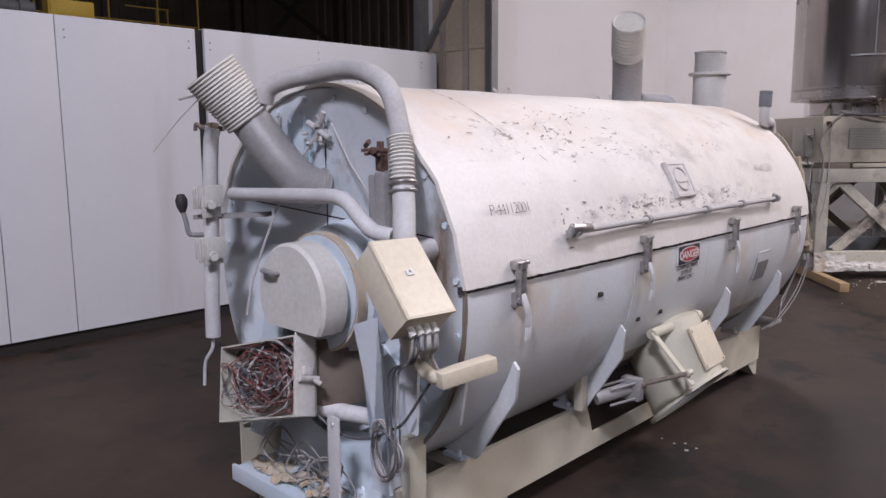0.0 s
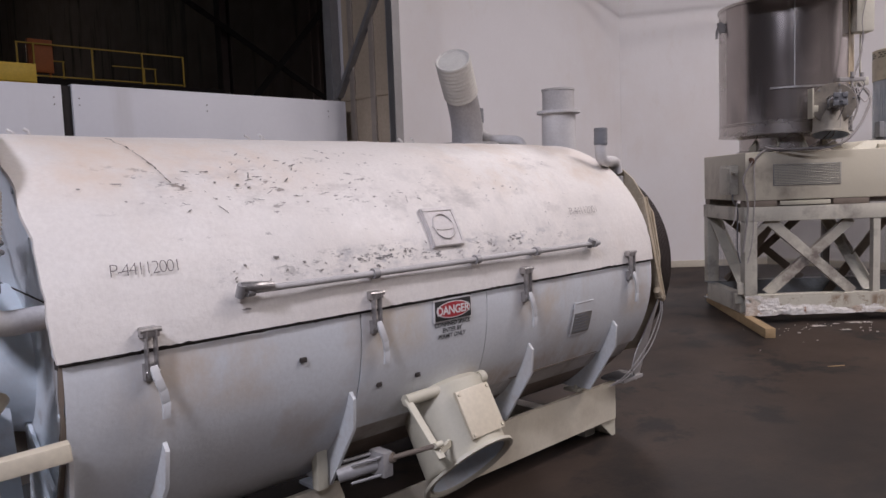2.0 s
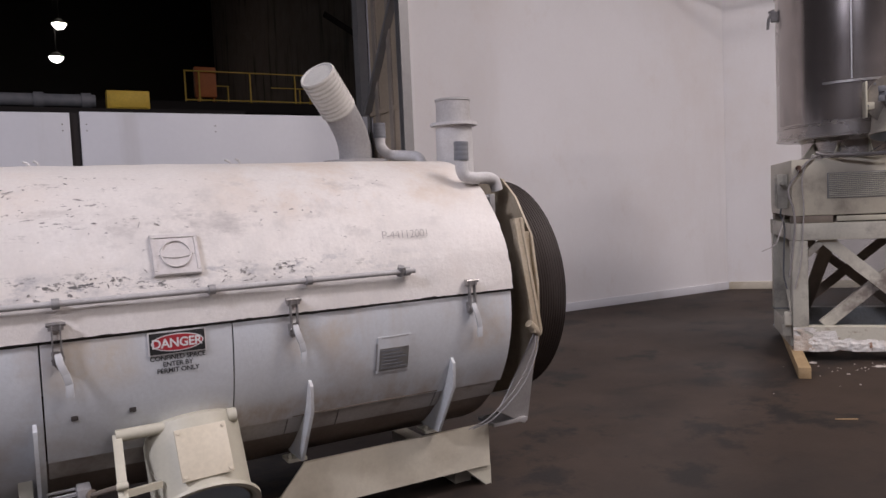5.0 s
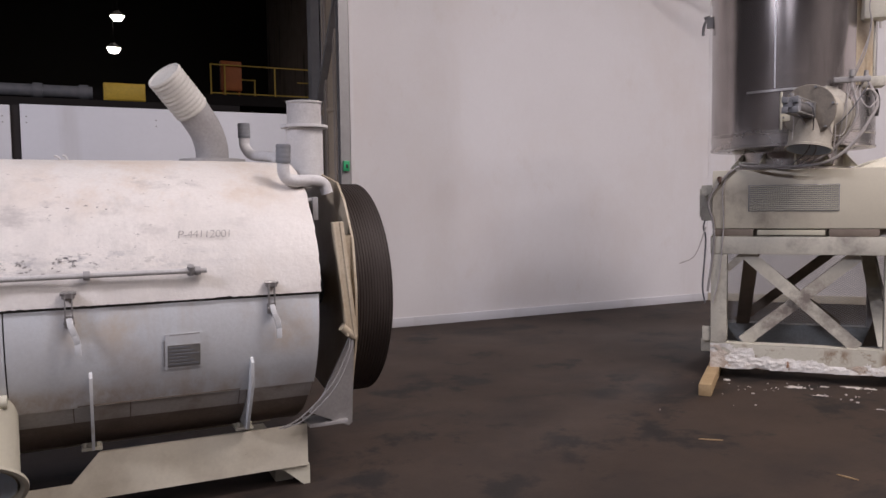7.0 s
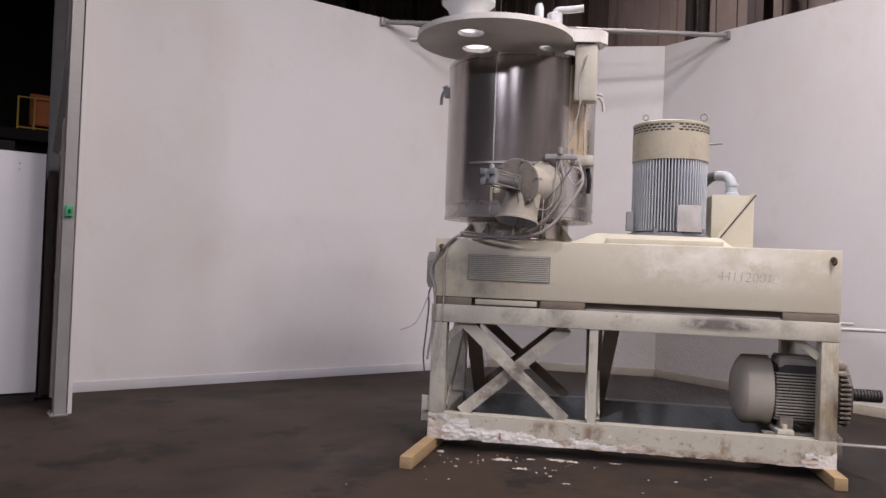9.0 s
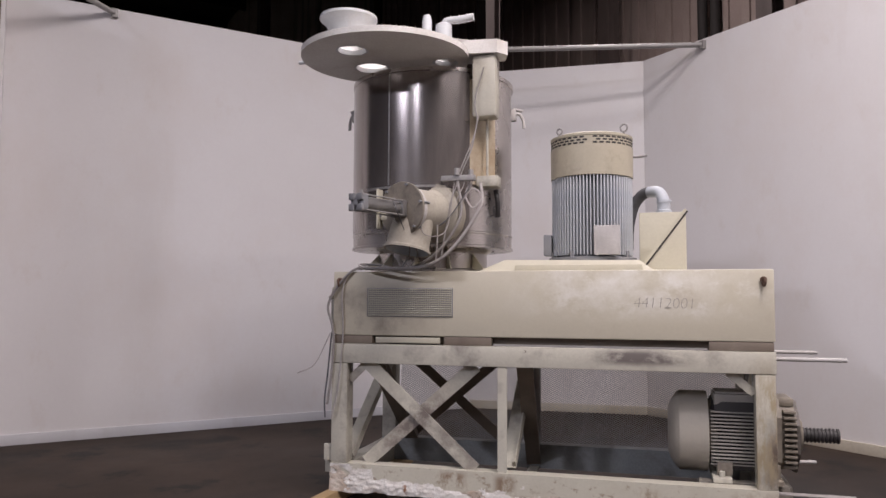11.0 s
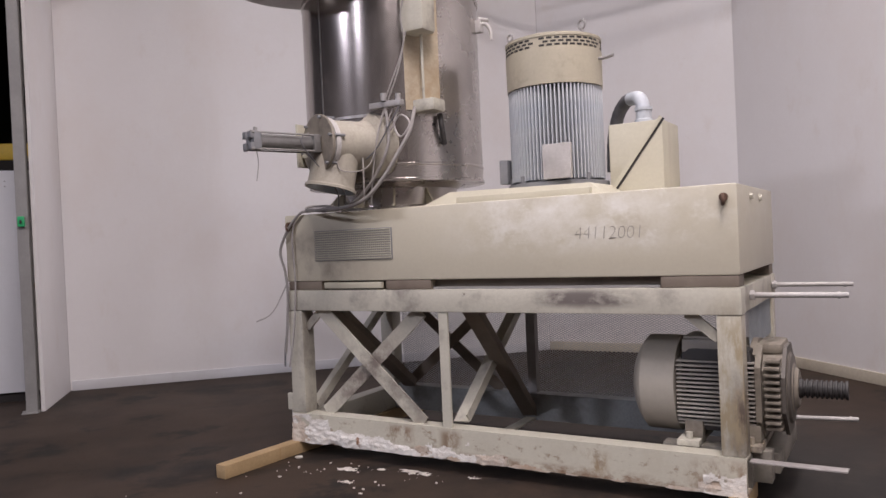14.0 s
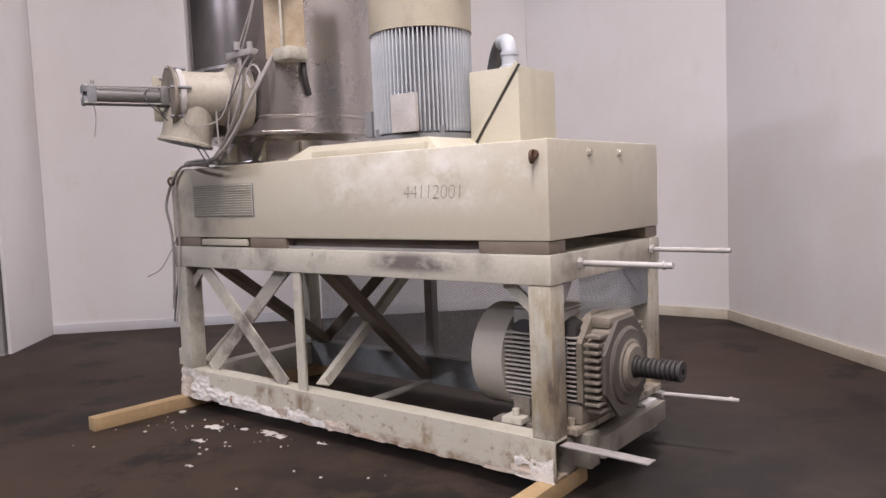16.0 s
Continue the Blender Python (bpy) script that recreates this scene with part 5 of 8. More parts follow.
for n_a, n_b in ((2.02, 1.90), (2.40, 2.66)):
    bm = bmesh.new()
    prism(bm, [(1.52, n_a, 0.90), (1.52, n_a + (0.13 if n_b > n_a else -0.13), 0.95), (1.52, n_b + 0.04, 0.34), (1.52, n_b - 0.05, 0.34)], (0.018, 0, 0))
    prism(bm, [(1.54, n_b - 0.02, 0.34), (1.54, n_a, 0.90), (1.62, n_a, 0.90), (1.62, n_b - 0.02, 0.34)], (0, 0.012, 0))
    part("bearing_strut", bm, BLUE, mixer)
# Dark block for the shadow behind the strut, its shade put into the colour.
bm = bmesh.new()
lathe(bm, (1.62, 2.25, 0.58), (0, 0, 1), [(0, 0), (0.14, 0), (0.15, 0.1), (0.12, 0.24), (0, 0.24)], 24)
part("shadow_block", bm, GRIMESHADE, mixer)

bm = bmesh.new()
tube(bm, [(1.67, 2.36, 1.33), (1.60, 2.385, 1.365), (1.54, 2.43, 1.44), (1.455, 2.545, 1.63)], 0.074, 24, 6)
du = part("feed_duct", bm, DUCT, mixer, "grey feed duct with a dented wall")
bm = bmesh.new()
lathe(bm, (1.655, 2.365, 1.34), (-0.75, 0.22, 0.35), [(0.080, 0), (0.080, 0.010), (0.07, 0.012)], 28)
part("duct_flange", bm, DUCT, du)
part("corrugated_cuff", corrugated((1.468, 2.528, 1.595), (1.352, 2.582, 1.768), 0.084, 16, 0.18), CUFF, du, "pale corrugated cuff, its end frayed", angle=60)
bm = bmesh.new()
tube(bm, [(1.40, 2.66, 1.70), (1.34, 2.68, 1.685), (1.29, 2.70, 1.67)], 0.006, 6, 4)
tube(bm, [(1.36, 2.62, 1.70), (1.30, 2.72, 1.60), (1.22, 2.78, 1.48)], 0.002, 5, 5)
part("cuff_wire", bm, PALEWIRE, du, "loose strap wire")

bm = bmesh.new()
tube(bm, [(1.50, 2.47, 1.655), (1.51, 2.45, 1.705), (1.55, 2.39, 1.735), (1.605, 2.28, 1.752), (1.60, 2.12, 1.755), (1.57, 1.98, 1.735), (1.565, 1.875, 1.68), (1.56, 1.825, 1.58), (1.548, 1.80, 1.48), (1.538, 1.785, 1.40)], 0.033, 18, 6)
ho = part("air_hose", bm, HOSE, mixer, "grey taped air hose arching over the end plate")
bm = bmesh.new()
tube(bm, [(1.556, 1.815, 1.53), (1.548, 1.798, 1.47), (1.538, 1.783, 1.395)], 0.037, 18, 12, 0.005)
part("ribbed_sleeve", bm, CUFF, ho, "wound tape sleeve", angle=60)
bm = bmesh.new()
torus(bm, (1.536, 1.781, 1.388), (0.01, 0.02, 0.1), 0.040, 0.007, 24, 8)
torus(bm, (1.536, 1.780, 1.362), (0.01, 0.02, 0.1), 0.040, 0.007, 24, 8)
part("hose_clamp", bm, CHROME, ho, "bright hose clamp")
bm = bmesh.new()
tube(bm, [(1.536, 1.781, 1.39), (1.525, 1.765, 1.31), (1.51, 1.75, 1.235), (1.515, 1.750, 1.19), (1.56, 1.765, 1.165), (1.63, 1.79, 1.162), (1.685, 1.81, 1.162)], 0.036, 18, 5)
part("riser_pipe", bm, DUSTWHITE, mixer, "white riser pipe with an elbow")
bm = bmesh.new()
tube(bm, [(1.56, 2.80, 1.305), (1.545, 2.74, 1.308), (1.50, 2.20, 1.330), (1.482, 2.05, 1.335), (1.480, 1.98, 1.318), (1.483, 1.91, 1.262), (1.49, 1.86, 1.232), (1.51, 1.80, 1.222)], 0.026, 16, 5)
part("cross_pipe", bm, DUSTWHITE, mixer, "white pipe crossing the end")
bm = bmesh.new()
tube(bm, [(1.462, 2.77, 1.57), (1.456, 2.785, 1.50), (1.452, 2.80, 1.30), (1.45, 2.81, 1.05), (1.447, 2.82, 0.90), (1.446, 2.825, 0.73)], 0.030, 16, 4)
tube(bm, [(1.446, 2.825, 0.74), (1.442, 2.83, 0.68), (1.425, 2.86, 0.62), (1.42, 2.87, 0.52)], 0.007, 8, 5)
stp = part("side_post", bm, DUSTWHITE, mixer, "grey-white dusty standpipe")
bm = bmesh.new()
boxb(bm, (1.445, 2.755, 1.545), (1.485, 2.81, 1.59), 0.014)
rod(bm, (1.45, 2.85, 1.572), (1.49, 2.74, 1.565), 0.010, seg=10)
tube(bm, [(1.45, 2.84, 1.57), (1.44, 2.86, 1.585), (1.44, 2.87, 1.56)], 0.008, 8, 4)
part("post_head", bm, GRIMESHADE, stp, "grimy brown pipe head")
for z_ in (1.275, 1.075):
    bm = bmesh.new()
    for k in range(5):
        a = rng.uniform(-0.03, 0.03)
        boxb(bm, (1.395, 2.74 + k * 0.022, z_ - 0.04 + a), (1.475, 2.752 + k * 0.022, z_ + 0.045 + a), 0.004)
    rod(bm, (1.40, 2.70, z_), (1.46, 2.86, z_ + 0.01), 0.016, seg=8)
    part("pipe_clamp", bm, CUFF, stp, "bundle of pale clamps")
bm = bmesh.new()
bar(bm, (1.44, 2.90, 1.215), (1.60, 2.62, 1.232), 0.018, 0.05)
part("clamp_bracket", bm, DUCT, stp)
bm = bmesh.new()
tube(bm, [(1.45, 2.86, 1.145), (1.433, 2.905, 1.142), (1.412, 2.915, 1.15), (1.404, 2.92, 1.20), (1.395, 2.925, 1.24)], 0.010, 8, 4)
cr = part("crank", bm, DUCT, stp, "small crank")
bm = bmesh.new()
lathe(bm, (1.396, 2.925, 1.235), (-0.05, 0.03, 0.9), [(0, 0), (0.012, 0), (0.022, 0.025), (0.024, 0.05), (0.014, 0.072), (0, 0.075)], 14)
part("crank_knob", bm, RUBBER, cr, "black knob")

# cream control box on its arm, tipped back
mm = Matrix(((0.9957, -0.0898, -0.0223), (-0.0781, -0.6767, -0.7321), (0.0512, 0.7317, -0.6797))).transposed().to_4x4()
mm.translation = V(1.364, 1.566, 1.143)
bm = bmesh.new()
boxb(bm, (-0.083, -0.127, 0.008), (0.083, 0.127, 0.108), 0.003, mm)
cb = part("control_box", bm, TANBOX, mixer, "tilted cream control box")
bm = bmesh.new()
boxb(bm, (-0.086, -0.130, -0.004), (0.086, 0.130, 0.0075), 0.0025, mm)
boxb(bm, (-0.080, -0.124, -0.0055), (0.080, 0.124, -0.0045), 0.0, mm)
part("box_lid", bm, TANBOX, cb, "cream lid with a folded edge")
bm = bmesh.new()
boxb(bm, (-0.020, -0.018, -0.010), (0.006, -0.002, -0.0056), 0.002, mm)
rod(bm, mm @ V(-0.006, -0.014, -0.006), mm @ V(-0.006, -0.014, -0.018), 0.005, seg=10)
part("box_latch", bm, SIGNWHITE, cb, "small white latch")
for x in (-0.045, -0.018, 0.009, 0.036):
    bm = bmesh.new()
    rod(bm, mm @ V(x, 0.127, 0.055), mm @ V(x, 0.155, 0.055), 0.011, seg=10)
    part("cable_gland", bm, CUFF, cb)
bm = bmesh.new()
bar(bm, (1.43, 1.535, 0.835), (1.625, 1.490, 0.853), 0.05, 0.05, bevel=0.008)
tube(bm, [(1.45, 1.55, 0.835), (1.43, 1.58, 0.85), (1.47, 1.70, 0.90), (1.55, 1.80, 0.95)], 0.022, 10, 4)
part("lever_bar", bm, TANBOX, mixer, "cream square lever bar")
bm = bmesh.new()
prism(bm, [(1.46, 1.64, 1.00), (1.46, 1.72, 0.98), (1.50, 1.78, 0.62), (1.50, 1.70, 0.60)], (0.012, 0, 0))
part("arm_plate", bm, BLUE, mixer, "pale blue bracket plate")

# upper valve group beside the hose
bm = bmesh.new()
boxb(bm, (1.50, 1.83, 1.24), (1.58, 1.875, 1.42), 0.006)
boxb(bm, (1.505, 1.880, 1.24), (1.575, 1.91, 1.41), 0.006)
ac = part("valve_actuator", bm, DUCT, mixer, "grey valve actuator")
bm = bmesh.new()
boxb(bm, (1.530, 1.868, 1.42), (1.560, 1.905, 1.48), 0.01)
rod(bm, (1.545, 1.85, 1.485), (1.545, 1.935, 1.49), 0.008, seg=8)
rod(bm, (1.545, 1.895, 1.44), (1.545, 1.892, 1.515), 0.012, seg=10)
for k in range(6):
    rod(bm, (1.53, 1.86 + 0.013 * k, 1.47 + 0.01 * (k % 3)), (1.50, 1.85 + 0.016 * k, 1.475 + 0.012 * (k % 2)), 0.006, seg=6)
rod(bm, (1.53, 1.93, 1.515), (1.55, 1.97, 1.50), 0.008, seg=8)
part("valve_body", bm, RUST, ac, "rusty red valve body")

# clevis and stay rods on the plate's top
bm = bmesh.new()
boxb(bm, (1.660, 2.34, 1.51), (1.70, 2.395, 1.565), 0.012)
rod(bm, (1.655, 2.42, 1.585), (1.66, 2.30, 1.525), 0.012, seg=10)
rod(bm, (1.65, 2.315, 1.62), (1.66, 2.385, 1.515), 0.011, seg=10)
for k in range(9):
    p = V(1.645 + 0.004 * (k % 3), 2.365 + 0.045 * math.cos(k * 2.1), 1.545 + 0.05 * math.sin(k * 1.7))
    rod(bm, p, p + V(-0.012, 0.02 * math.cos(k * 1.3), 0.02 * math.sin(k * 2.3)), 0.007, seg=6)
part("clevis", bm, HOSE, mixer, "dusty clevis joint")
bm = bmesh.new()
tube(bm, [(1.66, 2.38, 1.54), (1.60, 2.45, 1.40), (1.55, 2.52, 1.22), (1.48, 2.56, 1.00), (1.45, 2.57, 0.86)], 0.005, 8, 5)
tube(bm, [(1.67, 2.30, 1.58), (1.62, 2.12, 1.42), (1.58, 1.97, 1.32)], 0.004, 8, 4)
tube(bm, [(1.655, 2.60, 1.61), (1.66, 2.62, 1.50), (1.62, 2.52, 1.42), (1.60, 2.46, 1.35)], 0.006, 8, 5)
part("stay_linkage", bm, HOSE, mixer)
bm = bmesh.new()
boxb(bm, (1.665, 2.46, 1.44), (1.69, 2.56, 1.66), 0.03)
part("lift_ear", bm, BLUE, mixer, "pale lifting ear")
bm = bmesh.new()
bar(bm, (1.688, 2.90, 1.27), (1.688, 1.80, 1.20), 0.005, 0.004)
bar(bm, (1.688, 2.36, 0.98), (1.688, 2.36, 1.66), 0.005, 0.004, up=(1, 0, 0))
part("panel_seam", bm, GAP, endp, "dark panel seams")
bm = bmesh.new()
written(bm, "P-44112001", 0.05, lambda x, y: V(1.688, 2.335 - x, 1.42 + y), spread=0.6, slant=0.1, thin=-0.001)
part("writing", bm, PENCIL, endp, "faint hand-written number")

# open junction box full of wire
mj = Matrix(((0.148, -0.954, 0.259), (-0.245, -0.289, -0.925), (0.958, 0.074, -0.276))).transposed().to_4x4()
mj.translation = V(1.338, 2.347, 0.678)
bm = bmesh.new()
hw, hh, dp_ = 0.205, 0.138, 0.10
boxb(bm, (-hw, -hh, dp_ - 0.004), (hw, hh, dp_), 0, mj)
boxb(bm, (-hw, -hh, 0), (-hw + 0.006, hh, dp_ - 0.005), 0, mj)
boxb(bm, (hw - 0.006, -hh, 0), (hw, hh, dp_ - 0.005), 0, mj)
boxb(bm, (-hw + 0.007, -hh, 0), (hw - 0.007, -hh + 0.006, dp_ - 0.005), 0, mj)
boxb(bm, (-hw + 0.007, hh - 0.006, 0), (hw - 0.007, hh, dp_ - 0.005), 0, mj)
jb = part("junction_box", bm, CREAMDIRTY, mixer, "open grey-cream junction box stuffed with wires")
bm = bmesh.new()
boxb(bm, (hw + 0.003, -hh - 0.008, -0.004), (hw + 0.011, hh, 0.082), 0.002, mj)
boxb(bm, (hw + 0.0115, -0.03, 0.02), (hw + 0.030, 0.0, 0.06), 0.006, mj)
rod(bm, mj @ V(hw + 0.022, 0.012, 0.0), mj @ V(hw + 0.022, 0.012, 0.085), 0.011, seg=10)
rod(bm, mj @ V(hw + 0.022, 0.012, 0.06), mj @ V(hw + 0.036, 0.030, 0.085), 0.009, seg=10)
part("box_side", bm, GUARDPAINT, jb, "dirty cream side plate with fittings")
for mat_, num, thick, lb in ((REDWIRE, 52, 0.0022, "dull red wires"), (PALEWIRE, 18, 0.0036, "pale wires"), (DARKWIRE, 24, 0.0022, "dark wires")):
    bm = bmesh.new()
    for k in range(num):
        cx, cy = rng.gauss(-0.01, 0.06), rng.gauss(-0.01, 0.035)
        pts = []
        a0, r0_, turn_ = rng.random() * 6.3, rng.uniform(0.04, 0.13), rng.choice((-1, 1))
        zz = rng.uniform(0.0, 0.085)
        for i in range(6):
            a = a0 + turn_ * i * rng.uniform(0.5, 0.9)
            pts.append(mj @ V(max(-0.192, min(0.192, cx + r0_ * 1.35 * math.cos(a))), max(-0.127, min(0.127, cy + r0_ * 0.85 * math.sin(a))), max(-0.01, min(0.09, zz + rng.gauss(0, 0.012)))))
        tube(bm, pts, thick * rng.uniform(0.7, 1.25), 5, 5)
    part("wire_tangle", bm, mat_, jb, lb, kind="stuff")

# base tray with rags, uprights and hanging cable
bm = bmesh.new()
boxb(bm, (1.42, 1.83, 0.185), (1.64, 2.66, 0.232), 0.006)
boxb(bm, (1.405, 1.86, 0.18), (1.42, 2.66, 0.245), 0.004)
boxb(bm, (1.56, 1.90, 0.10), (1.62, 2.60, 0.184), 0.004)
boxb(bm, (1.445, 1.70, 0.190), (1.575, 1.829, 0.228), 0.004)
part("base_tray", bm, BLUE, mixer, "pale blue dusty base tray")
bm = bmesh.new()
prism(bm, [(1.60, 1.90, 0.233), (1.60, 2.62, 0.233), (1.632, 2.60, 0.50), (1.632, 2.36, 0.40), (1.632, 2.10, 0.46), (1.632, 1.93, 0.56)], (0.008, 0, 0))
part("tray_back", bm, BLUE, mixer, "pale blue bent sheet behind the tray")
bm = bmesh.new()
boxb(bm, (1.425, 2.00, 0.232), (1.437, 2.055, 0.600), 0.003)
boxb(bm, (1.437, 2.046, 0.232), (1.465, 2.055, 0.600), 0.003)
rod(bm, (1.419, 2.025, 0.575), (1.425, 2.025, 0.575), 0.008, seg=8)
part("upright", bm, DUSTWHITE, mixer)
bm = bmesh.new()
boxb(bm, (1.58, 1.815, 0.105), (1.66, 1.858, 0.53), 0.004)
part("upright", bm, CREAM, mixer)
bm = bmesh.new()
prism(bm, [(1.66, 1.80, 0.525), (1.66, 1.86, 0.55), (1.66, 1.62, 0.82), (1.66, 1.66, 0.60)], (0.012, 0, 0))
prism(bm, [(1.66, 1.86, 0.336), (1.66, 1.90, 0.60), (1.66, 2.3, 0.36), (1.66, 2.3, 0.30)], (0.012, 0, 0))
part("cradle_plate", bm, GUSSETPAINT, mixer)
bm = bmesh.new()
rod(bm, (1.52, 2.20, 0.56), (1.60, 1.95, 0.56), 0.030, seg=18)
part("drain_pipe", bm, DUSTWHITE, mixer)
for k, (mat_, lb) in enumerate(((PALEWIRE, "pale cable"), (CUFF, "pale cable"), (PALEWIRE, "pale cable"))):
    bm = bmesh.new()
    a = mm @ V(-0.018 + 0.027 * k, 0.15, 0.055)
    tube(bm, [a, a + V(0.01, 0.01, -0.05), V(1.43 + 0.008 * k, 1.60 - 0.012 * k, 0.90), V(1.45, 1.575 - 0.012 * k, 0.85)], 0.007, 8, 6)
    part("cable", bm, mat_, mixer, lb)
coil = V(1.43, 1.775, 0.56)
for k in range(3):
    bm = bmesh.new()
    a = mm @ V(-0.045 + 0.01 * k, 0.15, 0.055)
    tube(bm, [a, a + V(0.0, 0.02, -0.08), V(1.43, 1.70 + 0.018 * k, 0.82), V(1.42, 1.70 + 0.025 * k, 0.70), coil + V(0.0, -0.05 + 0.01 * k, 0.02), coil + V(0.0, -0.03, -0.07)], 0.0038, 6, 6)
    part("cable", bm, DARKWIRE if k else GREYWIRE, mixer, "thin hanging cable")
bm = bmesh.new()
tube(bm, [(1.47, 1.585, 0.83), (1.46, 1.63, 0.76), (1.45, 1.70, 0.66), coil + V(0.01, -0.02, 0.06), coil + V(0.01, 0.10, 0.0), coil + V(0.03, 0.26, -0.03), (1.44, 2.14, 0.58)], 0.0045, 6, 6)
part("cable", bm, DARKWIRE, mixer, "thin hanging cable")
for k in range(7):
    bm = bmesh.new()
    ry, rz = rng.uniform(0.034, 0.062), rng.uniform(0.066, 0.104)
    c = coil + V(rng.uniform(-0.02, 0.02), rng.uniform(-0.012, 0.012), rng.uniform(-0.02, 0.012))
    tl = rng.uniform(-0.35, 0.15)
    pts = [c + V(0.006 * math.sin(2 * a + k), ry * math.cos(a) * math.cos(tl) - rz * math.sin(a) * math.sin(tl), ry * math.cos(a) * math.sin(tl) + rz * math.sin(a) * math.cos(tl)) for a in [0.4 * k + 6.6 * i / 12 for i in range(13)]]
    tube(bm, pts, 0.0036, 6, 3)
    part("cable_loop", bm, (PALEWIRE, GREYWIRE, DARKWIRE)[k % 3], mixer, "loose loop of cable")
def crumple(bm, c, w, l, turn, h, seed):
    """A crumpled rag: a thick little sheet pushed up and down."""
    nu, nv = 15, 11
    layers = []
    for lift in (0.0, 0.005):
        g = []
        for i in range(nu):
            row = []
            for k in range(nv):
                u, v = (i / (nu - 1) - 0.5) * l, (k / (nv - 1) - 0.5) * w
                u += 0.18 * w * noise.noise(V(i * 0.3, k * 0.3, seed))
                v += 0.18 * w * noise.noise(V(i * 0.3, k * 0.3, seed + 9))
                z = h * (0.5 + 0.8 * noise.noise(V(i * 0.27, k * 0.34, seed + 4)) + 0.5 * noise.noise(V(i * 0.6, k * 0.6, seed + 5)))
                row.append(bm.verts.new((c[0] + u * math.cos(turn) - v * math.sin(turn), c[1] + u * math.sin(turn) + v * math.cos(turn), c[2] + max(0.0, z) + lift)))
            g.append(row)
        layers.append(g)
    o, q = layers
    for i in range(nu - 1):
        for k in range(nv - 1):
            bm.faces.new((q[i][k], q[i + 1][k], q[i + 1][k + 1], q[i][k + 1]))
            bm.faces.new((o[i][k], o[i][k + 1], o[i + 1][k + 1], o[i + 1][k]))
    edge = [(i, 0) for i in range(nu)] + [(nu - 1, k) for k in range(1, nv)] + [(i, nv - 1) for i in range(nu - 2, -1, -1)] + [(0, k) for k in range(nv - 2, 0, -1)]
    for (i, k), (m, n) in zip(edge, edge[1:] + edge[:1]):
        bm.faces.new((o[i][k], o[m][n], q[m][n], q[i][k]))


bm = bmesh.new()
for k, (s_, n_, w_, l_) in enumerate(((1.50, 2.56, 0.09, 0.13), (1.51, 2.46, 0.10, 0.14), (1.48, 2.38, 0.07, 0.12), (1.55, 2.30, 0.09, 0.13), (1.49, 2.20, 0.07, 0.10))):
    crumple(bm, (s_, n_, 0.234), w_, l_, 1.2 + 0.5 * k, 0.030, k * 3.1)
for k in range(8):
    c = V(rng.uniform(1.45, 1.60), rng.uniform(2.16, 2.56), 0.238)
    e = c + V(rng.uniform(-0.04, 0.04), rng.uniform(-0.10, 0.10), rng.uniform(0.0, 0.05))
    bar(bm, c, e, rng.uniform(0.004, 0.016), rng.uniform(0.003, 0.008), up=(rng.uniform(-0.5, 0.5), 0.2, 1))
part("scrap_litter", bm, RAG, mixer, "tan crumpled rags and splinters", kind="stuff", angle=50)
bm = bmesh.new()
for k in range(5):
    y = rng.uniform(2.05, 2.50)
    z = rng.uniform(0.32, 0.45)
    tube(bm, [(1.40, y, z), (1.45, y + rng.uniform(-0.15, 0.15), z + rng.uniform(-0.1, 0.1)), (1.50, y + rng.uniform(-0.3, 0.3), z + rng.uniform(-0.06, 0.05)), (1.56, y + rng.uniform(-0.2, 0.1), 0.24)], 0.004, 6, 5)
part("cable_litter", bm, GREYWIRE, mixer, "dusty cables over the tray", kind="stuff")

bm = bmesh.new()
for k, (s_, n_, w_, l_) in enumerate(((1.50, 1.96, 0.09, 0.12), (1.56, 2.10, 0.10, 0.12), (1.55, 2.56, 0.07, 0.10), (1.57, 2.42, 0.09, 0.12), (1.57, 2.24, 0.09, 0.12))):
    crumple(bm, (s_, n_, 0.235), w_, l_, 0.4 + 0.7 * k, 0.024, 20 + k * 2.3)
for k in range(12):
    c = V(rng.uniform(1.45, 1.60), rng.uniform(1.95, 2.58), rng.uniform(0.235, 0.242))
    e = c + V(rng.uniform(-0.03, 0.03), rng.uniform(-0.06, 0.06), rng.uniform(0.0, 0.02))
    bar(bm, c, e, rng.uniform(0.004, 0.02), rng.uniform(0.003, 0.008), up=(rng.uniform(-0.5, 0.5), 0.2, 1))
part("scrap_litter", bm, BLUE, mixer, "pale dusty scraps in the tray", kind="stuff")
bm = bmesh.new()
for k in range(3):
    y0_ = 2.08 + 0.14 * k
    tube(bm, [(1.41, y0_, 0.30 + 0.02 * (k % 3)), (1.43, y0_ + 0.10, 0.36 - 0.03 * (k % 2)), (1.46, y0_ + 0.02, 0.42 + 0.02 * (k % 3)), (1.50, y0_ - 0.08, 0.31), (1.47, y0_ - 0.03, 0.24)], 0.0035, 6, 6)
part("cable_litter", bm, GREYWIRE, mixer, "looped dusty cables over the tray", kind="stuff")

# ---- the high-speed mixer on its stand ----
MW = Matrix.Identity(4)
X0, X1, Y0, Y1 = 3.925, 7.025, 7.88, 9.13
hs = thing("high_speed_mixer", (5.475, 8.5, 0.088), "cream high-speed mixer with a stainless bowl on a steel stand", "mixer", MW)


def square_tube(lo, hi, bevel=0.008):
    bm = bmesh.new()
    boxb(bm, lo, hi, bevel)
    return bm


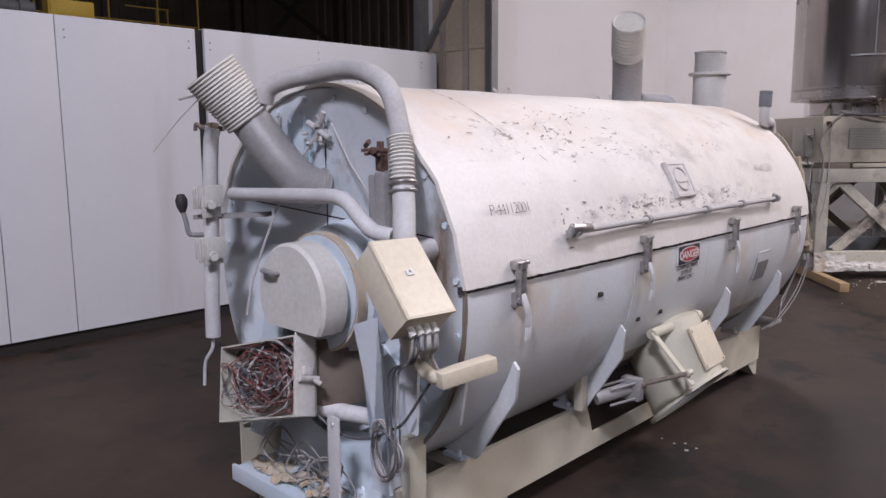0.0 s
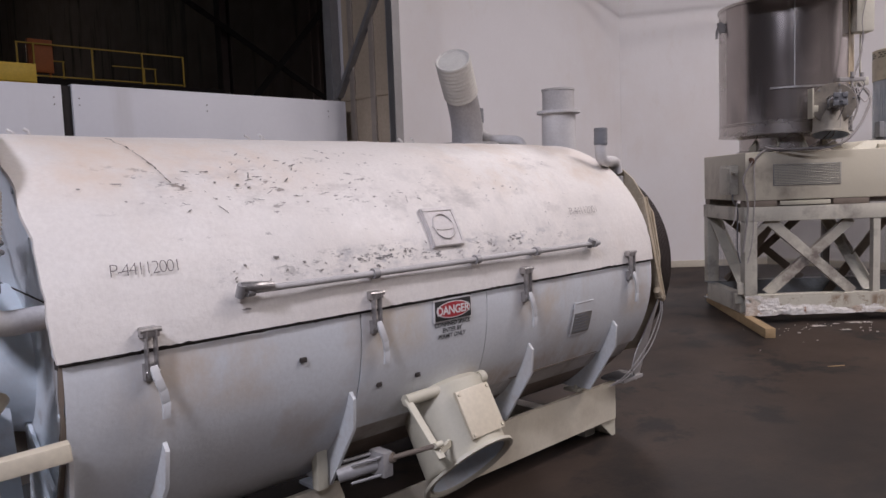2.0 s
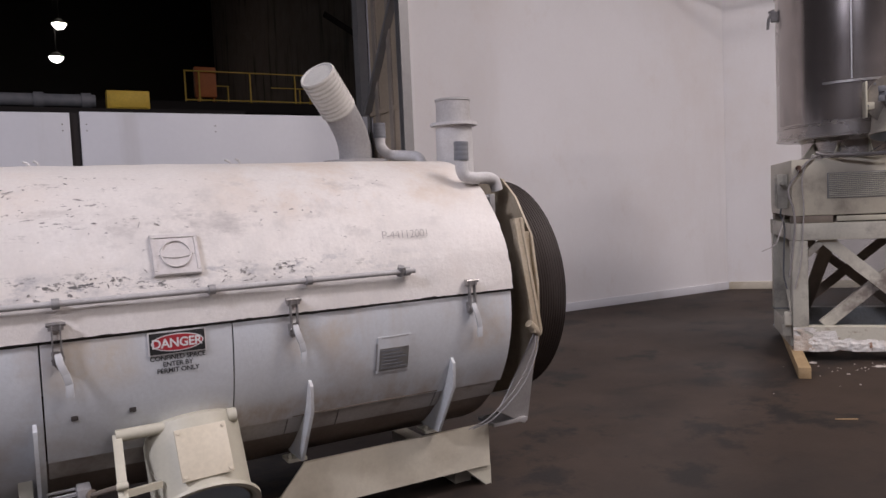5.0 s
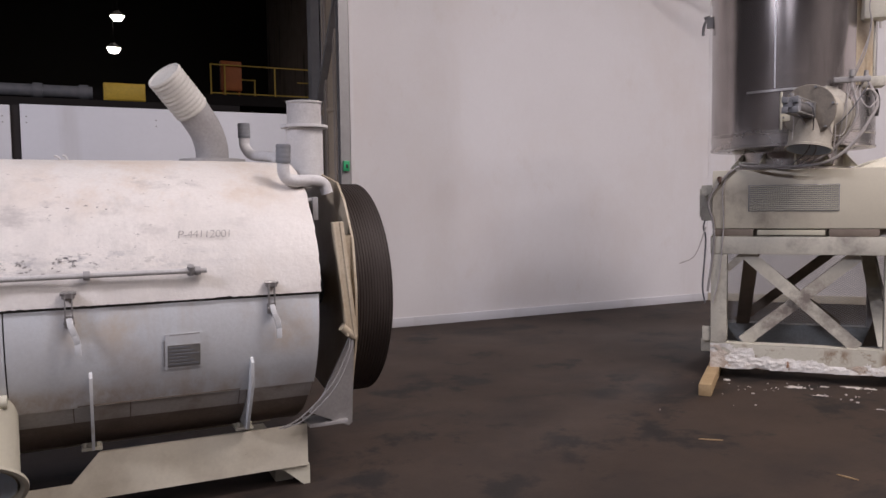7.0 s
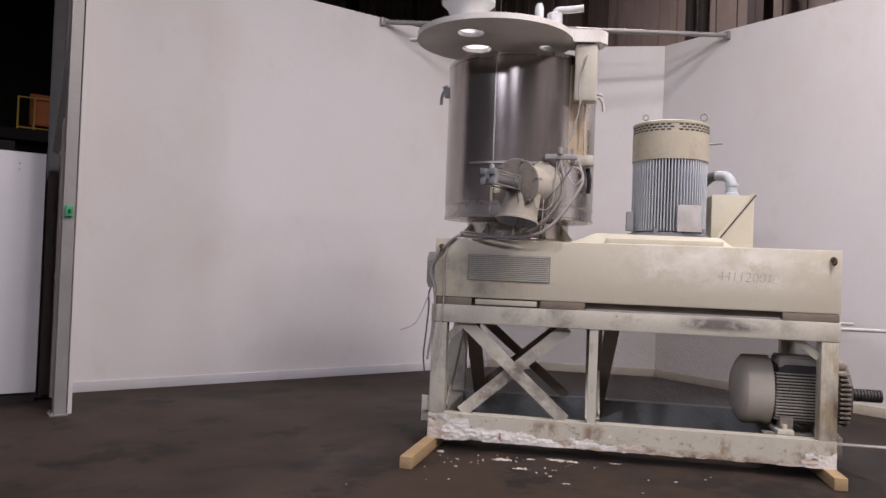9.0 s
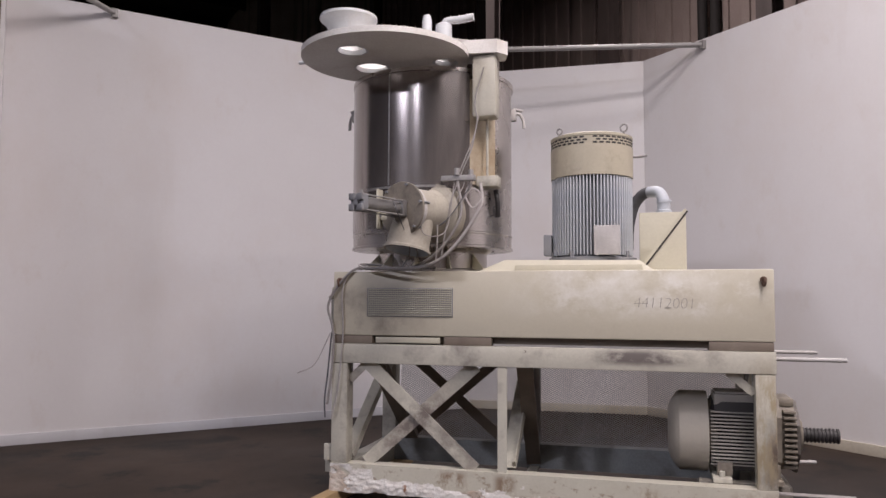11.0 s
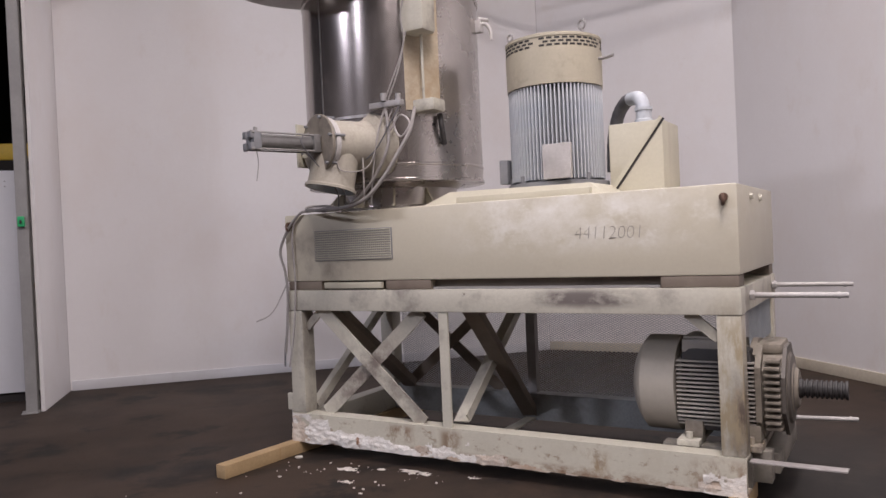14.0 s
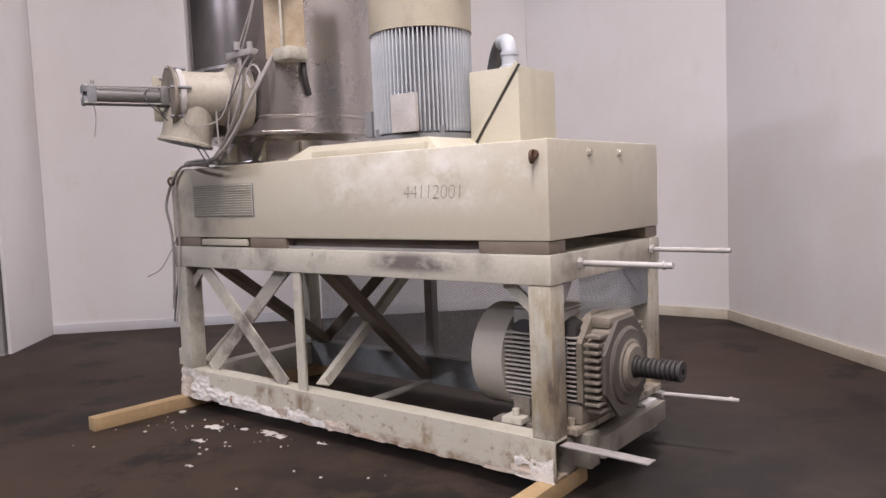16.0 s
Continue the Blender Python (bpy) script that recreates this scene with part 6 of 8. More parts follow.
# stand: four legs, rails, ties
for x in (X0, X1 - 0.125):
    for y in (Y0, Y1 - 0.125):
        part("leg", square_tube((x, y, 0.292), (x + 0.125, y + 0.125, 1.028)), CREAMDIRTY, hs, "cream square leg, rubbed and dusty")
for y, nm in ((Y0 - 0.004, "front"), (Y1 - 0.116, "back")):
    bm = bmesh.new()
    prism(bm, [(X0, y, 0.092), (X0, y + 0.12, 0.092), (X0, y + 0.12, 0.104), (X0, y + 0.012, 0.104), (X0, y + 0.012, 0.278), (X0, y + 0.12, 0.278), (X0, y + 0.12, 0.290), (X0, y, 0.290)], (X1 - X0, 0, 0))
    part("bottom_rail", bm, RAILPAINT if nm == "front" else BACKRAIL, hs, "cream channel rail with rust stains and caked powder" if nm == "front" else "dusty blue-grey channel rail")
    bm = bmesh.new()
    boxb(bm, (X0 - 0.006, y, 1.030), (X1 + 0.006, y + 0.12, 1.174), 0.007)
    part("top_rail", bm, CREAMDIRTY, hs, "cream top rail with dark rubbed patches")
for x in (X0 - 0.002, X1 - 0.118):
    part("side_rail", square_tube((x, Y0 + 0.118, 1.032), (x + 0.12, Y1 - 0.118, 1.172)), CREAMDIRTY, hs)
    part("side_rail", square_tube((x, Y0 + 0.118, 0.094), (x + 0.12, Y1 - 0.118, 0.276)), CREAMDIRTY if x < 5 else FRAMESHADE, hs)
bm = bmesh.new()
boxb(bm, (5.195, Y0 + 0.004, 0.291), (5.262, Y0 + 0.018, 1.029))
boxb(bm, (5.195, Y0 + 0.018, 0.291), (5.207, Y0 + 0.075, 1.029))
part("middle_post", bm, CREAMDIRTY, hs)
bm = bmesh.new()
boxb(bm, (5.26, Y1 - 0.075, 0.291), (5.33, Y1 - 0.01, 1.029))
part("middle_post", bm, DUCT, hs)
y = Y0 + 0.05
for a, b in (((4.20, y, 1.028), (5.02, y, 0.292)), ((5.02, y + 0.03, 1.028), (4.18, y + 0.03, 0.292))):
    bm = bmesh.new()
    bar(bm, a, b, 0.098, 0.012, up=(0.6, 0, 0.8))
    d = (Vector(b) - Vector(a)).normalized()
    off = V(d.z, 0, -d.x) * 0.040
    bar(bm, Vector(a) + off + V(0, 0.03, 0), Vector(b) + off + V(0, 0.03, 0), 0.010, 0.055, up=(0.6, 0, 0.8))
    part("cross_brace", bm, CREAMDIRTY, hs, "cream angle brace with rubbed grey edges")
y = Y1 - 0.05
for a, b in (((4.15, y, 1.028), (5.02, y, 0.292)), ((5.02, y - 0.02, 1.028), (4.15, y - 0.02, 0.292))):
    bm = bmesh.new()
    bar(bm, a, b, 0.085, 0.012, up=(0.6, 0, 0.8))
    part("back_brace", bm, GRIMESHADE, hs, "grimy dark back brace")
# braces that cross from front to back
for a, b, mt in (((5.37, Y0 + 0.12, 1.02), (5.28, Y1 - 0.10, 0.115), GRIMESHADE), ((5.24, Y0 + 0.16, 0.292), (5.24, Y1 - 0.10, 1.02), CREAMDIRTY), ((4.24, Y0 + 0.13, 1.02), (4.20, Y1 - 0.12, 0.29), GRIMESHADE), ((4.00, Y0 + 0.13, 0.29), (4.00, Y1 - 0.12, 1.02), CREAMDIRTY)):
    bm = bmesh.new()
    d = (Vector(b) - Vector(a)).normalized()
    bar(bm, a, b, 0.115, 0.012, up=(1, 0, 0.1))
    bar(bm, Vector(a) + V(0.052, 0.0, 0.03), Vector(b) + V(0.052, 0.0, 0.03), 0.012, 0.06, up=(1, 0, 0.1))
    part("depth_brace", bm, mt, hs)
bm = bmesh.new()
boxb(bm, (5.25, Y0 + 0.118, 0.094), (5.33, Y1 - 0.118, 0.112), 0.004)
part("floor_tie", bm, CREAMDIRTY, hs)
for (x, dx) in ((X0 + 0.125, 0.14), (X1 - 0.125, -0.16)):
    bm = bmesh.new()
    bar(bm, (x, Y0 + 0.06, 0.90), (x + dx, Y0 + 0.06, 1.035), 0.055, 0.02, up=(0.7, 0, 0.7))
    part("knee_brace", bm, CREAMDIRTY, hs)
for y, dy in ((Y0 + 0.125, 0.15), (Y1 - 0.125, -0.22)):
    bm = bmesh.new()
    bar(bm, (X1 - 0.06, y, 0.86), (X1 - 0.06, y + dy, 1.035), 0.06, 0.02, up=(0, 0.7, 0.7))
    part("knee_brace", bm, DUCT, hs)

# wire mesh at the back of the stand
def expanded(bm, u0, u1, z0, z1, place, pitch=0.034, slope=0.5):
    """Crossing strands of expanded metal over a rectangle; place maps (u, z, layer) to a point."""
    run = (z1 - z0) / slope
    for k in range(int((u1 - u0 + run) / pitch)):
        for sgn in (1, -1):
            a = u0 - run + k * pitch if sgn > 0 else u0 + k * pitch
            t0, t1 = sorted(((u0 - a) / (sgn * run), (u1 - a) / (sgn * run)))
            t0, t1 = max(0.0, t0), min(1.0, t1)
            if t1 - t0 > 0.02:
                bar(bm, place(a + sgn * run * t0, z0 + (z1 - z0) * t0, sgn), place(a + sgn * run * t1, z0 + (z1 - z0) * t1, sgn), 0.0042, 0.002, up=(0, 0, 1))


bm = bmesh.new()
expanded(bm, 4.06, 6.90, 0.275, 1.03, lambda u, z, k: V(u, Y1 + 0.005 + 0.0012 * k, z))
part("mesh_guard", bm, MESHSTEEL, hs, "expanded metal guard")
bm = bmesh.new()
expanded(bm, Y0 + 0.30, Y1 - 0.13, 0.80, 1.03, lambda u, z, k: V(X1 - 0.014 + 0.0012 * k, u, z))
part("mesh_guard", bm, MESHSTEEL, hs)

# powder and rust caked on the front rail and at the corners: a ragged thin sheet
def crust(bm, x0, x1, z0, z1, y, keep, seed, step=0.0075, thick=0.020):
    nx, nz = int((x1 - x0) / step), int((z1 - z0) / step)
    grid = {}
    for i in range(nx + 1):
        for k in range(nz + 1):
            x, z = x0 + i * step, z0 + k * step
            f = noise.fractal(V(x * 5, z * 11, seed), 1.0, 2.1, 6) * 0.8
            g = f + keep(x, z)
            if g > 0:
                h = 0.0025 + thick * min(1.0, g * 1.2) * (0.55 + 0.45 * noise.noise(V(x * 30, z * 45, seed)) + 0.25 * noise.noise(V(x * 90, z * 90, seed)))
                grid[i, k] = bm.verts.new((x, y - max(0.0015, h), z - (0.012 * min(1.0, g) if k < 2 else 0.0)))
    for (i, k) in list(grid):
        q = [grid.get((i + a, k + b)) for a, b in ((0, 0), (1, 0), (1, 1), (0, 1))]
        if all(q):
            bm.faces.new(q)


bm = bmesh.new()
crust(bm, X0, X0 + 1.95, 0.092, 0.288, Y0 - 0.004, lambda x, z: 0.62 - 0.42 * (x - X0) / 1.75 - 1.6 * max(0.0, x - X0 - 1.5) - 1.25 * max(0.0, (z - 0.125)) / 0.16 * (0.25 + 0.95 * min(1.0, (x - X0) / 0.9)), 2.0)
part("powder_crust", bm, POWDER, hs, "white powder crust with rust stains on the rail", angle=60, kind="stuff")
for a, b, sd in ((X0 + 0.98, X0 + 1.30, 11.0), (X0 + 1.40, X0 + 1.85, 12.0), (X1 - 0.42, X1 + 0.004, 5.0)):
    bm = bmesh.new()
    crust(bm, a, b, 0.092, 0.25, Y0 - 0.0075, lambda x, z, a=a, b=b: 0.10 - 0.8 * max(0.0, z - 0.115) / 0.10 - 1.8 * max(0.0, abs(x - (a + b) / 2) / (b - a) - 0.15) * (0.0 if b > X1 and x > (a + b) / 2 else 1.0), sd)
    part("powder_crust", bm, RUSTCRUST, hs, "rusty powder crust on the rail", angle=60, kind="stuff")
bm = bmesh.new()
crust(bm, X0 + 0.3, X1 - 0.2, 0.090, 0.135, Y0 - 0.0042, lambda x, z: 0.02 - 0.9 * max(0.0, z - 0.098) / 0.04, 31.0, thick=0.008)
part("powder_crust", bm, RUSTCRUST, hs, "thin rusty crust along the rail's foot", angle=60, kind="stuff")
bm = bmesh.new()
crust(bm, X0, X0 + 0.22, 0.092, 0.36, Y0 - 0.0135, lambda x, z: 0.30 - 1.2 * max(0.0, z - 0.24) / 0.14 - 0.5 * max(0.0, x - X0 - 0.1) / 0.1, 8.0)
part("powder_crust", bm, RUSTCRUST, hs, "rusty powder crust at the corner", angle=60, kind="stuff")
bm = bmesh.new()
crust(bm, X1 - 0.22, X1, 0.092, 0.38, Y0 - 0.0135, lambda x, z: 0.22 - 1.2 * max(0.0, z - 0.22) / 0.12, 15.0, thick=0.012)
part("powder_crust", bm, POWDER, hs, "white powder crust at the leg", angle=60, kind="stuff")

# drive housing
bm = bmesh.new()
boxb(bm, (3.93, Y0, 1.238), (7.03, Y1, 1.714), 0.012)
hb2 = part("drive_housing", bm, BOXPANEL, hs, "long cream belt housing with powder marks")
for a, b, mt in ((3.94, 4.245, GRIMESHADE), (4.80, 5.15, GRIMESHADE), (6.62, 7.02, GRIMESHADE)):
    part("spacer", square_tube((a, Y0 + 0.004, 1.176), (b, Y0 + 0.16, 1.236), 0.003), mt, hs)
    part("spacer", square_tube((a, Y1 - 0.16, 1.176), (b, Y1 - 0.004, 1.236), 0.003), mt, hs)
part("spacer", square_tube((4.275, Y0 - 0.004, 1.186), (4.77, Y0 + 0.02, 1.228), 0.003), CREAM, hs, "cream filler strip")
# Added sheet behind the slot; the shade inside is put into its colour.
part("inner_plate", square_tube((4.25, Y0 + 0.07, 1.176), (6.9, Y0 + 0.09, 1.236), 0.002), GRIMESHADE, hs, "dark plate for the slot's shaded inside")
bm = bmesh.new()
boxb(bm, (5.16, Y0 + 0.02, 1.176), (6.61, Y0 + 0.05, 1.19))
part("slide_bar", bm, DUCT, hs)
# louvre
bm = bmesh.new()
boxb(bm, (4.205, Y0 - 0.004, 1.378), (4.868, Y0 - 0.0005, 1.590), 0.001)
lv = part("vent_screen", bm, GREYDARK, hb2, "dusty louvred vent screen")
bm = bmesh.new()
for k in range(13):
    z = 1.384 + k * 0.0158
    bar(bm, (4.215, Y0 - 0.008, z + 0.006), (4.858, Y0 - 0.008, z + 0.006), 0.0075, 0.007, up=(0, -0.4, 1))
for k in range(40):
    x = 4.215 + k * 0.0165
    boxb(bm, (x - 0.0015, Y0 - 0.0095, 1.380), (x + 0.0015, Y0 - 0.006, 1.588))
part("vent_slats", bm, CREAMDIRTY, lv, "dusty cream slats", angle=20)
bm = bmesh.new()
boxb(bm, (4.23, 9.0, 1.7145), (4.9, 9.12, 1.716))
part("rear_strip", bm, DUCT, hb2)
for x, y in ((6.963, Y0), (3.985, Y0)):
    bm = bmesh.new()
    rod(bm, (x, y + 0.003, 1.645), (x, y - 0.018, 1.645), 0.022, seg=12)
    torus(bm, (x, y - 0.03, 1.632), (1, 0.25, 0), 0.026, 0.008, 18, 8)
    part("eye_bolt", bm, RUST, hb2, "rusty lifting eye")
for y in (8.28, 8.62):
    bm = bmesh.new()
    rod(bm, (7.028, y, 1.655), (7.046, y, 1.655), 0.016, seg=6)
    rod(bm, (7.028, y, 1.655), (7.034, y, 1.655), 0.024, seg=14)
    part("bolt", bm, CREAMDIRTY, hb2)
bm = bmesh.new()
written(bm, "44112001", 0.106, lambda x, y: V(6.135 + x, Y0 - 0.0022, 1.458 + y - 0.02 * x), spread=0.95, slant=0.12, thin=-0.0028)
part("writing", bm, PENCIL, hb2, "faint hand-written number")
bm = bmesh.new()
written(bm, "44112001", 0.075, lambda x, y: V(7.0325, 8.05 + x, 1.50 + y), spread=0.8, slant=0.12, thin=-0.0024)
part("writing", bm, CREAMDIRTY, hb2, "very faint hand-written number")
bm = bmesh.new()
boxb(bm, (3.84, 8.05, 1.30), (3.928, 8.35, 1.60), 0.012)
boxb(bm, (3.825, 8.08, 1.33), (3.84, 8.32, 1.57), 0.006)
rod(bm, (3.87, 7.96, 1.52), (3.87, 8.05, 1.52), 0.015, seg=8)
sb = part("side_box", bm, CREAMDIRTY, hs, "cream side switch box")
bm = bmesh.new()
tube(bm, [(3.87, 8.06, 1.30), (3.86, 8.02, 1.24), (3.88, 7.95, 1.15), (3.87, 7.93, 0.95), (3.86, 7.90, 0.75), (3.88, 7.87, 0.62)], 0.007, 6, 5)
part("cable", bm, DARKWIRE, sb, "dark hanging cable")
bm = bmesh.new()
tube(bm, [(3.88, 7.95, 1.25), (3.80, 7.85, 1.02), (3.68, 7.80, 0.95)], 0.005, 6, 5)
part("cable", bm, PALEWIRE, sb, "pale hanging cable")
bm = bmesh.new()
tube(bm, [(4.05, 7.862, 1.70), (4.01, 7.862, 1.55), (4.02, 7.863, 1.3), (4.01, 7.865, 1.1), (3.99, 7.85, 0.85), (3.94, 7.85, 0.62)], 0.006, 6, 5)
part("cable", bm, PALEWIRE, sb, "pale hanging cable")
bm = bmesh.new()
boxb(bm, (3.86, 7.90, 0.30), (3.923, 7.93, 0.42), 0.004)
boxb(bm, (3.85, 7.95, 0.20), (3.923, 8.0, 0.30), 0.004)
part("side_lug", bm, CREAMDIRTY, hs)

# bowl: neck, dusty shell, polished front, rims
BX, BY, BR = 4.548, 8.446, 0.640
bm = bmesh.new()
lathe(bm, (BX, BY, 1.7145), (0, 0, 1), [(0.47, 0), (0.47, 0.02), (0.44, 0.03), (0.44, 0.15), (0.50, 0.19), (0, 0.19)], 56)
part("bowl_neck", bm, DUSTSTEEL, hs, "dusty steel neck under the bowl")
for k in range(5):
    a = radians(-150 + k * 30)
    bm = bmesh.new()
    c, s = math.cos(a), math.sin(a)
    prism(bm, [(BX + 0.441 * c, BY + 0.441 * s, 1.735), (BX + 0.56 * c, BY + 0.56 * s, 1.735), (BX + 0.441 * c, BY + 0.441 * s, 1.86)], (-0.012 * s, 0.012 * c, 0))
    part("neck_rib", bm, CREAM, hs)
bm = bmesh.new()
lathe(bm, (BX, BY, 1.895), (0, 0, 1), [(0.50, 0), (0.648, 0.0), (0.648, 0.015), (BR, 0.02), (BR, 0.10), (BR + 0.006, 0.105), (BR + 0.006, 0.115), (BR, 0.12), (BR, 1.30), (BR + 0.012, 1.305), (BR + 0.012, 1.335), (BR - 0.012, 1.335), (BR - 0.012, 0.2), (0, 0.2)], 96)
bowl = part("bowl", bm, DUSTSTEEL, hs, "dusty stainless mixing bowl", angle=30)
# polished sheet on the front
def bowl_sheet(a0, a1, z0, z1, r, thick=0.004, na=40):
    bm = bmesh.new()
    o, i_ = [], []
    for k in range(na + 1):
        a = radians(a0 + (a1 - a0) * k / na)
        c, s = math.cos(a), math.sin(a)
        o.append([bm.verts.new((BX + r * c, BY + r * s, z)) for z in (z0, z1)])
        i_.append([bm.verts.new((BX + (r - thick) * c, BY + (r - thick) * s, z)) for z in (z0, z1)])
    for k in range(na):
        bm.faces.new((o[k][0], o[k + 1][0], o[k + 1][1], o[k][1]))
        bm.faces.new((i_[k][0], i_[k][1], i_[k + 1][1], i_[k + 1][0]))
        for q in (0, 1):
            bm.faces.new((o[k][q], i_[k][q], i_[k + 1][q], o[k + 1][q]))
    for k in (0, na):
        bm.faces.new((o[k][0], o[k][1], i_[k][1], i_[k][0]))
    return bm


part("bowl_jacket", bowl_sheet(190, 311, 2.03, 3.195, BR + 0.006), STEEL, bowl, "polished stainless front sheet", angle=30)
part("jacket_ledge", bowl_sheet(236, 296, 2.325, 2.343, BR + 0.014, 0.014), CHROME, bowl)
part("jacket_strip", bowl_sheet(255, 256, 2.35, 3.19, BR + 0.008), CHROME, bowl)
for a, reach in ((184, 0.6), (19, 1.0)):
    bm = bmesh.new()
    c, s = math.cos(radians(a)), math.sin(radians(a))
    p = V(BX + (BR + 0.022) * c, BY + (BR + 0.022) * s, 3.03)
    o = V(c, s, 0) * reach
    boxb(bm, p - V(0.026, 0.026, 0.05), p + V(0.026, 0.026, 0.04), 0.008)
    rod(bm, p + V(0, 0, 0.05), p + o * 0.075 + V(0, 0, 0.035), 0.014, seg=10)
    tube(bm, [p, p + o * 0.05 + V(0, 0, 0.01), p + o * 0.085 + V(0, 0, -0.045), p + o * 0.09 + V(0, 0, -0.11)], 0.013, 10, 4)
    part("bowl_clamp", bm, HOSE, bowl, "dusty grey rim clamp")
bm = bmesh.new()
ha, hr_ = radians(331), BR + 0.03
tube(bm, [(BX + hr_ * math.cos(ha), BY + hr_ * math.sin(ha), 2.33), (BX + (hr_ + 0.02) * math.cos(ha), BY + (hr_ + 0.02) * math.sin(ha), 2.24), (BX + hr_ * math.cos(ha + 0.04), BY + hr_ * math.sin(ha + 0.04), 2.13)], 0.018, 14, 5)
part("dark_hose", bm, RUBBER, bowl, "black hose stub")

# swung-out lid with ports and fittings
LX, LY, LR, LZ = 4.37, 7.78, 0.622, 3.285
holes = [(4.216, 7.50, 0.105), (4.205, 7.93, 0.125), (4.79, 7.93, 0.085)]
bm = bmesh.new()
rims = []
for x, y, r_, num in [(LX, LY, LR, 72)] + [(*h, 32) for h in holes]:
    ring = [bm.verts.new((x + r_ * math.cos(math.tau * k / num), y + r_ * math.sin(math.tau * k / num), LZ)) for k in range(num)]
    rims += [bm.edges.new((ring[k], ring[(k + 1) % num])) for k in range(num)]
bmesh.ops.triangle_fill(bm, edges=rims, use_beauty=True)
up_ = bmesh.ops.extrude_face_region(bm, geom=bm.faces[:])
bmesh.ops.translate(bm, vec=(0, 0, 0.042), verts=[v for v in up_["geom"] if isinstance(v, bmesh.types.BMVert)])
lid = part("lid", bm, LIDWHITE, hs, "round dusty white lid swung out over the front")
for x, y, r_ in holes:
    bm = bmesh.new()
    lathe(bm, (x, y, LZ), (0, 0, 1), [(r_ + 0.012, -0.004), (r_ - 0.004, -0.004), (r_ - 0.004, 0.044), (r_ + 0.012, 0.044)], 32)
    port = part("port", bm, TROUGH, lid, "white-rimmed port through the lid")
    bm = bmesh.new()
    lathe(bm, (x, y, LZ + 0.030), (0, 0, 1), [(0, 0.0), (r_ - 0.005, 0.0)], 32)
    part("port_cap", bm, MILKY, port, "milky plastic cap that lets light through")
bm = bmesh.new()
lathe(bm, (4.19, 7.49, LZ + 0.043), (0, 0, 1), [(0.12, 0), (0.13, 0.06), (0.16, 0.13), (0.205, 0.17), (0.205, 0.19), (0.195, 0.19), (0.15, 0.13), (0.118, 0.06), (0.11, 0.0), (0.12, 0.0)], 36)
part("feed_funnel", bm, TROUGH, lid, "white flared inlet funnel")
bm = bmesh.new()
lathe(bm, (4.84, 7.70, LZ + 0.02), (0, 0, 1), [(0.06, 0), (0.06, 0.17), (0.05, 0.18), (0, 0.18)], 20)
tube(bm, [(4.84, 7.70, LZ + 0.17), (4.86, 7.70, LZ + 0.22), (4.95, 7.70, LZ + 0.225), (5.06, 7.70, LZ + 0.235)], 0.028, 10, 4)
lathe(bm, (4.72, 7.68, LZ + 0.03), (0, 0, 1), [(0.035, 0), (0.035, 0.2), (0.025, 0.24), (0, 0.24)], 16)
part("lid_fitting", bm, TROUGH, lid, "white pipe fittings on the lid")
bm = bmesh.new()
lathe(bm, (4.46, 7.62, LZ + 0.06), (0, 0, 1), [(0.02, 0), (0.02, 0.05), (0.045, 0.055), (0.045, 0.07), (0, 0.08)], 14)
part("lid_knob", bm, TROUGH, lid)
bm = bmesh.new()
rod(bm, (LX - LR - 0.06, LY - 0.05, LZ + 0.02), (LX - LR + 0.02, LY - 0.05, LZ + 0.02), 0.014, seg=8)
part("lid_pin", bm, TROUGH, lid)
bm = bmesh.new()
prism(bm, [(4.80, 7.70, LZ + 0.02), (5.00, 7.84, LZ + 0.02), (5.20, 7.86, LZ + 0.02), (5.26, 7.95, LZ + 0.02), (5.22, 8.08, LZ + 0.02), (5.0, 8.10, LZ + 0.02), (4.80, 8.05, LZ + 0.02)], (0, 0, 0.10))
part("pivot_arm", bm, LIDWHITE, hs, "dusty white lid pivot arm")
bm = bmesh.new()
boxb(bm, (5.005, 7.875, 2.84), (5.185, 8.04, 3.302), 0.03)
rod(bm, (5.10, 7.985, 2.36), (5.10, 7.985, 2.84), 0.009, seg=12)
boxb(bm, (5.02, 7.97, 2.34), (5.18, 8.12, 2.42), 0.01)
boxb(bm, (5.00, 7.93, 2.85), (5.06, 7.99, 2.92), 0.01)
part("lift_column", bm, CREAMDIRTY, hs, "tan-stained cream lid lift column")
part("column_plate", bowl_sheet(311, 333, 2.36, 3.15, BR + 0.008, 0.006, 12), TANPLATE, hs, "brown-stained plate")

# discharge valve on the bowl's front with its air cylinder
vd = V(-0.328, -0.945, 0.0).normalized()
c0 = V(4.598, 7.489, 2.130)
bm = bmesh.new()
lathe(bm, c0 - vd * 0.42, vd, [(0.222, -0.06), (0.222, 0.045), (0.205, 0.055), (0.172, 0.075), (0.162, 0.12), (0.158, 0.40), (0.0, 0.40)], 48)
dv = part("discharge_valve", bm, VALVETAN, hs, "dusty tan-grey discharge pipe on the bowl")
bm = bmesh.new()
lathe(bm, c0 - vd * 0.02, vd, [(0, 0), (0.186, 0.0), (0.190, 0.004), (0.190, 0.016), (0.186, 0.020), (0.0, 0.020)], 56)
part("valve_flange", bm, TANDUST, dv, "dusty steel flange disc")
bm = bmesh.new()
lathe(bm, c0 - vd * 0.075, vd, [(0.157, 0), (0.172, 0.002), (0.176, 0.018), (0.170, 0.036), (0.157, 0.038)], 48)
part("valve_collar", bm, HOSE, dv, "dusty clamp ring")
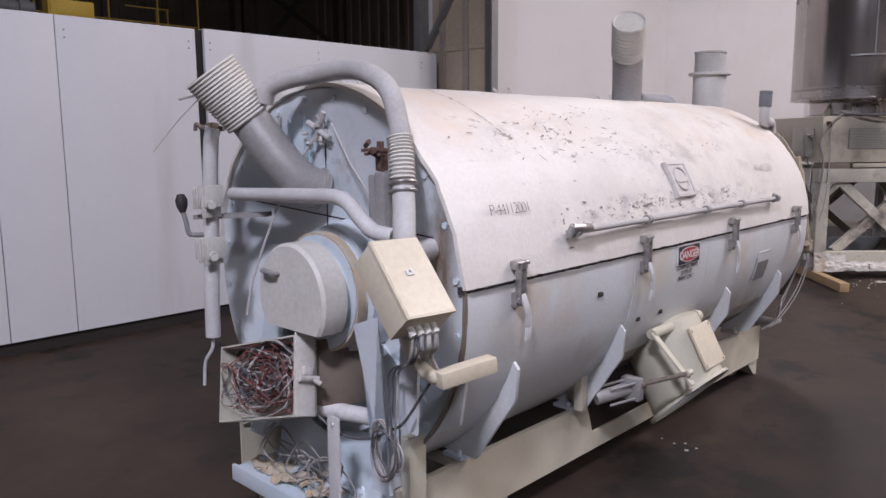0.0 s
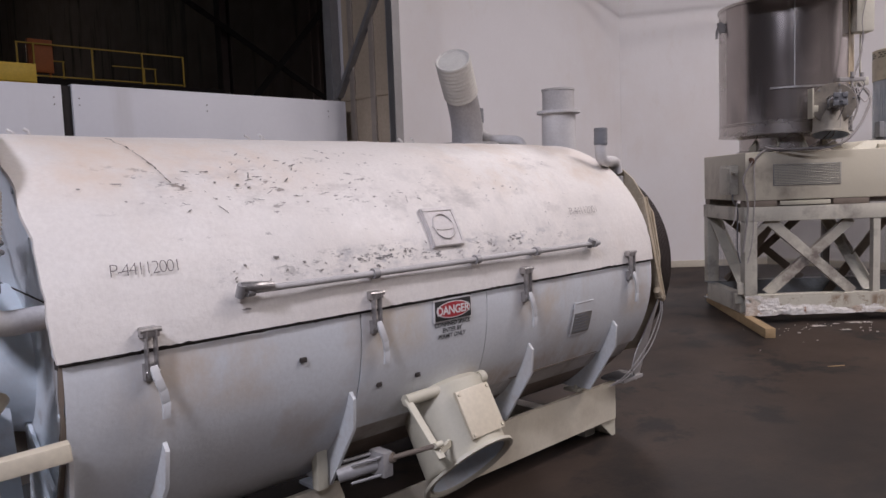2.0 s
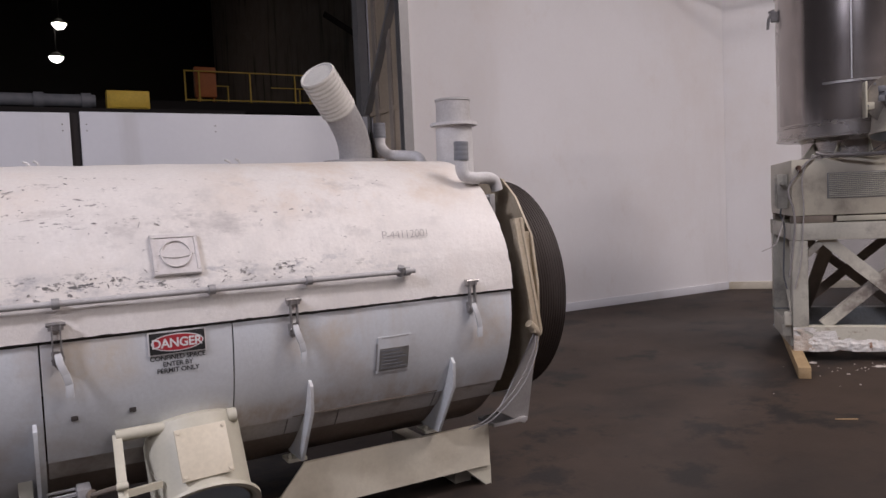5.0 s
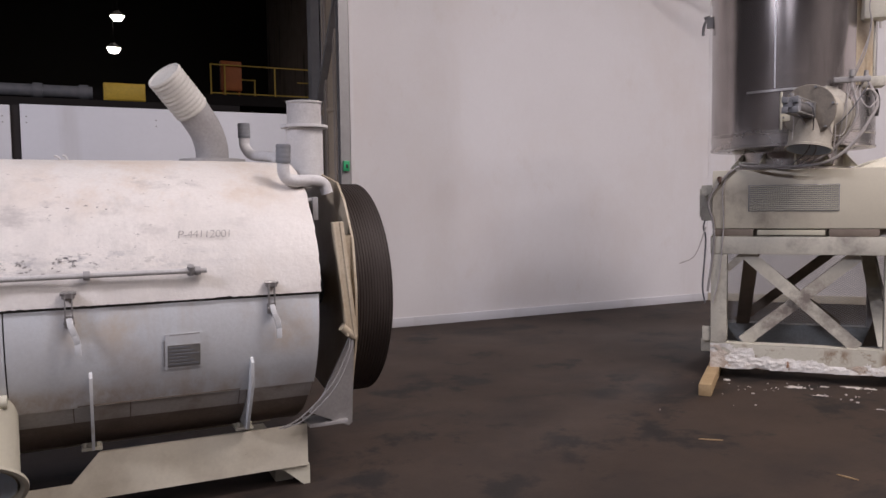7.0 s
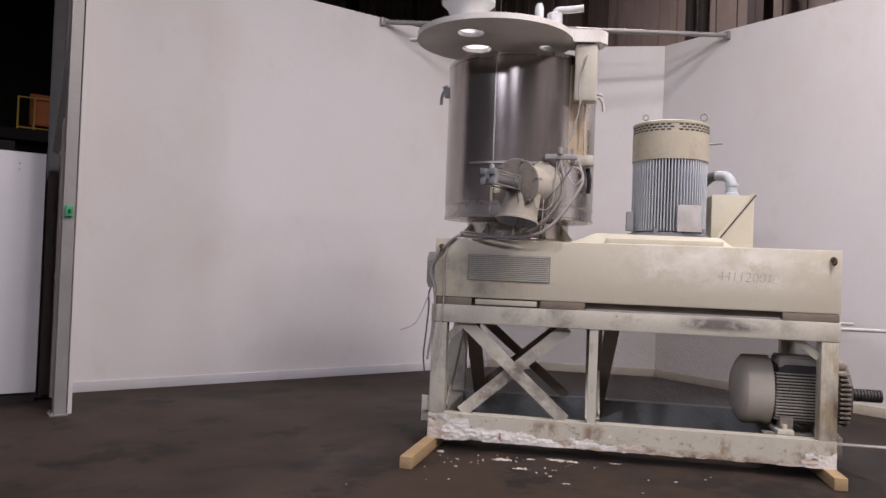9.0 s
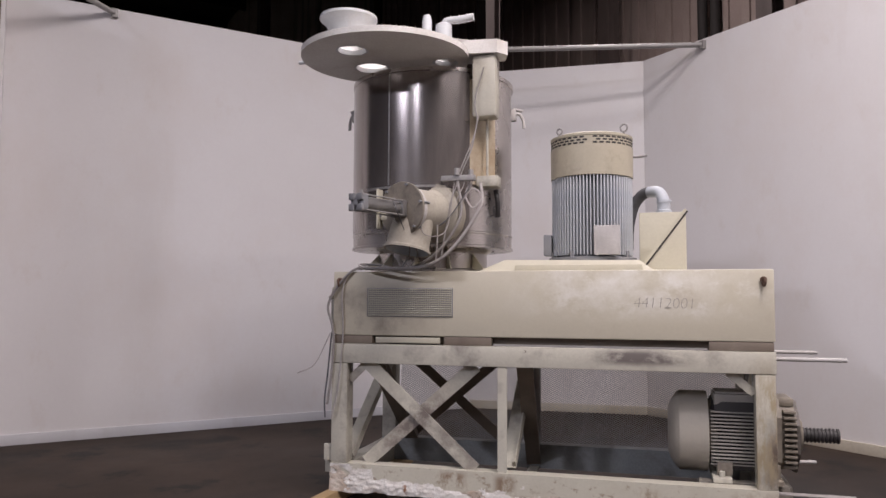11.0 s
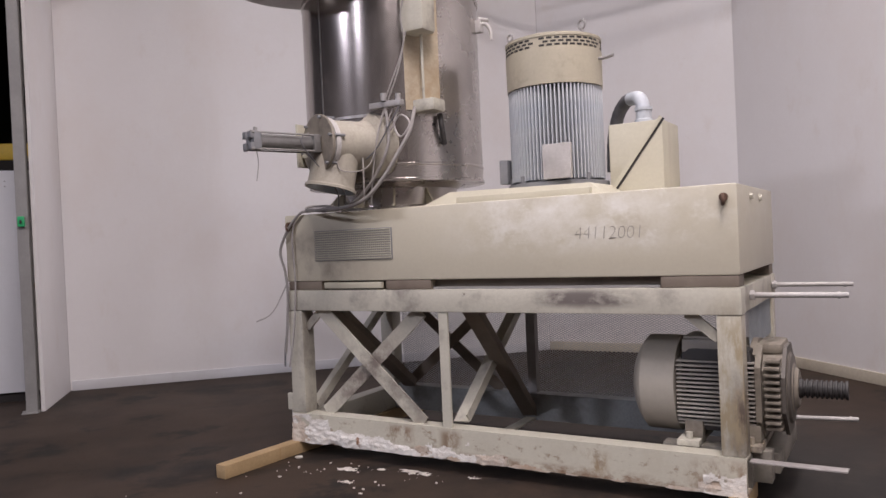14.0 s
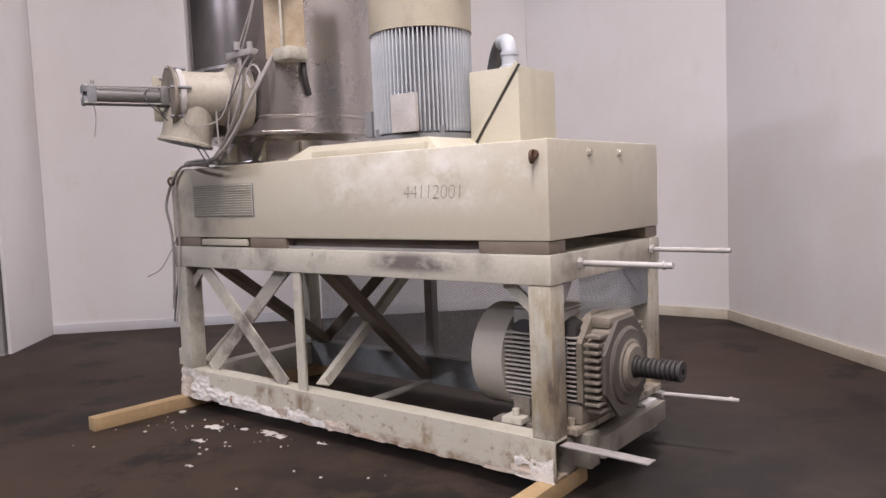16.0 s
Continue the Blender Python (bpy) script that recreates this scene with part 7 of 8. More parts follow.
for k in range(6):
    a = math.tau * (k + 0.5) / 6
    u, w, d = basis(vd)
    p = c0 - vd * 0.10 + (u * math.cos(a) + w * math.sin(a)) * 0.174
    bm = bmesh.new()
    rod(bm, p, p + vd * 0.12, 0.009, seg=8)
    part("flange_stud", bm, GREYDARK, dv)
bm = bmesh.new()
lathe(bm, V(4.645, 7.635, 2.12), (-0.12, -0.20, -1.0), [(0.150, 0), (0.150, 0.22), (0.154, 0.262), (0.166, 0.268), (0.166, 0.284), (0.154, 0.284), (0.142, 0.17), (0, 0.15)], 40)
vs_ = part("valve_spout", bm, VALVETAN, dv, "dusty tan-grey open spout, pale inside")
bm = bmesh.new()
lathe(bm, V(4.645, 7.635, 2.12), (-0.12, -0.20, -1.0), [(0, 0.14), (0.139, 0.16), (0.153, 0.283)], 40)
part("spout_lining", bm, BLUE, vs_, "dusty blue-grey lining")
bm = bmesh.new()
cs = c0 + vd * 0.0
ct = V(4.44, 7.034, 2.129)
d_ = (ct - cs).normalized()
rod(bm, cs, ct - d_ * 0.05, 0.046, seg=24)
boxb(bm, (-0.058, -0.058, -0.025), (0.058, 0.058, 0.025), 0.012, Matrix.Translation(cs + d_ * 0.03) @ d_.to_track_quat("Z", "Y").to_matrix().to_4x4())
acy = part("air_cylinder", bm, CYLGREY, dv, "dusty grey air cylinder")
bm = bmesh.new()
qe = Matrix.Translation(ct - d_ * 0.04) @ d_.to_track_quat("Z", "Y").to_matrix().to_4x4()
boxb(bm, (-0.056, -0.056, -0.034), (0.056, 0.056, 0.020), 0.014, qe)
for x, y in ((-0.034, -0.034), (0.034, -0.034), (-0.034, 0.034), (0.034, 0.034)):
    boxb(bm, (x - 0.022, y - 0.022, 0.016), (x + 0.022, y + 0.022, 0.040), 0.007, qe)
rod(bm, qe @ V(0, 0, 0.0), qe @ V(0, 0, 0.034), 0.020, seg=14)
part("end_cap", bm, GREYDARK, acy, "dark cast end cap")
bm = bmesh.new()
qm = Matrix.Translation(cs) @ d_.to_track_quat("Z", "Y").to_matrix().to_4x4()
ln_ = (ct - cs).length
for x in (-0.049, 0.049):
    for y in (-0.049, 0.049):
        rod(bm, qm @ V(x, y, 0.0), qm @ V(x, y, ln_ - 0.04), 0.006, seg=6)
        rod(bm, qm @ V(x, y, ln_ - 0.025), qm @ V(x, y, ln_ - 0.005), 0.011, seg=6)
rod(bm, qm @ V(0, 0.05, ln_ - 0.06), qm @ V(0, 0.085, ln_ - 0.06), 0.012, seg=8)
part("tie_rod_cage", bm, GALV, acy, "steel tie rods and port")
bm = bmesh.new()
boxb(bm, (4.41, 7.50, 2.00), (4.425, 7.60, 2.28), 0.004)
boxb(bm, (4.426, 7.53, 2.06), (4.50, 7.59, 2.12), 0.008)
part("valve_bracket", bm, CREAM, dv)
bm = bmesh.new()
tube(bm, [ct + V(0.02, 0.05, -0.03), ct + V(0.03, 0.06, -0.12), ct + V(0.02, 0.05, -0.24)], 0.003, 5, 5)
part("cable", bm, GREYWIRE, hs, "dusty grey cable")
for r_, mt, pts in (
        (0.0125, GREYWIRE, [(5.06, 7.93, 2.36), (5.10, 7.80, 2.20), (5.04, 7.75, 2.06), (4.95, 7.72, 1.92), (4.82, 7.70, 1.79), (4.66, 7.70, 1.735), (4.46, 7.72, 1.730), (4.26, 7.80, 1.735), (4.16, 7.90, 1.745), (4.20, 8.02, 1.735)]),
        (0.0105, GREYWIRE, [(4.92, 7.80, 2.36), (4.96, 7.76, 2.14), (4.90, 7.74, 1.98), (4.78, 7.74, 1.84), (4.62, 7.76, 1.745), (4.44, 7.84, 1.730), (4.28, 7.92, 1.735), (4.10, 7.96, 1.745)]),
        (0.0085, PALEWIRE, [(4.40, 7.96, 1.735), (4.26, 7.99, 1.765), (4.14, 7.93, 1.77), (4.16, 7.86, 1.75), (4.30, 7.84, 1.735), (4.40, 7.88, 1.732)]),
        (0.0060, PALEWIRE, [(5.02, 7.86, 2.40), (4.98, 7.80, 2.26), (5.04, 7.78, 2.16), (5.10, 7.80, 2.24), (5.03, 7.80, 2.30), (4.95, 7.79, 2.20)]),
        (0.0055, GREYWIRE, [(5.06, 7.86, 2.84), (5.02, 7.82, 2.60), (4.95, 7.80, 2.42), (4.88, 7.76, 2.20), (4.84, 7.74, 1.95), (4.80, 7.76, 1.74)]),
        (0.0050, GREYWIRE, [(5.10, 7.86, 3.20), (5.04, 7.84, 2.95), (5.05, 7.84, 2.75), (4.93, 7.78, 2.40)]),
        (0.0050, PALEWIRE, [(4.76, 7.66, 2.25), (4.80, 7.68, 2.08), (4.80, 7.69, 1.90), (4.78, 7.71, 1.74)])):
    bm = bmesh.new()
    tube(bm, pts, r_, 8, 6)
    part("cable", bm, mt, hs, "dusty grey hose" if r_ > 0.01 else "dusty grey cable")
bm = bmesh.new()
tube(bm, [(4.16, 7.90, 1.735), (4.10, 7.862, 1.725), (3.99, 7.850, 1.62), (3.90, 7.853, 1.46), (3.935, 7.855, 1.31), (3.948, 7.857, 1.16), (3.93, 7.86, 0.95), (3.90, 7.86, 0.72)], 0.0095, 8, 6)
part("cable", bm, GREYWIRE, hs, "grey hose hanging down the corner of the housing")
crng = random.Random(8)
for i in range(3):
    bm = bmesh.new()
    a = V(crng.uniform(4.90, 5.06), crng.uniform(7.80, 7.86), crng.uniform(2.36, 2.44))
    e = V(crng.uniform(4.58, 4.80), crng.uniform(7.48, 7.66), crng.uniform(2.00, 2.24))
    sag = crng.uniform(0.02, 0.22)
    tube(bm, [a, a + V(crng.uniform(-0.06, 0.04), -0.05, crng.uniform(-0.10, 0.03)), (a + e) / 2 + V(crng.uniform(-0.02, 0.10), crng.uniform(-0.05, 0.05), -sag), e + V(crng.uniform(-0.02, 0.08), 0.02, -sag * 0.5), e], crng.uniform(0.003, 0.0055), 6, 6)
    part("cable", bm, (GREYWIRE, DARKWIRE, PALEWIRE)[i % 3], hs, "thin dusty cable")
for i in range(2):
    bm = bmesh.new()
    e = c0 + vd * crng.uniform(0.0, 0.12) + V(crng.uniform(-0.09, 0.09), 0, crng.uniform(-0.10, 0.10))
    tube(bm, [e, e + V(crng.uniform(-0.06, 0.06), -0.05, -0.08), V(4.62 + 0.05 * i, 7.62, 1.86), V(4.50 + 0.06 * i, 7.80, 1.735)], 0.004, 6, 6)
    part("cable", bm, (DARKWIRE, GREYWIRE)[i % 2], hs, "thin dusty cable")
bm = bmesh.new()
boxb(bm, (4.80, 7.78, 2.36), (5.05, 7.83, 2.40), 0.006)
rod(bm, (4.92, 7.78, 2.40), (4.92, 7.78, 2.45), 0.02, seg=10)
rod(bm, (5.02, 7.80, 2.40), (5.02, 7.80, 2.44), 0.018, seg=10)
part("air_manifold", bm, DUCT, hs)

# upright motor on its slide base
MX, MY, MR = 5.824, 8.457, 0.305
bm = bmesh.new()
prism(bm, [(5.02, 8.02, 1.7145), (6.28, 8.02, 1.7145), (6.18, 8.06, 1.79), (5.22, 8.06, 1.80)], (0, 0.90, 0))
boxb(bm, (5.30, 8.00, 1.7145), (6.20, 8.04, 1.76), 0.005)
part("motor_base", bm, CREAM, hs, "cream sliding motor base")
# Core darker than its fins: the shade between them is put into the colour.
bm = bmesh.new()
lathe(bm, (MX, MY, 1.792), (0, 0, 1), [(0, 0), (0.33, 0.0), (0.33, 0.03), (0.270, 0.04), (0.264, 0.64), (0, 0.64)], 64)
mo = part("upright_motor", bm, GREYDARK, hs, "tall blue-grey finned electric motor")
finme = None
bm = bmesh.new()
boxb(bm, (0.262, -0.0042, 1.84), (MR, 0.0042, 2.43), 0.0015)
finme = to_mesh("fin", bm, GREY)
for k in range(74):
    a = math.tau * k / 74
    ob = piece("fin", finme, mo, Matrix.Identity(4))
    ob.matrix_basis = Matrix.Translation(V(MX, MY, 0) - ORIGIN[hs]) @ pose(0, 0, 0, 0, 0, math.degrees(a))
bm = bmesh.new()
lathe(bm, (MX, MY, 2.432), (0, 0, 1), [(MR - 0.02, 0.0), (MR + 0.006, 0.0), (MR + 0.008, 0.20), (MR + 0.008, 0.222), (MR + 0.0035, 0.223), (MR + 0.0035, 0.292), (MR + 0.008, 0.294), (MR + 0.008, 0.312), (MR - 0.03, 0.325), (0, 0.335)], 72)
fc = part("fan_cowl", bm, COWL, mo, "cream fan cowl with a slotted rim")
# Slots are black blocks; the openings' shade is in the colour.
slot_bm = bmesh.new()
boxb(slot_bm, (MR + 0.0015, -0.0165, -0.006), (MR + 0.0055, 0.0165, 0.006), 0.0)
slot_me = to_mesh("slot", slot_bm, RUBBER)
for row in range(3):
    for k in range(40):
        if k % 10 == 0:
            continue
        ob = piece("slot", slot_me, fc, Matrix.Identity(4))
        ob.matrix_basis = Matrix.Translation(V(MX, MY, 2.669 + row * 0.0215) - ORIGIN[hs]) @ pose(0, 0, 0, 0, 0, (k + 0.5 * (row % 2)) * 9.0)
bm = bmesh.new()
torus(bm, (6.075, 8.33, 2.80), (0.4, 1, 0), 0.028, 0.007, 18, 8)
rod(bm, (6.075, 8.33, 2.745), (6.075, 8.33, 2.775), 0.010, seg=8)
part("eye_bolt", bm, DUCT, mo)
bm = bmesh.new()
torus(bm, (5.60, 8.28, 2.785), (0.4, 1, 0), 0.022, 0.007, 18, 8)
part("eye_bolt", bm, DUCT, mo)
bm = bmesh.new()
tube(bm, [(6.12, 8.45, 2.60), (6.17, 8.44, 2.595), (6.24, 8.42, 2.60)], 0.010, 8, 4)
part("grease_tube", bm, DUCT, mo)
bm = bmesh.new()
boxb(bm, (5.86, 8.118, 1.835), (6.045, 8.148, 2.05), 0.004, None)
part("name_plate", bm, HOSE, mo, "blank grey-white plate")
for a in (-80, -30, 200, 245):
    bm = bmesh.new()
    c, s = math.cos(radians(a)), math.sin(radians(a))
    rod(bm, (MX + 0.30 * c, MY + 0.30 * s, 1.82), (MX + 0.30 * c, MY + 0.30 * s, 1.87), 0.02, seg=6)
    part("foot_bolt", bm, GREYDARK, mo)
bm = bmesh.new()
boxb(bm, (5.47, 8.30, 1.84), (5.53, 8.40, 2.0), 0.008)
part("junction_lug", bm, GREYDARK, mo)

# terminal box with a slanted joint, and its conduit elbow
bm = bmesh.new()
boxb(bm, (6.175, 8.46, 1.722), (6.515, 8.86, 2.170), 0.006)
tb = part("terminal_box", bm, CREAM, hs, "cream terminal box split by a slanted black joint")
bm = bmesh.new()
bar(bm, (6.195, 8.4575, 1.735), (6.525, 8.4575, 2.175), 0.014, 0.006, up=(-0.8, 0, 0.6))
part("joint_line", bm, RUBBER, tb, "black joint seal")
bm = bmesh.new()
bar(bm, (6.180, 8.452, 1.745), (6.512, 8.452, 2.185), 0.022, 0.010, up=(-0.8, 0, 0.6))
part("joint_flange", bm, CREAM, tb)
bm = bmesh.new()
tube(bm, [(6.36, 8.62, 2.165), (6.36, 8.62, 2.27), (6.325, 8.65, 2.345), (6.25, 8.71, 2.36)], 0.045, 16, 5)
lathe(bm, (6.36, 8.62, 2.17), (0, 0, 1), [(0.06, 0), (0.06, 0.03), (0.05, 0.035), (0.05, 0.09), (0.056, 0.09), (0.056, 0.11), (0.045, 0.11)], 20)
part("conduit_elbow", bm, GREY, tb, "grey conduit elbow")
bm = bmesh.new()
tube(bm, [(6.27, 8.695, 2.362), (6.20, 8.75, 2.345), (6.13, 8.80, 2.26), (6.09, 8.82, 2.10), (6.08, 8.82, 1.90)], 0.042, 16, 6, 0.003)
part("conduit_hose", bm, DARKWIRE, tb, "dark ribbed conduit hose", angle=60)

# lower motor lying on its slide rails
LMY, LMZ = 8.32, 0.585
bm = bmesh.new()
lathe(bm, (6.36, LMY, LMZ), (1, 0, 0), [(0, 0.0), (0.16, 0.0), (0.225, 0.03), (0.265, 0.06), (0.275, 0.09), (0.275, 0.26), (0.262, 0.265), (0, 0.265)], 56)
lm = part("lower_motor", bm, COWLGREY, hs, "dusty grey electric motor with a cream fan cowl")
bm = bmesh.new()
lathe(bm, (6.43, LMY, LMZ), (1, 0, 0), [(0.2775, 0.0), (0.2785, 0.02), (0.2785, 0.18), (0.2775, 0.192)], 56)
part("cowl_band", bm, COWLGREY, lm, "cream cowl band")
bm = bmesh.new()
lathe(bm, (6.62, LMY, LMZ), (1, 0, 0), [(0, 0), (0.225, 0.0), (0.225, 0.56), (0.20, 0.575), (0.16, 0.585), (0.12, 0.60), (0.10, 0.62), (0, 0.62)], 48)
part("motor_body", bm, TANDUST, lm)
def stacked_fins(name, x0, x1, half, pitch, thick, lo, hi, mat):
    """Level fins stacked on both sides of the lying motor; each pair of heights shares a mesh."""
    for k in range(lo, hi + 1):
        z = k * pitch
        w = min(half, math.sqrt(max(0.0, (half * 1.13) ** 2 - z * z)))
        for side in (-1, 1):
            key = (name, abs(k))
            if key not in FIN:
                bm = bmesh.new()
                boxb(bm, (x0, 0.10, -thick / 2), (x1, w, thick / 2), 0.002)
                FIN[key] = to_mesh(name, bm, mat)
            ob = piece(name, FIN[key], lm, Matrix.Identity(4))
            ob.matrix_basis = Matrix.Translation(V(0 if side > 0 else x0 + x1, LMY, LMZ + z) - ORIGIN[hs]) @ pose(0, 0, 0, 0, 0, 0 if side > 0 else 180)


FIN = {}
stacked_fins("cooling_fin", 6.635, 7.045, 0.262, 0.0235, 0.009, -8, 7, DUSTGREY)
stacked_fins("end_bell_rib", 7.096, 7.172, 0.272, 0.036, 0.015, -5, 5, TANDUST)
def octagon(x, half, cut):
    h, c = half, half - cut
    return [(x, LMY + u, LMZ + v) for u, v in ((-h, -c), (-c, -h), (c, -h), (h, -c), (h, c), (c, h), (-c, h), (-h, c))]


bm = bmesh.new()
prism(bm, octagon(7.048, 0.256, 0.11), (0.030, 0, 0))
prism(bm, octagon(7.079, 0.215, 0.09), (0.095, 0, 0))
part("end_bell", bm, TANDUST, lm, "tan dusty motor end bell")
bm = bmesh.new()
prism(bm, octagon(7.175, 0.240, 0.145), (0.020, 0, 0))
lathe(bm, (7.198, LMY, LMZ), (1, 0, 0), [(0.195, 0), (0.185, 0.012), (0.13, 0.016), (0.11, 0.03), (0, 0.03)], 40)
part("bell_face", bm, BELLFACE, lm, "greasy dark bell face")
bm = bmesh.new()
boxb(bm, (7.070, LMY - 0.150, LMZ + 0.205), (7.176, LMY + 0.150, LMZ + 0.262), 0.022)
part("bell_cap", bm, TANDUST, lm)
bm = bmesh.new()
arc = [radians(48 + 84 * k / 16) for k in range(17)]
prism(bm, [(6.90, LMY + 0.272 * math.cos(a), LMZ + 0.272 * math.sin(a)) for a in arc] + [(6.90, LMY + 0.235 * math.cos(a), LMZ + 0.235 * math.sin(a)) for a in reversed(arc)], (0.146, 0, 0))
part("frame_top", bm, TANDUST, lm, "smooth dusty frame top")
# Black core behind the fins carries the shade of their gaps as colour.
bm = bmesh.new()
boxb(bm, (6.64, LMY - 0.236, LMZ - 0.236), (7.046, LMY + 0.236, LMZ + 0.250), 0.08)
part("stator_frame", bm, RUBBER, lm, "black core, the shade between the fins in its colour")
bm = bmesh.new()
boxb(bm, (6.66, LMY - 0.215, LMZ + 0.19), (6.96, LMY + 0.05, LMZ + 0.285), 0.018)
boxb(bm, (6.67, LMY - 0.205, LMZ + 0.286), (6.95, LMY + 0.04, LMZ + 0.298), 0.005)
part("motor_terminal_box", bm, DUSTGREY, lm, "dusty grey terminal box on the motor")
bm = bmesh.new()
rod(bm, (7.20, LMY, LMZ), (7.245, LMY, LMZ), 0.058, seg=24)
prof = [(0, 0), (0.051, 0)]
for k in range(9):
    prof += [(0.051, 0.012 + k * 0.024), (0.041, 0.017 + k * 0.024), (0.041, 0.023 + k * 0.024), (0.051, 0.028 + k * 0.024)]
prof += [(0.051, 0.232), (0.018, 0.232), (0.018, 0.222), (0, 0.222)]
lathe(bm, (7.245, LMY, LMZ), (1, 0, 0), prof, 32)
part("grooved_pulley", bm, RUBBER, lm, "black grooved shaft pulley", angle=25)
for x in (6.72, 7.02):
    for s_ in (-1, 1):
        bm = bmesh.new()
        boxb(bm, (x - 0.05, LMY + s_ * 0.20 - 0.05, 0.325), (x + 0.05, LMY + s_ * 0.20 + 0.05, 0.42), 0.01)
        part("motor_foot", bm, TANDUST, lm)
bm = bmesh.new()
boxb(bm, (6.95, LMY - 0.36, 0.62), (7.0, LMY - 0.24, 0.74), 0.01)
part("conduit_lug", bm, GREYDARK, lm)
for x in (6.70, 7.02):
    bm = bmesh.new()
    boxb(bm, (x - 0.06, Y0 + 0.12, 0.291), (x + 0.06, Y1 - 0.12, 0.324), 0.004)
    for s_ in (-1, 1):
        rod(bm, (x, LMY + s_ * 0.27, 0.324), (x, LMY + s_ * 0.27, 0.36), 0.02, seg=6)
    part("motor_rail", bm, CREAMDIRTY, hs, "cream motor slide rail")
# Bracket and right rail take the dark paint that carries the shade.
bm = bmesh.new()
boxb(bm, (6.55, 8.05, 0.12), (7.12, 8.15, 0.29), 0.006)
boxb(bm, (7.04, 8.14, 0.15), (7.15, 8.9, 0.26), 0.006)
part("motor_bracket", bm, FRAMESHADE, hs)
for p0, p1, r_, mt in (((6.98, 9.008, 1.107), (7.488, 9.008, 1.107), 0.014, HOSE), ((6.98, 8.155, 1.112), (7.504, 8.155, 1.112), 0.015, HOSE), ((7.0, 9.05, 0.246), (7.483, 9.136, 0.246), 0.013, HOSE)):
    bm = bmesh.new()
    rod(bm, p0, p1, r_, seg=12)
    rod(bm, V(*p0) + V(0.05, 0, 0), V(*p0) + V(0.075, 0, 0), r_ * 1.9, seg=6)
    rod(bm, V(*p1) - V(0.05, 0, 0), V(*p1) - V(0.038, 0, 0), r_ * 1.3, seg=12)
    part("adjusting_rod", bm, mt, hs, "long pale threaded adjusting rod")
bm = bmesh.new()
bar(bm, (7.03, 7.95, 0.262), (7.485, 7.925, 0.268), 0.006, 0.07)
part("flat_strip", bm, GREYWIRE, hs, "flat pale steel strip")
bm = bmesh.new()
rod(bm, (7.06, 8.78, 0.20), (7.13, 8.78, 0.20), 0.045, seg=14)
boxb(bm, (7.06, 8.70, 0.12), (7.12, 8.86, 0.28), 0.012)
part("belt_tensioner", bm, DUSTWHITE, hs)

# timbers under the stand
def timber(p0, p1, label):
    bm = bmesh.new()
    bar(bm, p0, p1, 0.088, 0.092, bevel=0.004)
    solid("timber", bm, WOOD, p0, label, "timber", MW, "timbers under the stand")


timber((3.90 + 0.0, 7.20, 0.044), (4.06, 9.35, 0.044), "yellow pine timber sticking out under the stand")
timber((6.98, 7.62, 0.044), (6.975, 8.20, 0.044), "short yellow pine timber under the stand")

# flakes of powder on the floor
bm = bmesh.new()
rng = random.Random(21)
for k in range(48):
    if k < 36:
        x, y = rng.gauss(4.65, 0.42), 7.80 - abs(rng.gauss(0, 0.22))
    else:
        x, y = rng.uniform(3.6, 6.6), rng.uniform(6.6, 7.7)
    r_ = 0.003 + 0.012 * rng.random() ** 3 * (2.2 if k % 13 == 0 else 1)
    n_ = 6
    a0 = rng.random() * 6
    prism(bm, [(x + r_ * rng.uniform(0.5, 1.5) * math.cos(a0 + math.tau * i / n_), y + r_ * rng.uniform(0.4, 1.2) * math.sin(a0 + math.tau * i / n_), 0.0005) for i in range(n_)], (0, 0, rng.uniform(0.002, 0.008)))
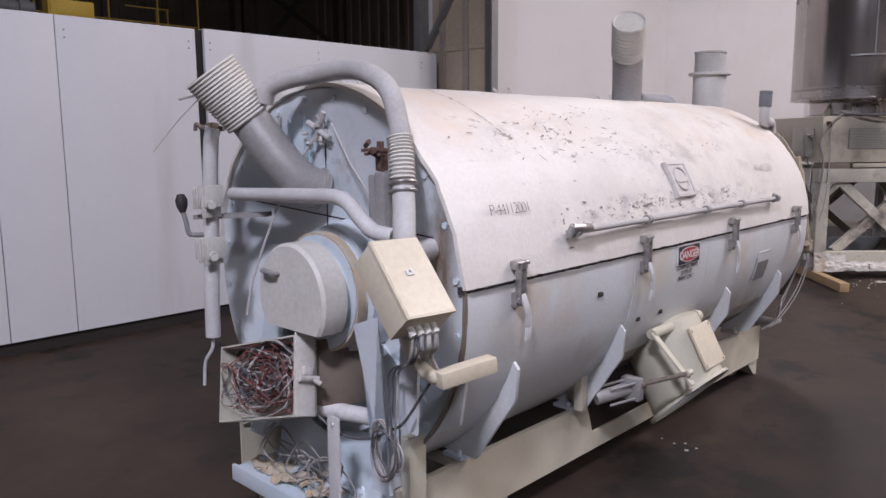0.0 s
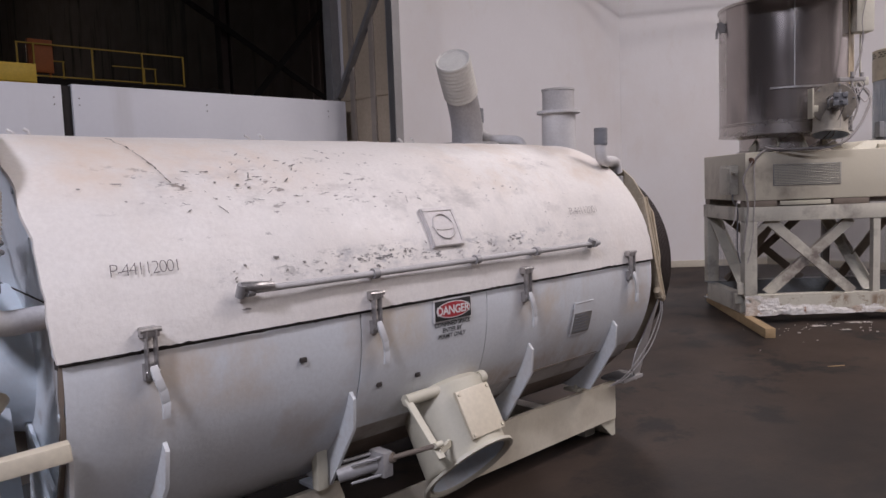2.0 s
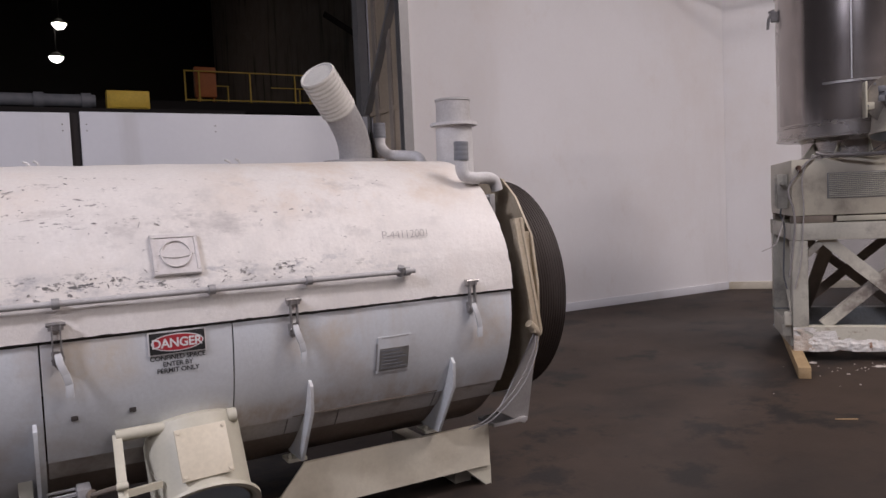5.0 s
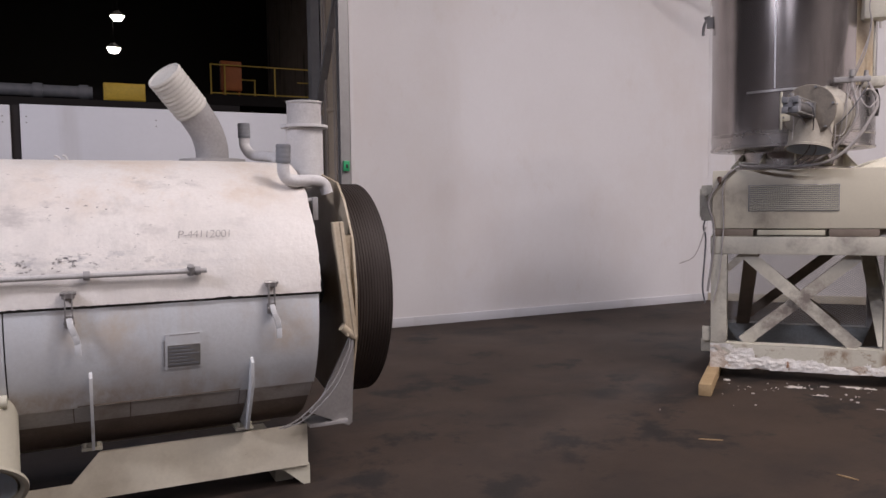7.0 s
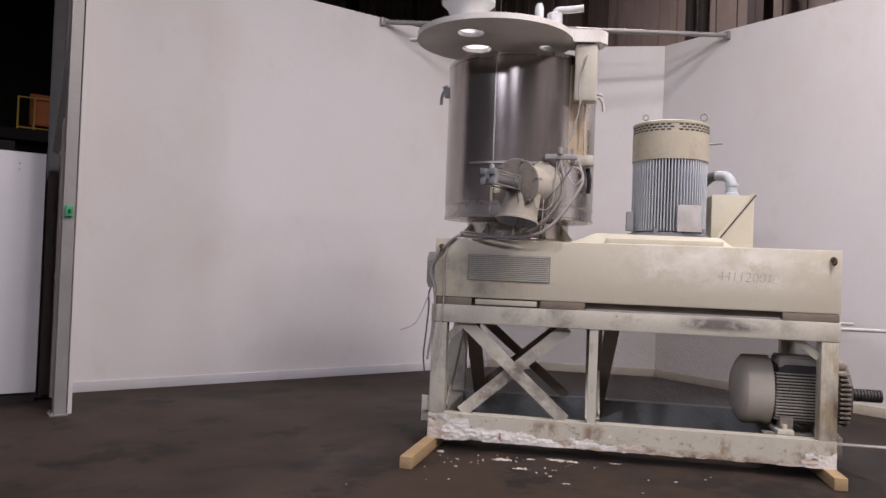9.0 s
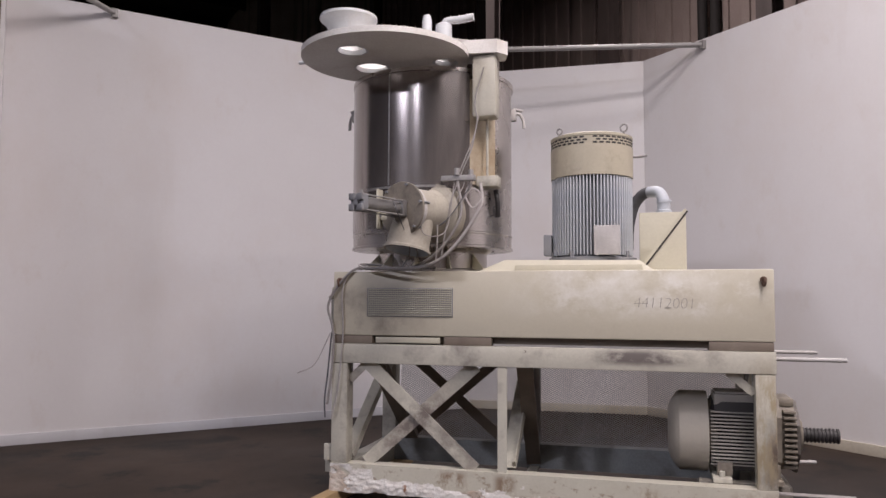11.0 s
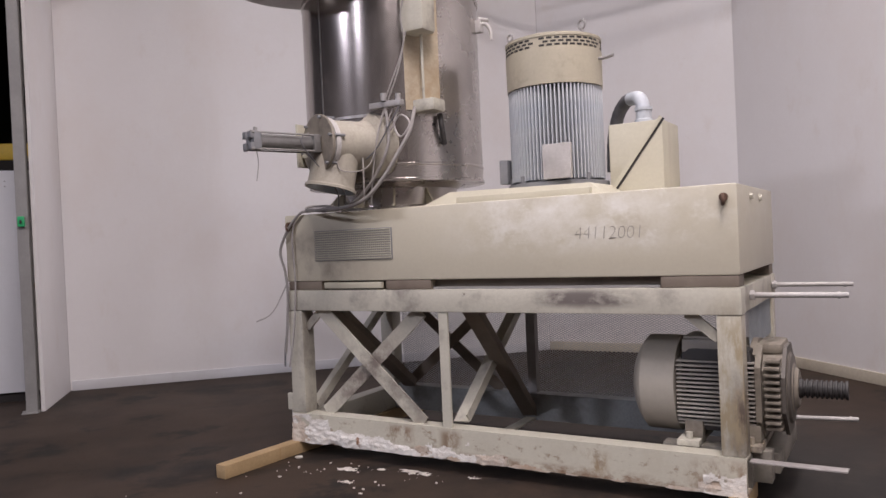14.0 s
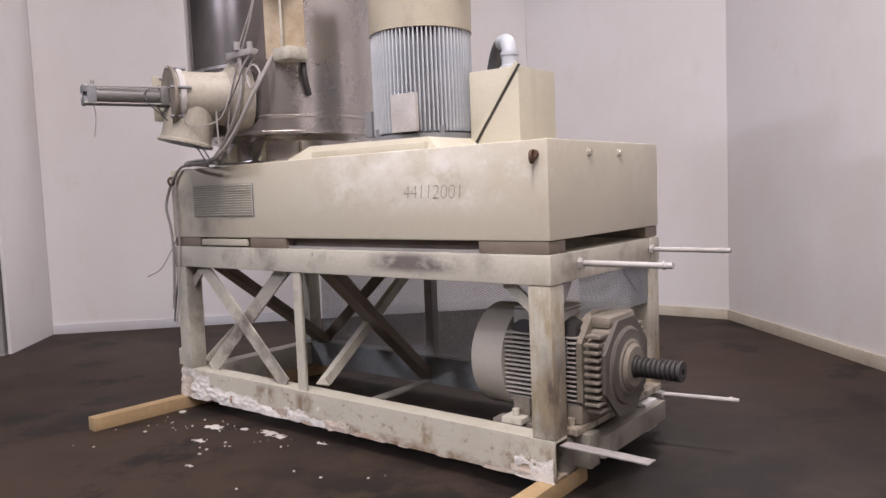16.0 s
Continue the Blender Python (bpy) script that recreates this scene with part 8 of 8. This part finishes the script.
for x, y, rx, ry, sd in ((5.02, 7.80, 0.17, 0.055, 1.0), (4.57, 7.69, 0.11, 0.06, 2.0), (4.72, 7.47, 0.08, 0.035, 3.0), (4.78, 7.77, 0.05, 0.03, 4.0), (5.42, 7.85, 0.06, 0.025, 5.0), (5.06, 7.18, 0.04, 0.02, 6.0)):
    cells = {}
    for i in range(-24, 25):
        for k in range(-14, 15):
            u, v = i / 20, k / 11
            g = 0.55 - u * u - v * v + 0.9 * noise.fractal(V(u * 2.5, v * 1.4, sd * 7), 1.0, 2.1, 5)
            if g > 0:
                cells[i, k] = bm.verts.new((x + u * rx, y + v * ry, 0.0012 + 0.004 * min(1.0, g) * (0.6 + 0.6 * abs(noise.noise(V(i * 0.4, k * 0.4, sd))))))
    for i, k in list(cells):
        quad = [cells.get((i + a, k + b)) for a, b in ((0, 0), (1, 0), (1, 1), (0, 1))]
        if all(quad):
            bm.faces.new(quad)
solid("powder_flakes", bm, FLAKE, (4.65, 7.7, 0), "scattered white powder flakes and smears on the floor", "debris", MW, "", "stuff", angle=20)
bm = bmesh.new()
for k in range(7):
    x, y = rng.gauss(1.10, 0.06), rng.gauss(3.56, 0.06)
    r_ = rng.uniform(0.003, 0.009)
    prism(bm, [(x + r_ * rng.uniform(0.5, 1.5) * math.cos(math.tau * i / 6), y + r_ * rng.uniform(0.4, 1.2) * math.sin(math.tau * i / 6), 0.0005) for i in range(6)], (0, 0, rng.uniform(0.002, 0.006)))
solid("powder_flakes", bm, FLAKE, (1.10, 3.56, 0), "a few white flakes on the floor beside the skid", "debris", MW, "", "stuff", angle=20)

for (x, y, a, le), lb in (((3.96, 6.11, 0.15, 0.07), "thin pale wood splinter lying on the floor"), ((4.65, 5.67, -0.5, 0.055), "short pale wood splinter lying on the floor")):
    bm = bmesh.new()
    d = V(math.cos(a), math.sin(a), 0)
    c = V(x, y, 0.004)
    prism(bm, [c - d * le + V(0, 0.003, -0.003), c + V(0, -0.006, -0.003), c + d * le + V(0, 0, -0.003), c + d * le * 0.3 + V(0, 0.006, -0.003)], (0, 0, 0.006))
    solid("wood_splinter", bm, WOOD, (x, y, 0), lb, "splinter", MW, "splinters on the floor")
